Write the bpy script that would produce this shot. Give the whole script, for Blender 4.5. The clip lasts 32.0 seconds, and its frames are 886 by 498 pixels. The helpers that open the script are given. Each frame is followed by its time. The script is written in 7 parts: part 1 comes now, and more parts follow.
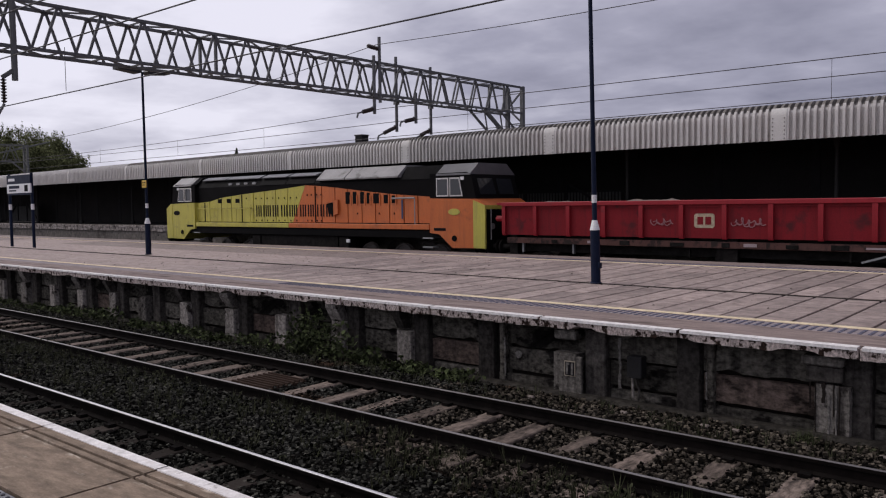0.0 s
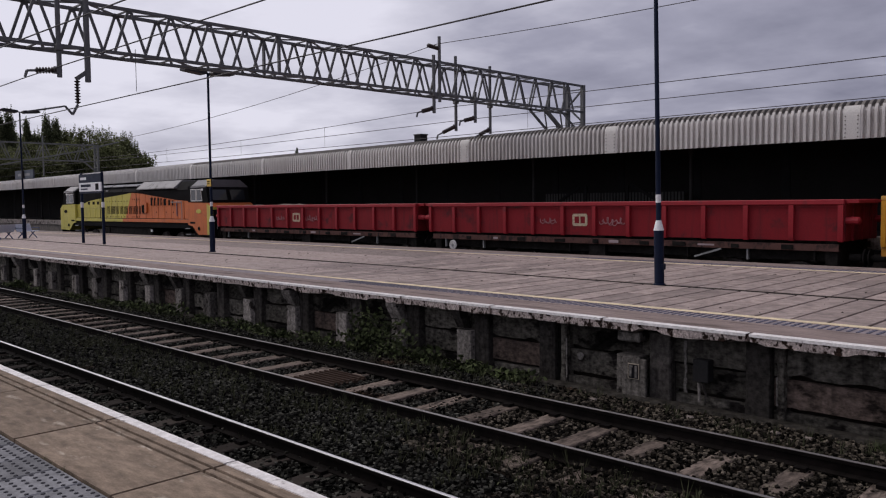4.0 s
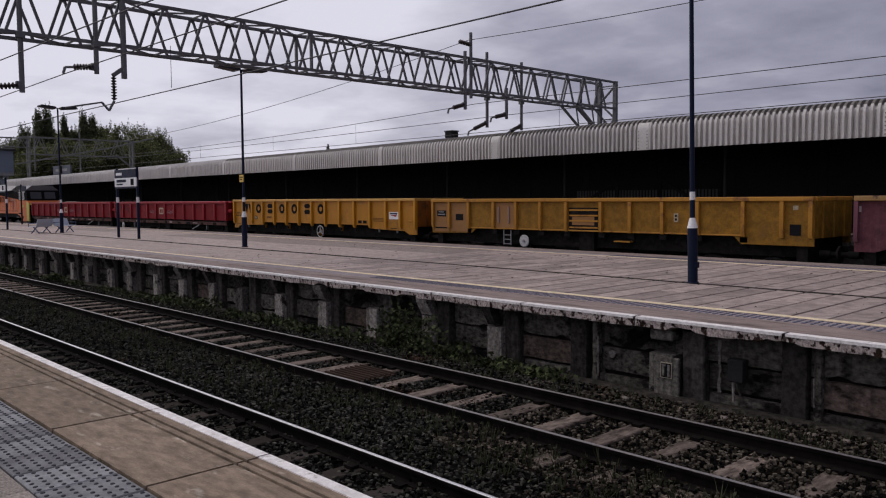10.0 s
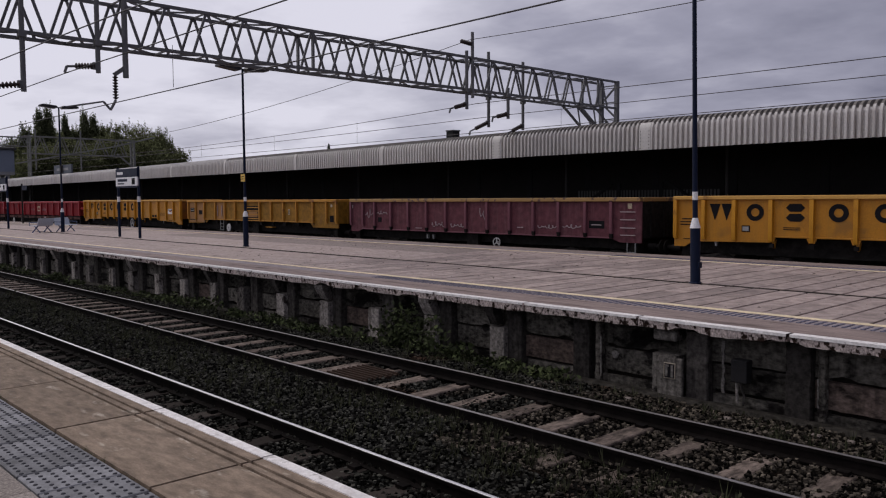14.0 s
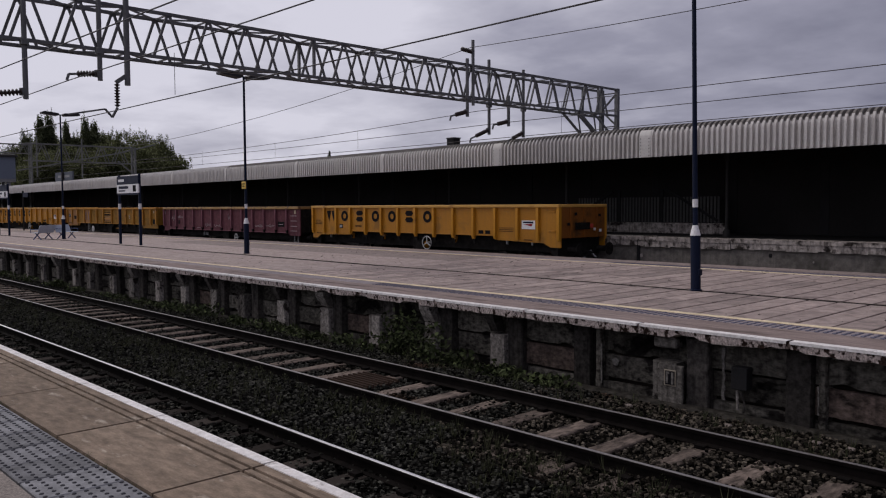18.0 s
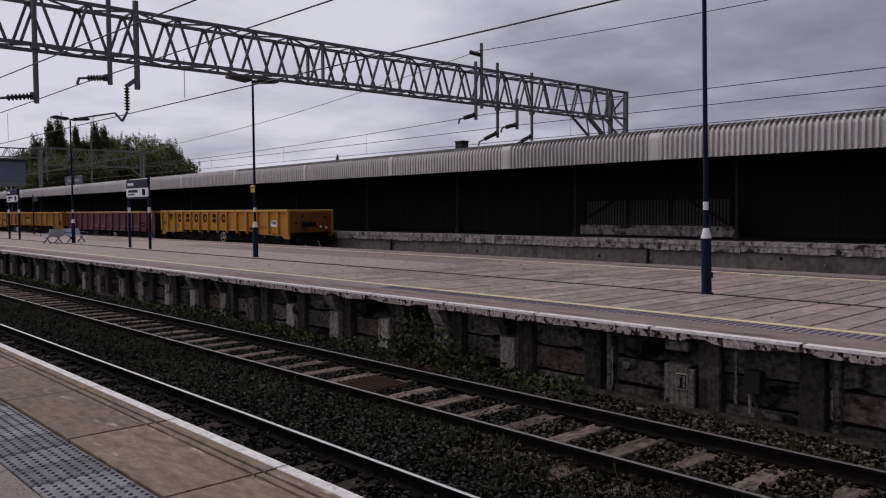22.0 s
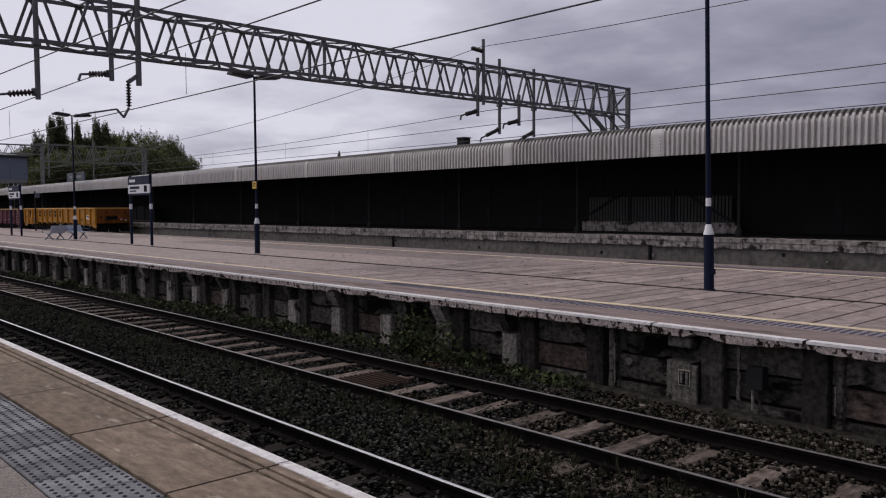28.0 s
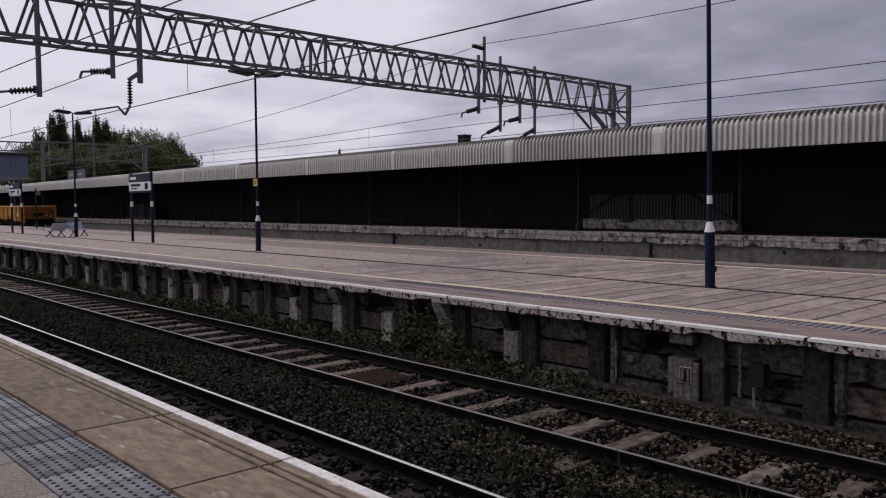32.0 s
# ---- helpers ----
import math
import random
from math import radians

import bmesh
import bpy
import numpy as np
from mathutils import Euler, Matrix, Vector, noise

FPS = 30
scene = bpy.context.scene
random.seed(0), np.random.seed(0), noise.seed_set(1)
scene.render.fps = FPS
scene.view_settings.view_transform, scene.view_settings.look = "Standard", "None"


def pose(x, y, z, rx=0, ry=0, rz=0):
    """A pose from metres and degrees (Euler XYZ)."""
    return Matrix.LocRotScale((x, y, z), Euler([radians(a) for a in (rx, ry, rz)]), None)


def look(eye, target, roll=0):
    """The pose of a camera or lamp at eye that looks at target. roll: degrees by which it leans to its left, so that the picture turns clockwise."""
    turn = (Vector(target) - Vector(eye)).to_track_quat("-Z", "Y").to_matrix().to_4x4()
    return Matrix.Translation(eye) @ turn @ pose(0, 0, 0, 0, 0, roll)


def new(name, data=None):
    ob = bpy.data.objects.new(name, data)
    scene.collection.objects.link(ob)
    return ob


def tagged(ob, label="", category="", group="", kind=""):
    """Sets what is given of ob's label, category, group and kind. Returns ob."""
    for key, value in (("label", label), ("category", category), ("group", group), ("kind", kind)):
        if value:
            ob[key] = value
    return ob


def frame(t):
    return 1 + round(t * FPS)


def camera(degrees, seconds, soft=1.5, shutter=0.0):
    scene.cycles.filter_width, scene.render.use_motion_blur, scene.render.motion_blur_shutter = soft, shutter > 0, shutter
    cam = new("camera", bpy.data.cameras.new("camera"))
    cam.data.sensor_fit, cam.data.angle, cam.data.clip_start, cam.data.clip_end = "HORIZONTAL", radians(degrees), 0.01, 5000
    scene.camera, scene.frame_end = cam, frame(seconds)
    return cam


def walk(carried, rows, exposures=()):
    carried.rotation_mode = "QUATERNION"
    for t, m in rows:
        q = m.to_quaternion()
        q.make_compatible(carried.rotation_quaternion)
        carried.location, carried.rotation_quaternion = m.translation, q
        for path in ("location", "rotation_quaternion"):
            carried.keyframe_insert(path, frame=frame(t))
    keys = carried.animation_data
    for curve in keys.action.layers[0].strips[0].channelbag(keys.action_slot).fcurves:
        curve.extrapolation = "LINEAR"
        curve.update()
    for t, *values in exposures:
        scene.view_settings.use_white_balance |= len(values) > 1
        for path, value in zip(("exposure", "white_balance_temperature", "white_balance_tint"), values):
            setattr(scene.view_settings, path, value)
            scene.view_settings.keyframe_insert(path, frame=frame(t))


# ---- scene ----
cam = camera(58.03, 32.0, soft=1.15)
PATH = [
    (0, (0.217, 0.053, 2.605), (-12.688, 15.287, 1.431), -0.828),
    (0.5, (0.203, 0.052, 2.607), (-12.742, 15.251, 1.420), -0.810),
    (1, (0.191, 0.048, 2.605), (-12.792, 15.215, 1.419), -0.820),
    (1.5, (0.188, 0.048, 2.601), (-12.808, 15.204, 1.418), -0.825),
    (2, (0.167, 0.041, 2.603), (-13.112, 14.950, 1.418), -0.932),
    (2.5, (0.160, 0.037, 2.603), (-13.196, 14.876, 1.412), -0.658),
    (3, (0.155, 0.045, 2.601), (-13.207, 14.879, 1.413), -0.638),
    (3.5, (0.140, 0.045, 2.596), (-13.496, 14.628, 1.423), -0.667),
    (5.5, (0.106, 0.051, 2.596), (-14.220, 13.956, 1.409), -0.317),
    (6, (0.106, 0.054, 2.589), (-14.223, 13.956, 1.401), -0.335),
    (6.5, (0.094, 0.065, 2.585), (-14.233, 13.970, 1.395), -0.359),
    (7, (0.076, 0.073, 2.594), (-14.252, 13.975, 1.382), -0.326),
    (7.5, (0.064, 0.075, 2.586), (-14.342, 13.895, 1.380), -0.321),
    (8, (0.065, 0.075, 2.591), (-14.341, 13.894, 1.369), -0.339),
    (8.5, (0.065, 0.075, 2.591), (-14.345, 13.889, 1.361), -0.327),
    (9, (0.092, 0.057, 2.588), (-14.369, 13.819, 1.363), -0.405),
    (9.5, (0.096, 0.056, 2.583), (-14.376, 13.806, 1.354), -0.361),
    (10, (0.092, 0.046, 2.588), (-14.376, 13.799, 1.347), -0.369),
    (10.5, (0.098, 0.038, 2.591), (-14.373, 13.786, 1.338), -0.359),
    (11, (0.079, 0.041, 2.588), (-14.389, 13.793, 1.324), -0.307),
    (11.5, (0.081, 0.043, 2.594), (-14.389, 13.790, 1.312), -0.341),
    (12, (0.072, 0.041, 2.594), (-14.398, 13.787, 1.306), -0.295),
    (12.5, (0.042, 0.051, 2.590), (-14.422, 13.802, 1.292), -0.232),
    (13, (0.033, 0.050, 2.588), (-14.432, 13.801, 1.292), -0.269),
    (13.5, (0.035, 0.052, 2.587), (-14.436, 13.796, 1.280), -0.282),
    (14, (0.049, 0.041, 2.588), (-14.427, 13.785, 1.340), -0.302),
    (14.5, (0.079, 0.008, 2.594), (-14.401, 13.759, 1.485), -0.331),
    (16.5, (0.088, -0.002, 2.594), (-14.395, 13.751, 1.554), -0.334),
    (17, (0.073, 0.020, 2.589), (-14.416, 13.766, 1.533), -0.289),
    (17.5, (0.079, 0.011, 2.594), (-14.406, 13.760, 1.524), -0.295),
    (18, (0.067, 0.018, 2.590), (-14.423, 13.762, 1.521), -0.279),
    (18.5, (0.061, 0.014, 2.592), (-14.425, 13.760, 1.515), -0.267),
    (19, (0.052, 0.020, 2.591), (-14.438, 13.766, 1.551), -0.260),
    (19.5, (0.049, 0.022, 2.590), (-14.440, 13.771, 1.563), -0.320),
    (20, (0.043, 0.024, 2.584), (-14.446, 13.778, 1.633), -0.341),
    (20.5, (0.041, 0.026, 2.586), (-14.450, 13.778, 1.626), -0.343),
    (21, (0.039, 0.026, 2.582), (-14.447, 13.782, 1.617), -0.385),
    (21.5, (0.035, 0.013, 2.587), (-14.539, 13.676, 1.612), -0.417),
    (22, (0.022, 0.017, 2.582), (-14.604, 13.622, 1.600), -0.366),
    (22.5, (0.019, 0.020, 2.580), (-14.612, 13.622, 1.602), -0.390),
    (23, (0.019, 0.018, 2.576), (-14.610, 13.620, 1.596), -0.380),
    (23.5, (0.024, 0.014, 2.583), (-14.610, 13.610, 1.582), -0.394),
    (24, (0.020, 0.022, 2.578), (-14.618, 13.613, 1.567), -0.341),
    (24.5, (0.020, 0.020, 2.581), (-14.620, 13.607, 1.557), -0.371),
    (25, (0.015, 0.029, 2.578), (-14.627, 13.614, 1.553), -0.368),
    (25.5, (0.012, 0.025, 2.575), (-14.632, 13.607, 1.545), -0.342),
    (27.5, (-0.006, 0.022, 2.573), (-14.645, 13.608, 1.516), -0.396),
    (28, (0.001, 0.028, 2.572), (-14.650, 13.600, 1.508), -0.355),
    (28.5, (0.003, 0.023, 2.574), (-14.647, 13.596, 1.497), -0.394),
    (29, (-0.002, 0.019, 2.570), (-14.654, 13.590, 1.490), -0.328),
    (29.5, (-0.006, 0.022, 2.568), (-14.659, 13.589, 1.472), -0.341),
    (30, (-0.008, 0.017, 2.570), (-14.664, 13.581, 1.471), -0.343),
    (30.5, (-0.009, 0.003, 2.574), (-14.660, 13.573, 1.468), -0.321),
    (31, (-0.004, 0.004, 2.568), (-14.663, 13.565, 1.464), -0.364),
    (31.5, (-0.003, 0.003, 2.575), (-14.660, 13.565, 1.451), -0.359),
    (32, (-0.000, -0.000, 2.570), (-14.654, 13.564, 1.445), -0.349),
]

walk(cam, [(t, look(eye, target, roll)) for t, eye, target, roll in PATH], exposures=[(0.0, 0.14), (3.0, 0.08), (6.0, -0.07), (9.0, -0.05), (14.0, -0.06), (17.0, -0.18), (23.0, -0.18), (25.0, -0.13), (28.0, -0.10), (32.0, -0.06)])

# ---- world and light: a bright grey overcast sky ----
world = bpy.data.worlds.new("overcast_sky")
scene.world = world
world.use_nodes = True
wn, wl = world.node_tree.nodes, world.node_tree.links
wn.clear()


def wnode(kind, **sets):
    n = wn.new(kind)
    for k, v in sets.items():
        n.inputs[k].default_value = v
    return n


def wmath(op, a, b=None):
    n = wn.new("ShaderNodeMath")
    n.operation = op
    for i, s in enumerate((a, b)):
        if s is None:
            continue
        if isinstance(s, (int, float)):
            n.inputs[i].default_value = s
        else:
            wl.new(s, n.inputs[i])
    return n.outputs[0]


w_out = wn.new("ShaderNodeOutputWorld")
w_bg = wn.new("ShaderNodeBackground")
w_co = wn.new("ShaderNodeTexCoord")
w_sep = wn.new("ShaderNodeSeparateXYZ")
wl.new(w_co.outputs["Generated"], w_sep.inputs[0])
w_den = wmath("ADD", wmath("MAXIMUM", w_sep.outputs["Z"], 0.0), 0.16)
w_cmb = wn.new("ShaderNodeCombineXYZ")
wl.new(wmath("DIVIDE", w_sep.outputs["X"], w_den), w_cmb.inputs[0])
wl.new(wmath("DIVIDE", w_sep.outputs["Y"], w_den), w_cmb.inputs[1])
w_n1 = wnode("ShaderNodeTexNoise", Scale=0.62, Detail=5.0, Roughness=0.5, Distortion=0.35)
wl.new(w_cmb.outputs[0], w_n1.inputs["Vector"])
w_n2 = wnode("ShaderNodeTexNoise", Scale=2.1, Detail=5.0, Roughness=0.55)
wl.new(w_cmb.outputs[0], w_n2.inputs["Vector"])
# brighter along the line to the west and low down, a dark bank of cloud to the north-east
w_az = wmath("ADD", wmath("MULTIPLY", w_sep.outputs["X"], -0.62), wmath("MULTIPLY", w_sep.outputs["Y"], -0.30))
w_val = wmath("ADD", wmath("MULTIPLY", w_n1.outputs["Fac"], 0.90), wmath("MULTIPLY", w_n2.outputs["Fac"], 0.48))
w_val = wmath("ADD", w_val, wmath("MULTIPLY", w_az, 0.74))
w_val = wmath("ADD", w_val, wmath("MULTIPLY", wmath("MINIMUM", w_sep.outputs["Z"], 0.32), wmath("ADD", wmath("MULTIPLY", w_az, -1.1), 0.57)))
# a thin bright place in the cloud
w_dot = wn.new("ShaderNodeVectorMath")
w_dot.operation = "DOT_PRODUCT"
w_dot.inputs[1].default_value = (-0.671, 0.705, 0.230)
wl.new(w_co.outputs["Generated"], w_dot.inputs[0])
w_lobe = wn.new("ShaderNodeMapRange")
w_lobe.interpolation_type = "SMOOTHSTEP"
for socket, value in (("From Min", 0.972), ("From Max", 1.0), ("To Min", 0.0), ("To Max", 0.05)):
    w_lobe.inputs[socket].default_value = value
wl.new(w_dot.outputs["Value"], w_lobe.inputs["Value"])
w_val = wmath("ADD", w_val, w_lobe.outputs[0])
w_val = wmath("ADD", w_val, -0.290)
w_ramp = wn.new("ShaderNodeValToRGB")
els = w_ramp.color_ramp.elements
els[0].position, els[0].color = 0.18, (0.150, 0.150, 0.222, 1)
els[1].position, els[1].color = 0.80, (0.860, 0.842, 0.965, 1)
e = els.new(0.48)
e.color = (0.388, 0.382, 0.490, 1)
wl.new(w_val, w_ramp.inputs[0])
w_sky = wn.new("ShaderNodeTexSky")
w_sky.sky_type, w_sky.sun_disc = "NISHITA", False
w_sky.sun_elevation, w_sky.sun_rotation = radians(48), radians(250)
w_scale = wn.new("ShaderNodeVectorMath")
w_scale.operation = "SCALE"
w_scale.inputs["Scale"].default_value = 0.06
wl.new(w_sky.outputs[0], w_scale.inputs[0])
w_mix = wn.new("ShaderNodeMixRGB")
w_mix.inputs[0].default_value = 0.94
wl.new(w_scale.outputs[0], w_mix.inputs[1])
wl.new(w_ramp.outputs[0], w_mix.inputs[2])
wl.new(w_mix.outputs[0], w_bg.inputs["Color"])
w_bg.inputs["Strength"].default_value = 0.9
wl.new(w_bg.outputs[0], w_out.inputs[0])

sun = new("sun", bpy.data.lights.new("sun", "SUN"))
sun.data.energy, sun.data.angle, sun.data.color = 1.15, radians(40), (1.0, 0.93, 0.85)
sun.matrix_world = look((-34, -8, 46), (0, 6, 0))


# ---- mesh and material helpers ----
class MB:
    """Collects vertices and faces of one part."""

    def __init__(self):
        self.v, self.f = [], []

    def add(self, vs, fs):
        n = len(self.v)
        self.v += [tuple(p) for p in vs]
        self.f += [tuple(i + n for i in f) for f in fs]
        return self

    def box(self, x0, x1, y0, y1, z0, z1):
        vs = [(x, y, z) for z in (z0, z1) for y in (y0, y1) for x in (x0, x1)]
        return self.add(vs, [(0, 2, 3, 1), (4, 5, 7, 6), (0, 1, 5, 4), (2, 6, 7, 3), (0, 4, 6, 2), (1, 3, 7, 5)])

    def cbox(self, x0, x1, y0, y1, z0, z1, c=0.01):
        """A box with its edges chamfered by c."""
        lo, hi = (x0, y0, z0), (x1, y1, z1)
        idx, vs = {}, []
        for sx in (0, 1):
            for sy in (0, 1):
                for sz in (0, 1):
                    s = (sx, sy, sz)
                    p = [(hi if s[k] else lo)[k] for k in range(3)]
                    q = [p[k] + (-c if s[k] else c) for k in range(3)]
                    for k in range(3):
                        w = list(q)
                        w[k] = p[k]
                        idx[s + (k,)] = len(vs)
                        vs.append(w)
        fs = []
        for k in range(3):
            a, b = [i for i in range(3) if i != k]
            for side in (0, 1):
                f = []
                for u, w in ((0, 0), (1, 0), (1, 1), (0, 1)):
                    s = [0, 0, 0]
                    s[k], s[a], s[b] = side, u, w
                    f.append(idx[tuple(s) + (k,)])
                fs.append(f)
            for u in (0, 1):
                for w in (0, 1):
                    s0, s1 = [0, 0, 0], [0, 0, 0]
                    s0[a] = s1[a] = u
                    s0[b] = s1[b] = w
                    s0[k], s1[k] = 0, 1
                    s0, s1 = tuple(s0), tuple(s1)
                    fs.append([idx[s0 + (a,)], idx[s1 + (a,)], idx[s1 + (b,)], idx[s0 + (b,)]])
        for sx in (0, 1):
            for sy in (0, 1):
                for sz in (0, 1):
                    fs.append([idx[(sx, sy, sz, k)] for k in range(3)])
        return self.add(vs, fs)

    def tube(self, p, q, r, n=8, r2=None, caps=True):
        p, q = Vector(p), Vector(q)
        r2 = r if r2 is None else r2
        d = (q - p).normalized()
        a = d.orthogonal().normalized()
        b = d.cross(a)
        vs = []
        for c, rr in ((p, r), (q, r2)):
            for i in range(n):
                t = 2 * math.pi * i / n
                vs.append(c + (a * math.cos(t) + b * math.sin(t)) * rr)
        fs = [(i, (i + 1) % n, n + (i + 1) % n, n + i) for i in range(n)]
        if caps:
            fs += [tuple(range(n - 1, -1, -1)), tuple(range(n, 2 * n))]
        return self.add(vs, fs)

    def pipe(self, pts, r, n=6):
        """One continuous round pipe along points."""
        pts = [Vector(p) for p in pts]
        vs, fs = [], []
        for i, p in enumerate(pts):
            d = (pts[min(i + 1, len(pts) - 1)] - pts[max(i - 1, 0)]).normalized()
            a = d.cross(Vector((0.13, 0.97, 0.2))).normalized()
            b = d.cross(a)
            vs += [p + (a * math.cos(2 * math.pi * k / n) + b * math.sin(2 * math.pi * k / n)) * r for k in range(n)]
        for i in range(len(pts) - 1):
            fs += [(i * n + k, i * n + (k + 1) % n, (i + 1) * n + (k + 1) % n, (i + 1) * n + k) for k in range(n)]
        fs += [tuple(range(n - 1, -1, -1)), tuple(range((len(pts) - 1) * n, len(pts) * n))]
        return self.add(vs, fs)

    def bar(self, p, q, w, h=None, up=(0, 0, 1)):
        """A square bar from p to q."""
        h = w if h is None else h
        p, q, up = Vector(p), Vector(q), Vector(up)
        d = (q - p).normalized()
        if abs(d.dot(up)) > 0.98:
            up = Vector((1, 0, 0))
        s = d.cross(up).normalized()
        u = s.cross(d)
        vs = [c + s * i * w / 2 + u * j * h / 2 for c in (p, q) for i, j in ((-1, -1), (1, -1), (1, 1), (-1, 1))]
        return self.add(vs, [(3, 2, 1, 0), (4, 5, 6, 7), (0, 1, 5, 4), (1, 2, 6, 5), (2, 3, 7, 6), (3, 0, 4, 7)])

    def prism(self, poly, axis, a, b):
        """A polygon swept along an axis: (y, z) along x, (x, z) along y, (x, y) along z."""
        def put(u, v, w):
            return {"x": (w, u, v), "y": (u, w, v), "z": (u, v, w)}[axis]
        n = len(poly)
        vs = [put(u, v, w) for w in (a, b) for u, v in poly]
        fs = [(i, (i + 1) % n, n + (i + 1) % n, n + i) for i in range(n)]
        return self.add(vs, fs + [tuple(range(n)), tuple(range(2 * n - 1, n - 1, -1))])

    def lathe(self, prof, n=16, at=(0, 0, 0), axis="z"):
        """Rings of (radius, height) turned about an axis."""
        vs, fs, m = [], [], len(prof)
        for r, h in prof:
            for i in range(n):
                t = 2 * math.pi * i / n
                u, v = r * math.cos(t), r * math.sin(t)
                o = {"z": (u, v, h), "y": (u, h, v), "x": (h, u, v)}[axis]
                vs.append((o[0] + at[0], o[1] + at[1], o[2] + at[2]))
        for j in range(m - 1):
            for i in range(n):
                k = (i + 1) % n
                fs.append((j * n + i, j * n + k, (j + 1) * n + k, (j + 1) * n + i))
        fs += [tuple(range(n - 1, -1, -1)), tuple(range((m - 1) * n, m * n))]
        return self.add(vs, fs)

    def stack(self, p, q, rings, n=10):
        """Rings of (share of the way, radius) along a line, closed at both ends."""
        p, q = Vector(p), Vector(q)
        d = (q - p).normalized()
        a = d.orthogonal().normalized()
        b = d.cross(a)
        vs, fs = [], []
        for f, r in rings:
            c = p.lerp(q, f)
            vs += [c + (a * math.cos(2 * math.pi * k / n) + b * math.sin(2 * math.pi * k / n)) * r for k in range(n)]
        for i in range(len(rings) - 1):
            fs += [(i * n + k, i * n + (k + 1) % n, (i + 1) * n + (k + 1) % n, (i + 1) * n + k) for k in range(n)]
        fs += [tuple(range(n - 1, -1, -1)), tuple(range((len(rings) - 1) * n, len(rings) * n))]
        return self.add(vs, fs)

    def mesh(self, name, mat, fix=True, smooth=True):
        me = bpy.data.meshes.new(name)
        me.from_pydata(self.v, [], self.f)
        if fix:
            bm = bmesh.new()
            bm.from_mesh(me)
            bmesh.ops.recalc_face_normals(bm, faces=bm.faces)
            bm.to_mesh(me)
            bm.free()
        if smooth:
            me.shade_smooth()
            me.set_sharp_from_angle(angle=radians(32))
        me.materials.append(mat)
        return me


def part(name, mb, mat, parent=None, label="", fix=True):
    """One mesh object under a thing or a part."""
    ob = new(name, mb.mesh(name, mat, fix) if isinstance(mb, MB) else mb)
    ob.parent = parent
    return tagged(ob, label)


def put(name, me, parent, x=0.0, y=0.0, z=0.0, rz=0.0):
    """A piece that shares a mesh."""
    ob = new(name, me)
    ob.parent = parent
    ob.location = (x, y, z)
    ob.rotation_euler = (0, 0, rz)
    return ob


def thing(name, label, category, at=(0, 0, 0), group="", kind="", rz=0.0):
    ob = new(name)
    ob.location = at
    ob.rotation_euler = (0, 0, rz)
    return tagged(ob, label, category, group, kind)


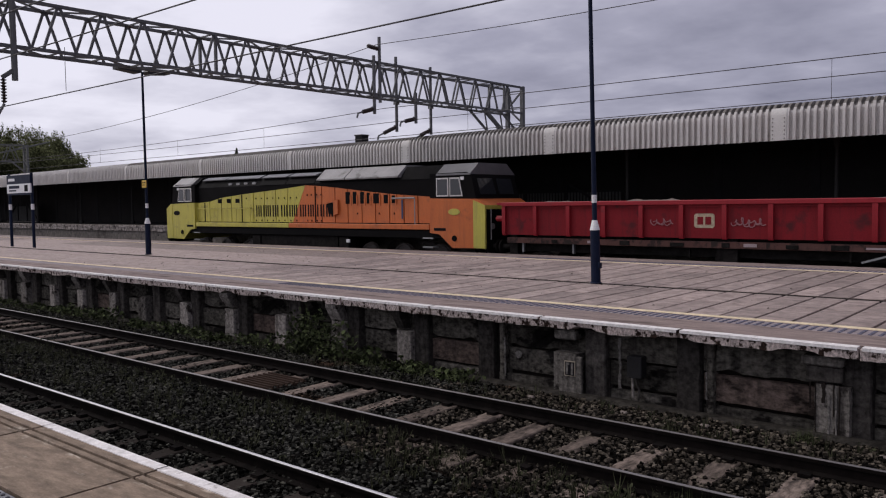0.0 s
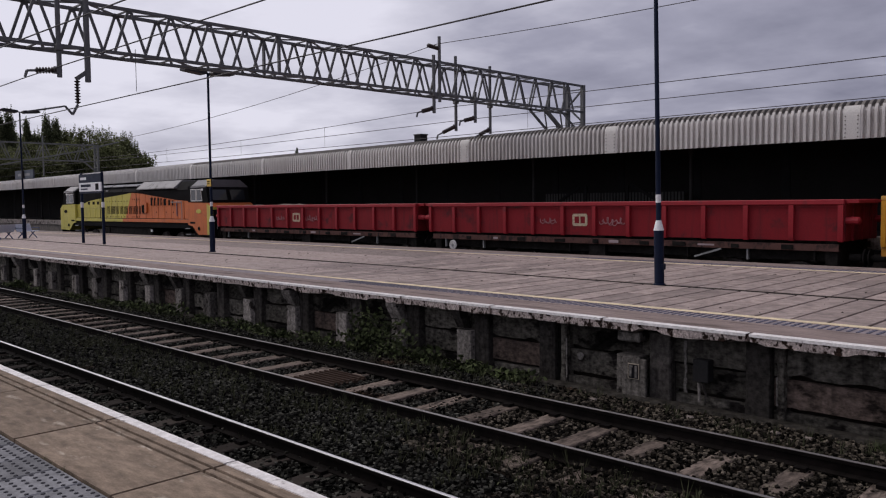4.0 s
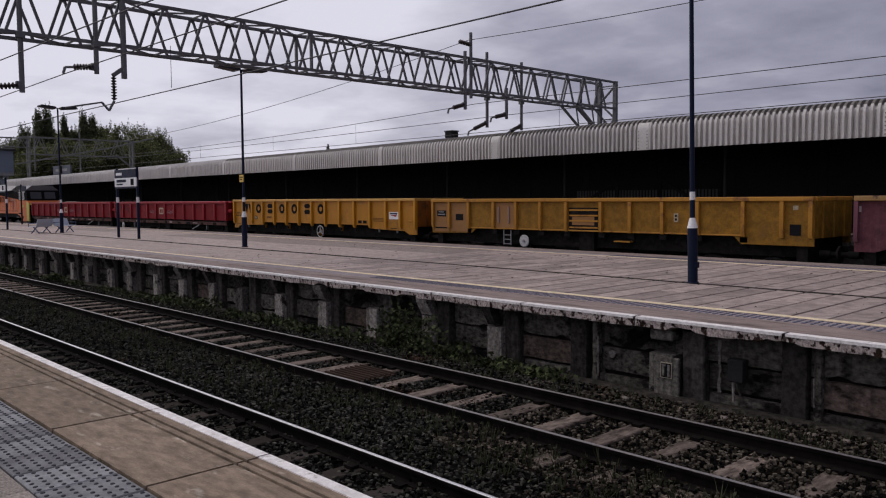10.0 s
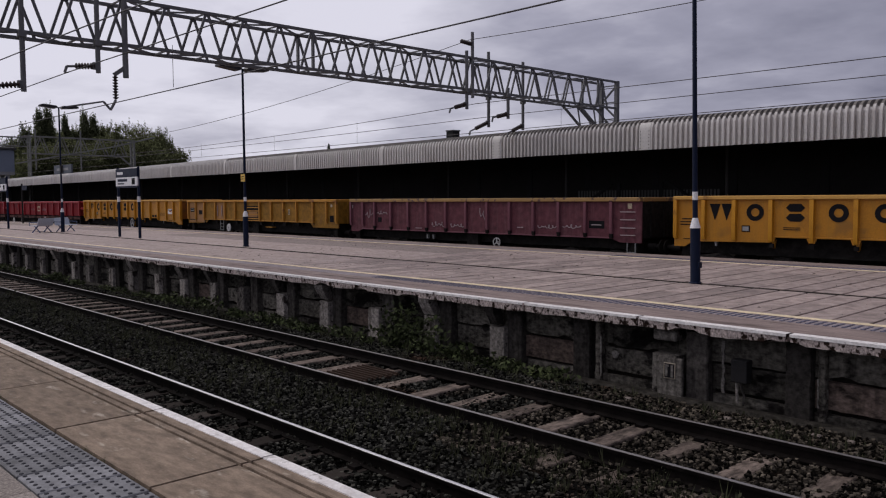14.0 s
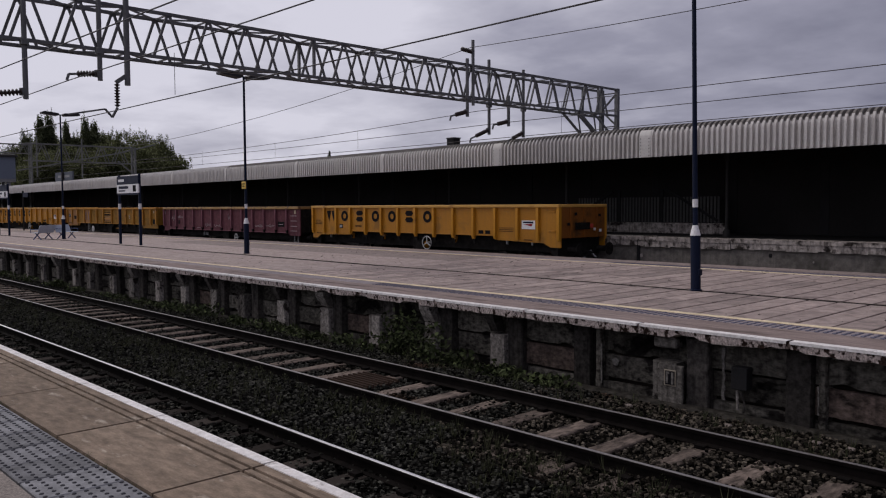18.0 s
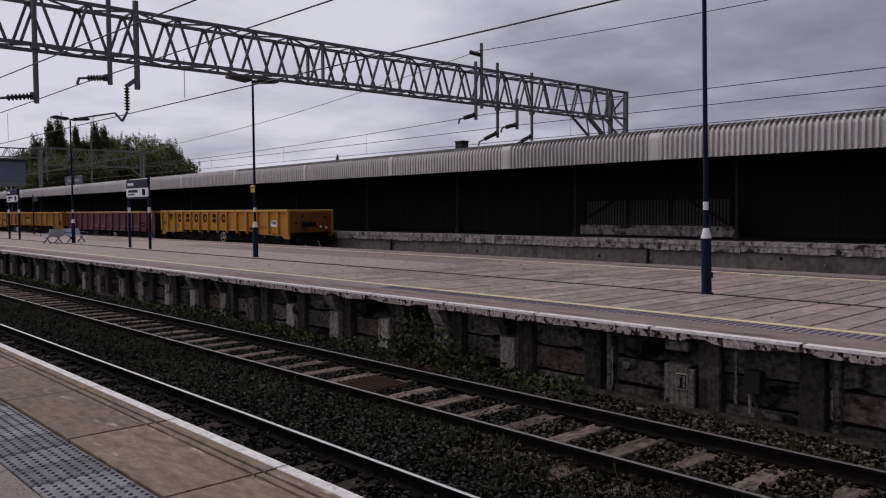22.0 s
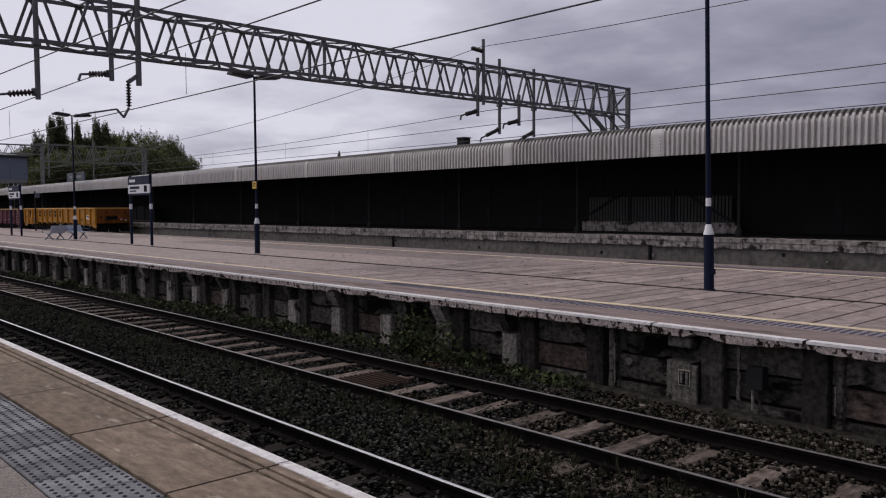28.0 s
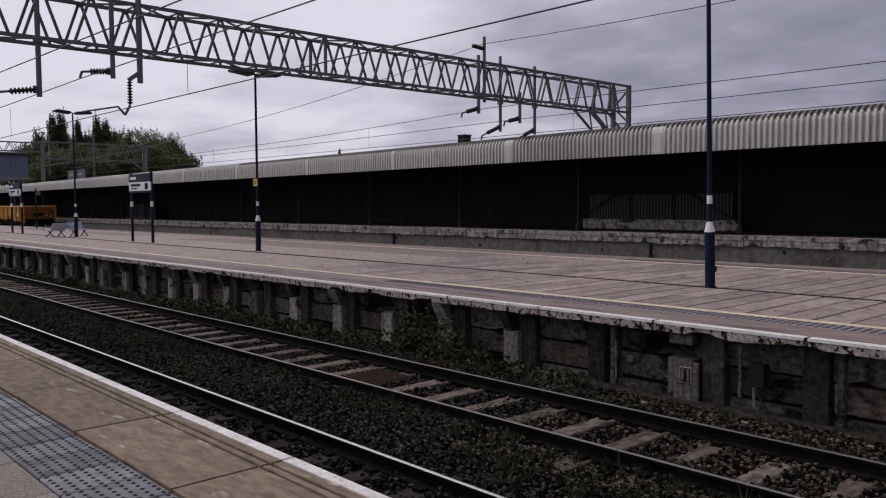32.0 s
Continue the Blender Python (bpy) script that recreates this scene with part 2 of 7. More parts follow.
def material(name, base, other=None, scale=3.0, fine=40.0, rough=0.7, metal=0.0, bump=0.15, bump_dist=0.01, stain=None, stain_scale=1.2, stain_at=0.55,
             vary=0.0, island=0.0, spec=0.4, stretch=(1, 1, 1), streak=None, mottle=None, crisp=0.12):
    """Base and other colour mixed by broad and fine noise; stain: a third colour in patches; streak: runs of dirt down the face; mottle: strong light and dark speckle; vary: brightness from piece to piece."""
    m = bpy.data.materials.new(name)
    m.use_nodes = True
    n, l = m.node_tree.nodes, m.node_tree.links
    bsdf = n["Principled BSDF"]
    other = other or tuple(c * 0.72 for c in base)
    co = n.new("ShaderNodeTexCoord")
    info = n.new("ShaderNodeObjectInfo")
    off = n.new("ShaderNodeVectorMath")
    off.operation = "MULTIPLY_ADD"
    off.inputs[1].default_value = stretch
    l.new(co.outputs["Object"], off.inputs[0])
    jump = n.new("ShaderNodeVectorMath")
    jump.operation = "SCALE"
    jump.inputs[0].default_value = (13.7, 7.9, 5.3)
    l.new(info.outputs["Random"], jump.inputs["Scale"])
    l.new(jump.outputs[0], off.inputs[2])

    def noise_tex(s, detail, vec=off.outputs[0]):
        t = n.new("ShaderNodeTexNoise")
        t.inputs["Scale"].default_value, t.inputs["Detail"].default_value, t.inputs["Roughness"].default_value = s, detail, 0.6
        l.new(vec, t.inputs["Vector"])
        return t.outputs["Fac"]

    def ramp(src, a, b):
        r = n.new("ShaderNodeMapRange")
        r.inputs["From Min"].default_value, r.inputs["From Max"].default_value = a, b
        l.new(src, r.inputs["Value"])
        return r.outputs[0]

    def mix(fac, a, b, kind="MIX"):
        x = n.new("ShaderNodeMixRGB")
        x.blend_type = kind
        for i, s in enumerate((fac, a, b)):
            if isinstance(s, (int, float)):
                x.inputs[i].default_value = s
            elif isinstance(s, tuple):
                x.inputs[i].default_value = (*s, 1)
            else:
                l.new(s, x.inputs[i])
        return x.outputs[0]

    broad, tiny = noise_tex(scale, 4), noise_tex(fine, 5)
    col = mix(ramp(broad, 0.32, 0.68), base, other)
    col = mix(0.55, col, mix(ramp(tiny, 0.25, 0.75), tuple(c * 0.62 for c in base), tuple(min(1, c * 1.3) for c in base)), "MIX")
    if stain:
        patch = noise_tex(stain_scale, 6)
        col = mix(ramp(patch, stain_at, stain_at + crisp), col, stain)
    if streak:
        sv = n.new("ShaderNodeVectorMath")
        sv.operation = "MULTIPLY"
        sv.inputs[1].default_value = (9, 9, 0.6)
        l.new(off.outputs[0], sv.inputs[0])
        col = mix(ramp(noise_tex(1.0, 4, sv.outputs[0]), 0.5, 0.75), col, streak)
    if mottle:
        ms, lo, hi = mottle
        r = n.new("ShaderNodeMapRange")
        r.inputs["From Min"].default_value, r.inputs["From Max"].default_value = 0.34, 0.66
        r.inputs["To Min"].default_value, r.inputs["To Max"].default_value = lo, hi
        l.new(noise_tex(ms, 7), r.inputs["Value"])
        hv = n.new("ShaderNodeHueSaturation")
        l.new(r.outputs[0], hv.inputs["Value"])
        l.new(col, hv.inputs["Color"])
        col = hv.outputs[0]
    if vary or island:
        src = info.outputs["Random"]
        if island:
            geo = n.new("ShaderNodeNewGeometry")
            src = geo.outputs["Random Per Island"]
        amt = vary or island
        r = n.new("ShaderNodeMapRange")
        r.inputs["To Min"].default_value, r.inputs["To Max"].default_value = 1 - amt, 1 + amt
        if island:
            # most pieces dark, a few pale
            pw = n.new("ShaderNodeMath")
            pw.operation = "POWER"
            pw.inputs[1].default_value = 2.0
            l.new(src, pw.inputs[0])
            src = pw.outputs[0]
            r.inputs["To Max"].default_value = 1 + 1.9 * amt
        l.new(src, r.inputs["Value"])
        hsv = n.new("ShaderNodeHueSaturation")
        l.new(r.outputs[0], hsv.inputs["Value"])
        l.new(col, hsv.inputs["Color"])
        col = hsv.outputs[0]
    l.new(col, bsdf.inputs["Base Color"])
    rr = n.new("ShaderNodeMapRange")
    rr.inputs["To Min"].default_value, rr.inputs["To Max"].default_value = max(0.02, rough - 0.14), min(1, rough + 0.14)
    l.new(broad, rr.inputs["Value"])
    l.new(rr.outputs[0], bsdf.inputs["Roughness"])
    bsdf.inputs["Metallic"].default_value = metal
    bsdf.inputs["Specular IOR Level"].default_value = spec
    if bump:
        b = n.new("ShaderNodeBump")
        b.inputs["Strength"].default_value, b.inputs["Distance"].default_value = bump, bump_dist
        l.new(tiny, b.inputs["Height"])
        l.new(b.outputs[0], bsdf.inputs["Normal"])
    return m


def glass_material(name, tint, rough=0.05):
    m = bpy.data.materials.new(name)
    m.use_nodes = True
    b = m.node_tree.nodes["Principled BSDF"]
    b.inputs["Base Color"].default_value = (*tint, 1)
    b.inputs["Roughness"].default_value = rough
    b.inputs["Specular IOR Level"].default_value = 0.5
    return m


# ---- materials ----
M = {}
# near-black base puts the shade between the stones into the bed's colour
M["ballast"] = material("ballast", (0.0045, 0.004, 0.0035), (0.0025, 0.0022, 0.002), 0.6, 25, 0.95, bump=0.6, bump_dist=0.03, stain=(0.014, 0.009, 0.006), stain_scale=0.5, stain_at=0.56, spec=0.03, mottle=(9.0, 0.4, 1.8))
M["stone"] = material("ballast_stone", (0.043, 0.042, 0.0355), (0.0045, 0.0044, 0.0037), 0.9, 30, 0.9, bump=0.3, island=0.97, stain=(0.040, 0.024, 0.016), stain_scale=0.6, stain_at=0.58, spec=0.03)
# brighter lit copy of the ballast stone for the near stretch, also browner
M["stone_lit"] = material("lit_brown_ballast_stone", (0.066, 0.056, 0.044), (0.0065, 0.0055, 0.0045), 0.9, 30, 0.9, bump=0.3, island=0.95, stain=(0.056, 0.034, 0.023), stain_scale=0.6, stain_at=0.60, spec=0.03)
M["load"] = material("load_stone", (0.22, 0.185, 0.165), (0.15, 0.125, 0.11), 3.0, 18, 0.9, bump=0.6, bump_dist=0.04, spec=0.1)
M["rail"] = material("rusty_rail", (0.008, 0.0062, 0.0056), (0.004, 0.0035, 0.0034), 3, 60, 0.85, bump=0.2, spec=0.06, mottle=(8, 0.6, 1.5))
M["rail_top"] = material("polished_rail", (0.80, 0.765, 0.75), (0.66, 0.63, 0.62), 2, 60, 0.36, metal=1.0, bump=0.02)
M["rail_dull"] = material("dull_rail", (0.30, 0.28, 0.27), (0.2, 0.17, 0.15), 2, 60, 0.42, metal=0.8, bump=0.05)
M["sleeper"] = material("weathered_sleeper", (0.190, 0.149, 0.124), (0.105, 0.083, 0.069), 1.5, 35, 0.9, bump=0.4, vary=0.35, stain=(0.040, 0.032, 0.028), stain_scale=2.2, stain_at=0.53, stretch=(3, 1, 1), spec=0.1, mottle=(7.0, 0.45, 1.4))
M["sleeper_dark"] = material("buried_sleeper", (0.045, 0.037, 0.032), (0.022, 0.019, 0.017), 1.5, 35, 0.95, bump=0.4, vary=0.35, spec=0.05)
M["slab"] = material("paving_slab", (0.352, 0.278, 0.250), (0.270, 0.212, 0.190), 0.8, 55, 0.72, bump=0.2, vary=0.24, stain=(0.23, 0.178, 0.160), stain_scale=1.7, stain_at=0.55, spec=0.34, mottle=(6.0, 0.70, 1.20))
M["slab_near"] = material("near_paving_slab", (0.238, 0.180, 0.132), (0.168, 0.128, 0.096), 1.3, 60, 0.85, bump=0.25, vary=0.12, stain=(0.42, 0.36, 0.29), stain_scale=3.4, stain_at=0.612, crisp=0.09, spec=0.2, stretch=(0.9, 2.3, 1), mottle=(7.0, 0.66, 1.26))
M["joint"] = material("slab_joint", (0.050, 0.040, 0.035), (0.03, 0.025, 0.022), 2, 40, 0.95, spec=0.1)
M["joint_dark"] = material("dark_slab_joint", (0.026, 0.021, 0.018), (0.015, 0.012, 0.011), 2, 40, 0.95, spec=0.05)
M["footing"] = material("dark_footing", (0.040, 0.036, 0.031), (0.022, 0.020, 0.018), 1.5, 30, 0.95, bump=0.4, spec=0.08, mottle=(9.0, 0.4, 1.7))
M["shaft"] = material("dark_streaked_shaft", (0.060, 0.054, 0.049), (0.030, 0.027, 0.025), 1.4, 30, 0.95, bump=0.5, bump_dist=0.02, vary=0.4, streak=(0.016, 0.014, 0.013), spec=0.05, mottle=(12.0, 0.5, 1.5))
M["disc_grey"] = material("weathered_white_disc", (0.52, 0.51, 0.50), (0.40, 0.39, 0.38), 4, 30, 0.6, stain=(0.20, 0.18, 0.16), stain_scale=7, stain_at=0.58)
M["rust"] = material("rusty_steel", (0.050, 0.030, 0.021), (0.028, 0.019, 0.015), 4, 40, 0.85, bump=0.2, spec=0.15)
M["cab_grey"] = material("dark_grey_cab_roof", (0.13, 0.128, 0.135), (0.075, 0.074, 0.078), 1.5, 30, 0.42, spec=0.4)
M["edge_slab"] = material("dirty_edge_paving", (0.285, 0.222, 0.202), (0.19, 0.148, 0.135), 0.9, 50, 0.85, bump=0.2, stain=(0.12, 0.092, 0.083), stain_scale=1.8, stain_at=0.55, stretch=(0.35, 2.0, 1), spec=0.15, mottle=(6.0, 0.75, 1.2))
M["board_grey"] = material("blue_grey_board", (0.10, 0.115, 0.14), (0.07, 0.08, 0.10), 3, 30, 0.6, spec=0.2)
M["tactile"] = material("tactile_paving", (0.218, 0.217, 0.228), (0.140, 0.140, 0.149), 2, 60, 0.75, bump=0.1, vary=0.32, spec=0.25, mottle=(7.0, 0.7, 1.25))
M["tactile_dot"] = material("dark_dome", (0.045, 0.045, 0.053), (0.030, 0.030, 0.036), 3, 40, 0.8, spec=0.2)
M["tactile_far"] = material("worn_tactile_paving", (0.290, 0.248, 0.258), (0.225, 0.192, 0.205), 2, 40, 0.8, spec=0.2, mottle=(5.0, 0.8, 1.15))
M["tactile_bar"] = material("dark_blister_rows", (0.135, 0.13, 0.175), (0.09, 0.088, 0.125), 2, 40, 0.8, spec=0.15)
M["grit"] = material("grit_paving", (0.285, 0.248, 0.222), (0.19, 0.165, 0.148), 1.2, 80, 0.9, bump=0.4, vary=0.12, spec=0.2, mottle=(60.0, 0.6, 1.35))
M["white"] = material("white_line_paint", (0.90, 0.84, 0.80), (0.76, 0.70, 0.66), 2, 30, 0.7, bump=0.1, stain=(0.22, 0.185, 0.16), stain_scale=9.0, stain_at=0.60, mottle=(11.0, 0.8, 1.1))
M["yellow_line"] = material("yellow_line_paint", (0.82, 0.67, 0.45), (0.72, 0.58, 0.39), 1.5, 25, 0.75, bump=0.1, stain=(0.46, 0.37, 0.28), stain_scale=3, stain_at=0.62, spec=0.2, mottle=(6.0, 0.75, 1.15))
M["coping"] = material("flaking_coping", (0.55, 0.465, 0.43), (0.38, 0.315, 0.29), 3.5, 30, 0.9, bump=0.6, bump_dist=0.03, stain=(0.030, 0.018, 0.014), stain_scale=8.0, stain_at=0.515, crisp=0.06, stretch=(1.4, 1.0, 1.0), spec=0.1, mottle=(26.0, 0.4, 1.4))
M["wall"] = material("stained_concrete", (0.122, 0.112, 0.096), (0.048, 0.044, 0.037), 1.4, 30, 0.95, bump=0.5, bump_dist=0.02, vary=0.5, stain=(0.016, 0.014, 0.013), stain_scale=2.4, stain_at=0.54, crisp=0.07, streak=(0.018, 0.016, 0.015), spec=0.05, mottle=(17.0, 0.35, 1.6))
M["post"] = material("pale_concrete_post", (0.245, 0.222, 0.203), (0.145, 0.132, 0.120), 1.6, 30, 0.95, bump=0.5, bump_dist=0.02, vary=0.45, stain=(0.035, 0.030, 0.027), stain_scale=3.6, stain_at=0.57, crisp=0.05, streak=(0.045, 0.038, 0.033), spec=0.06, mottle=(15.0, 0.5, 1.35))
M["panel"] = material("streaked_concrete", (0.175, 0.160, 0.143), (0.105, 0.096, 0.086), 1.6, 30, 0.95, bump=0.5, bump_dist=0.02, vary=0.2, stain=(0.030, 0.026, 0.024), stain_scale=3.2, stain_at=0.58, crisp=0.05, streak=(0.030, 0.026, 0.024), spec=0.06, mottle=(15.0, 0.5, 1.35))
M["wall_brown"] = material("rust_stained_concrete", (0.115, 0.086, 0.073), (0.055, 0.044, 0.037), 1.4, 30, 0.95, bump=0.5, bump_dist=0.02, vary=0.3, stain=(0.020, 0.016, 0.014), stain_scale=2.6, stain_at=0.57, crisp=0.06, streak=(0.03, 0.024, 0.021), spec=0.05, mottle=(17.0, 0.45, 1.5))
M["lime"] = material("lime_deposit", (0.215, 0.20, 0.185), (0.11, 0.10, 0.092), 6, 30, 0.9, bump=0.2, spec=0.1, mottle=(20.0, 0.4, 1.3))
M["dock"] = material("dock_wall", (0.185, 0.166, 0.150), (0.13, 0.117, 0.106), 0.7, 30, 0.9, bump=0.2, stain=(0.095, 0.086, 0.076), stain_scale=0.8, stain_at=0.55, streak=(0.12, 0.108, 0.098), spec=0.1, mottle=(5.0, 0.7, 1.25))
M["dock_cope"] = material("dock_coping", (0.40, 0.355, 0.325), (0.26, 0.23, 0.21), 1.5, 25, 0.9, bump=0.3, stain=(0.030, 0.024, 0.021), stain_scale=3.6, stain_at=0.52, streak=(0.09, 0.075, 0.068), spec=0.1, mottle=(7.0, 0.5, 1.4))
M["clad"] = material("corrugated_cladding", (0.61, 0.587, 0.565), (0.50, 0.48, 0.462), 0.5, 30, 0.6, bump=0.06, vary=0.06, stain=(0.44, 0.41, 0.385), stain_scale=1.6, stain_at=0.62, streak=(0.36, 0.33, 0.31), spec=0.2)
M["clad_top"] = material("mossy_cladding", (0.20, 0.185, 0.17), (0.11, 0.10, 0.094), 1.5, 30, 0.85, bump=0.2, stain=(0.40, 0.37, 0.34), stain_scale=2.6, stain_at=0.57, spec=0.15)
M["pale_strip"] = material("pale_cover_strip", (0.62, 0.60, 0.575), (0.55, 0.53, 0.5), 2, 30, 0.6)
# one near-black base for the wall, soffit and deck under the canopy
M["dark_wall"] = material("near_black_wall", (0.026, 0.024, 0.023), (0.014, 0.013, 0.013), 0.7, 20, 0.95, bump=0.2, spec=0.1)
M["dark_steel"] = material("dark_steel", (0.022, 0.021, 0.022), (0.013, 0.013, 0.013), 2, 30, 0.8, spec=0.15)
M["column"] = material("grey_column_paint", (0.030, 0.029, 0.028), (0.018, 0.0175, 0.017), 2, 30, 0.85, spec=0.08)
M["palisade"] = material("galvanised_palisade", (0.085, 0.085, 0.082), (0.05, 0.05, 0.048), 3, 40, 0.8, spec=0.12)
M["galv"] = material("galvanised_steel", (0.165, 0.165, 0.168), (0.10, 0.10, 0.103), 2.5, 40, 0.65, metal=0.25, bump=0.1)
# the dim greenish tint of distance is put into this steel's colour
M["galv_far"] = material("distance_tinted_steel", (0.215, 0.220, 0.205), (0.15, 0.155, 0.143), 2.5, 40, 0.7, metal=0.3, bump=0.1)
M["galv_pale"] = material("pale_galvanised_steel", (0.30, 0.30, 0.30), (0.22, 0.22, 0.22), 2.5, 40, 0.6, metal=0.4, bump=0.1)
M["insulator"] = material("brown_insulator", (0.045, 0.03, 0.028), (0.03, 0.022, 0.02), 4, 40, 0.35)
M["wire"] = material("copper_wire", (0.075, 0.070, 0.072), (0.06, 0.055, 0.055), 4, 40, 0.6, metal=0.3)
M["navy"] = material("navy_blue_paint", (0.0035, 0.009, 0.030), (0.0025, 0.006, 0.02), 3, 30, 0.5, bump=0.05, spec=0.18)
M["black"] = material("black_paint", (0.022, 0.021, 0.023), (0.014, 0.013, 0.014), 3, 30, 0.5, bump=0.05)
M["white_paint"] = material("white_band_paint", (0.80, 0.79, 0.79), (0.7, 0.69, 0.69), 4, 30, 0.6)
M["sign_white"] = material("sign_white", (0.78, 0.78, 0.80), (0.7, 0.7, 0.72), 3, 30, 0.5, bump=0)
M["sign_yellow"] = material("sign_yellow", (0.70, 0.46, 0.09), (0.6, 0.40, 0.08), 3, 30, 0.5, bump=0)
M["bench"] = material("pale_blue_bench_steel", (0.52, 0.57, 0.65), (0.42, 0.47, 0.55), 3, 30, 0.5, metal=0.2)
M["bench_frame"] = material("blue_bench_frame", (0.04, 0.07, 0.16), (0.03, 0.05, 0.11), 3, 30, 0.5)
M["loco_yellow"] = material("lime_yellow_paint", (0.52, 0.47, 0.085), (0.43, 0.38, 0.07), 1.2, 40, 0.45, bump=0.04, stain=(0.30, 0.25, 0.07), stain_scale=1.6, stain_at=0.58, streak=(0.36, 0.31, 0.08))
M["loco_orange"] = material("orange_paint", (0.56, 0.145, 0.035), (0.45, 0.11, 0.03), 1.2, 40, 0.45, bump=0.04, stain=(0.30, 0.085, 0.03), stain_scale=1.6, stain_at=0.58, streak=(0.38, 0.10, 0.03))
M["loco_black"] = material("loco_black_paint", (0.0065, 0.006, 0.0065), (0.004, 0.004, 0.004), 2, 40, 0.7, spec=0.06)
M["loco_roof"] = material("silver_roof_panel", (0.30, 0.29, 0.29), (0.17, 0.165, 0.165), 1.5, 30, 0.55, stain=(0.09, 0.085, 0.08), stain_scale=1.5, stain_at=0.55)
M["loco_red"] = material("buffer_beam_red", (0.45, 0.05, 0.03), (0.36, 0.04, 0.03), 2, 30, 0.5)
M["underframe"] = material("grimy_underframe", (0.015, 0.013, 0.012), (0.006, 0.0055, 0.005), 2, 30, 0.85, bump=0.2, spec=0.1, mottle=(6.0, 0.5, 1.6))
M["wheel"] = material("wheel_steel", (0.07, 0.06, 0.055), (0.05, 0.043, 0.04), 3, 40, 0.6, metal=0.5)
M["red"] = material("red_wagon_paint", (0.205, 0.012, 0.018), (0.145, 0.011, 0.016), 1.0, 40, 0.6, bump=0.06, stain=(0.075, 0.014, 0.017), stain_scale=1.3, stain_at=0.56, streak=(0.120, 0.012, 0.016), spec=0.14)
M["red_frame"] = material("bright_red_wagon_paint", (0.29, 0.015, 0.024), (0.225, 0.014, 0.021), 1.5, 40, 0.5, bump=0.05, stain=(0.14, 0.02, 0.024), stain_scale=2.5, stain_at=0.60, spec=0.3)
M["red_solebar"] = material("dusty_red_solebar", (0.110, 0.055, 0.047), (0.055, 0.031, 0.028), 1.5, 40, 0.85, bump=0.1, stain=(0.030, 0.022, 0.020), stain_scale=3, stain_at=0.49, spec=0.15)
M["yellow"] = material("yellow_wagon_paint", (0.435, 0.185, 0.011), (0.350, 0.145, 0.010), 0.9, 40, 0.45, bump=0.05, stain=(0.26, 0.12, 0.018), stain_scale=1.4, stain_at=0.56, streak=(0.34, 0.155, 0.015), spec=0.3)
# lit copy of the wagon yellow, so posts stand out from the shaded panels
M["yellow_post_lit"] = material("lit_yellow_post_paint", (0.55, 0.255, 0.020), (0.46, 0.205, 0.018), 1.5, 40, 0.5, bump=0.05, stain=(0.30, 0.13, 0.02), stain_scale=2.5, stain_at=0.6, spec=0.3)
M["yellow_rail"] = material("faded_yellow_rail_paint", (0.56, 0.31, 0.075), (0.46, 0.24, 0.05), 1.5, 40, 0.55, bump=0.05, stain=(0.30, 0.15, 0.04), stain_scale=3.0, stain_at=0.6, spec=0.3)
M["yellow_end"] = material("grimy_yellow_end_paint", (0.24, 0.082, 0.014), (0.17, 0.058, 0.012), 0.9, 40, 0.6, bump=0.05, stain=(0.10, 0.045, 0.016), stain_scale=1.8, stain_at=0.54, spec=0.2)
M["ochre"] = material("worn_ochre_paint", (0.270, 0.132, 0.015), (0.20, 0.096, 0.013), 0.9, 40, 0.65, bump=0.08, stain=(0.16, 0.080, 0.020), stain_scale=1.4, stain_at=0.60, streak=(0.21, 0.115, 0.02), spec=0.2, mottle=(5.0, 0.7, 1.2))
M["ochre_frame"] = material("ochre_frame_paint", (0.45, 0.215, 0.034), (0.35, 0.16, 0.027), 1.2, 40, 0.6, bump=0.06, stain=(0.18, 0.08, 0.035), stain_scale=2, stain_at=0.56, spec=0.2)
M["ochre_pink"] = material("faded_ochre_panel", (0.30, 0.145, 0.045), (0.23, 0.11, 0.036), 1.2, 40, 0.65, bump=0.06)
M["maroon"] = material("faded_maroon_paint", (0.122, 0.041, 0.052), (0.090, 0.031, 0.040), 0.9, 40, 0.7, bump=0.08, stain=(0.055, 0.025, 0.030), stain_scale=1.3, stain_at=0.60, streak=(0.135, 0.060, 0.070), spec=0.15, mottle=(5.0, 0.7, 1.2))
M["maroon_frame"] = material("maroon_frame_paint", (0.180, 0.072, 0.092), (0.135, 0.053, 0.068), 1.5, 40, 0.65, bump=0.06, spec=0.2)
M["chipped_yellow"] = material("chipped_yellow_paint", (0.33, 0.195, 0.065), (0.24, 0.135, 0.05), 2, 40, 0.6, bump=0.1, stain=(0.085, 0.045, 0.036), stain_scale=4.5, stain_at=0.56, crisp=0.05)
M["faded_scrawl"] = material("faded_scrawl", (0.31, 0.15, 0.16), (0.23, 0.10, 0.11), 3, 40, 0.8, bump=0)
M["chalk"] = material("pale_scrawl", (0.36, 0.29, 0.30), (0.27, 0.21, 0.22), 3, 40, 0.8, bump=0)
M["worn_plate"] = material("worn_plate_paint", (0.36, 0.31, 0.24), (0.24, 0.205, 0.16), 6, 40, 0.8, bump=0.1, stain=(0.05, 0.04, 0.035), stain_scale=12, stain_at=0.60)
M["cream"] = material("cream_decal", (0.52, 0.43, 0.30), (0.43, 0.35, 0.24), 3, 40, 0.6, bump=0, mottle=(14.0, 0.6, 1.1))
M["mark_black"] = material("black_lettering_paint", (0.012, 0.011, 0.013), (0.008, 0.008, 0.009), 3, 40, 0.8, bump=0, spec=0.08)
M["glass"] = glass_material("cab_glass", (0.02, 0.022, 0.025))
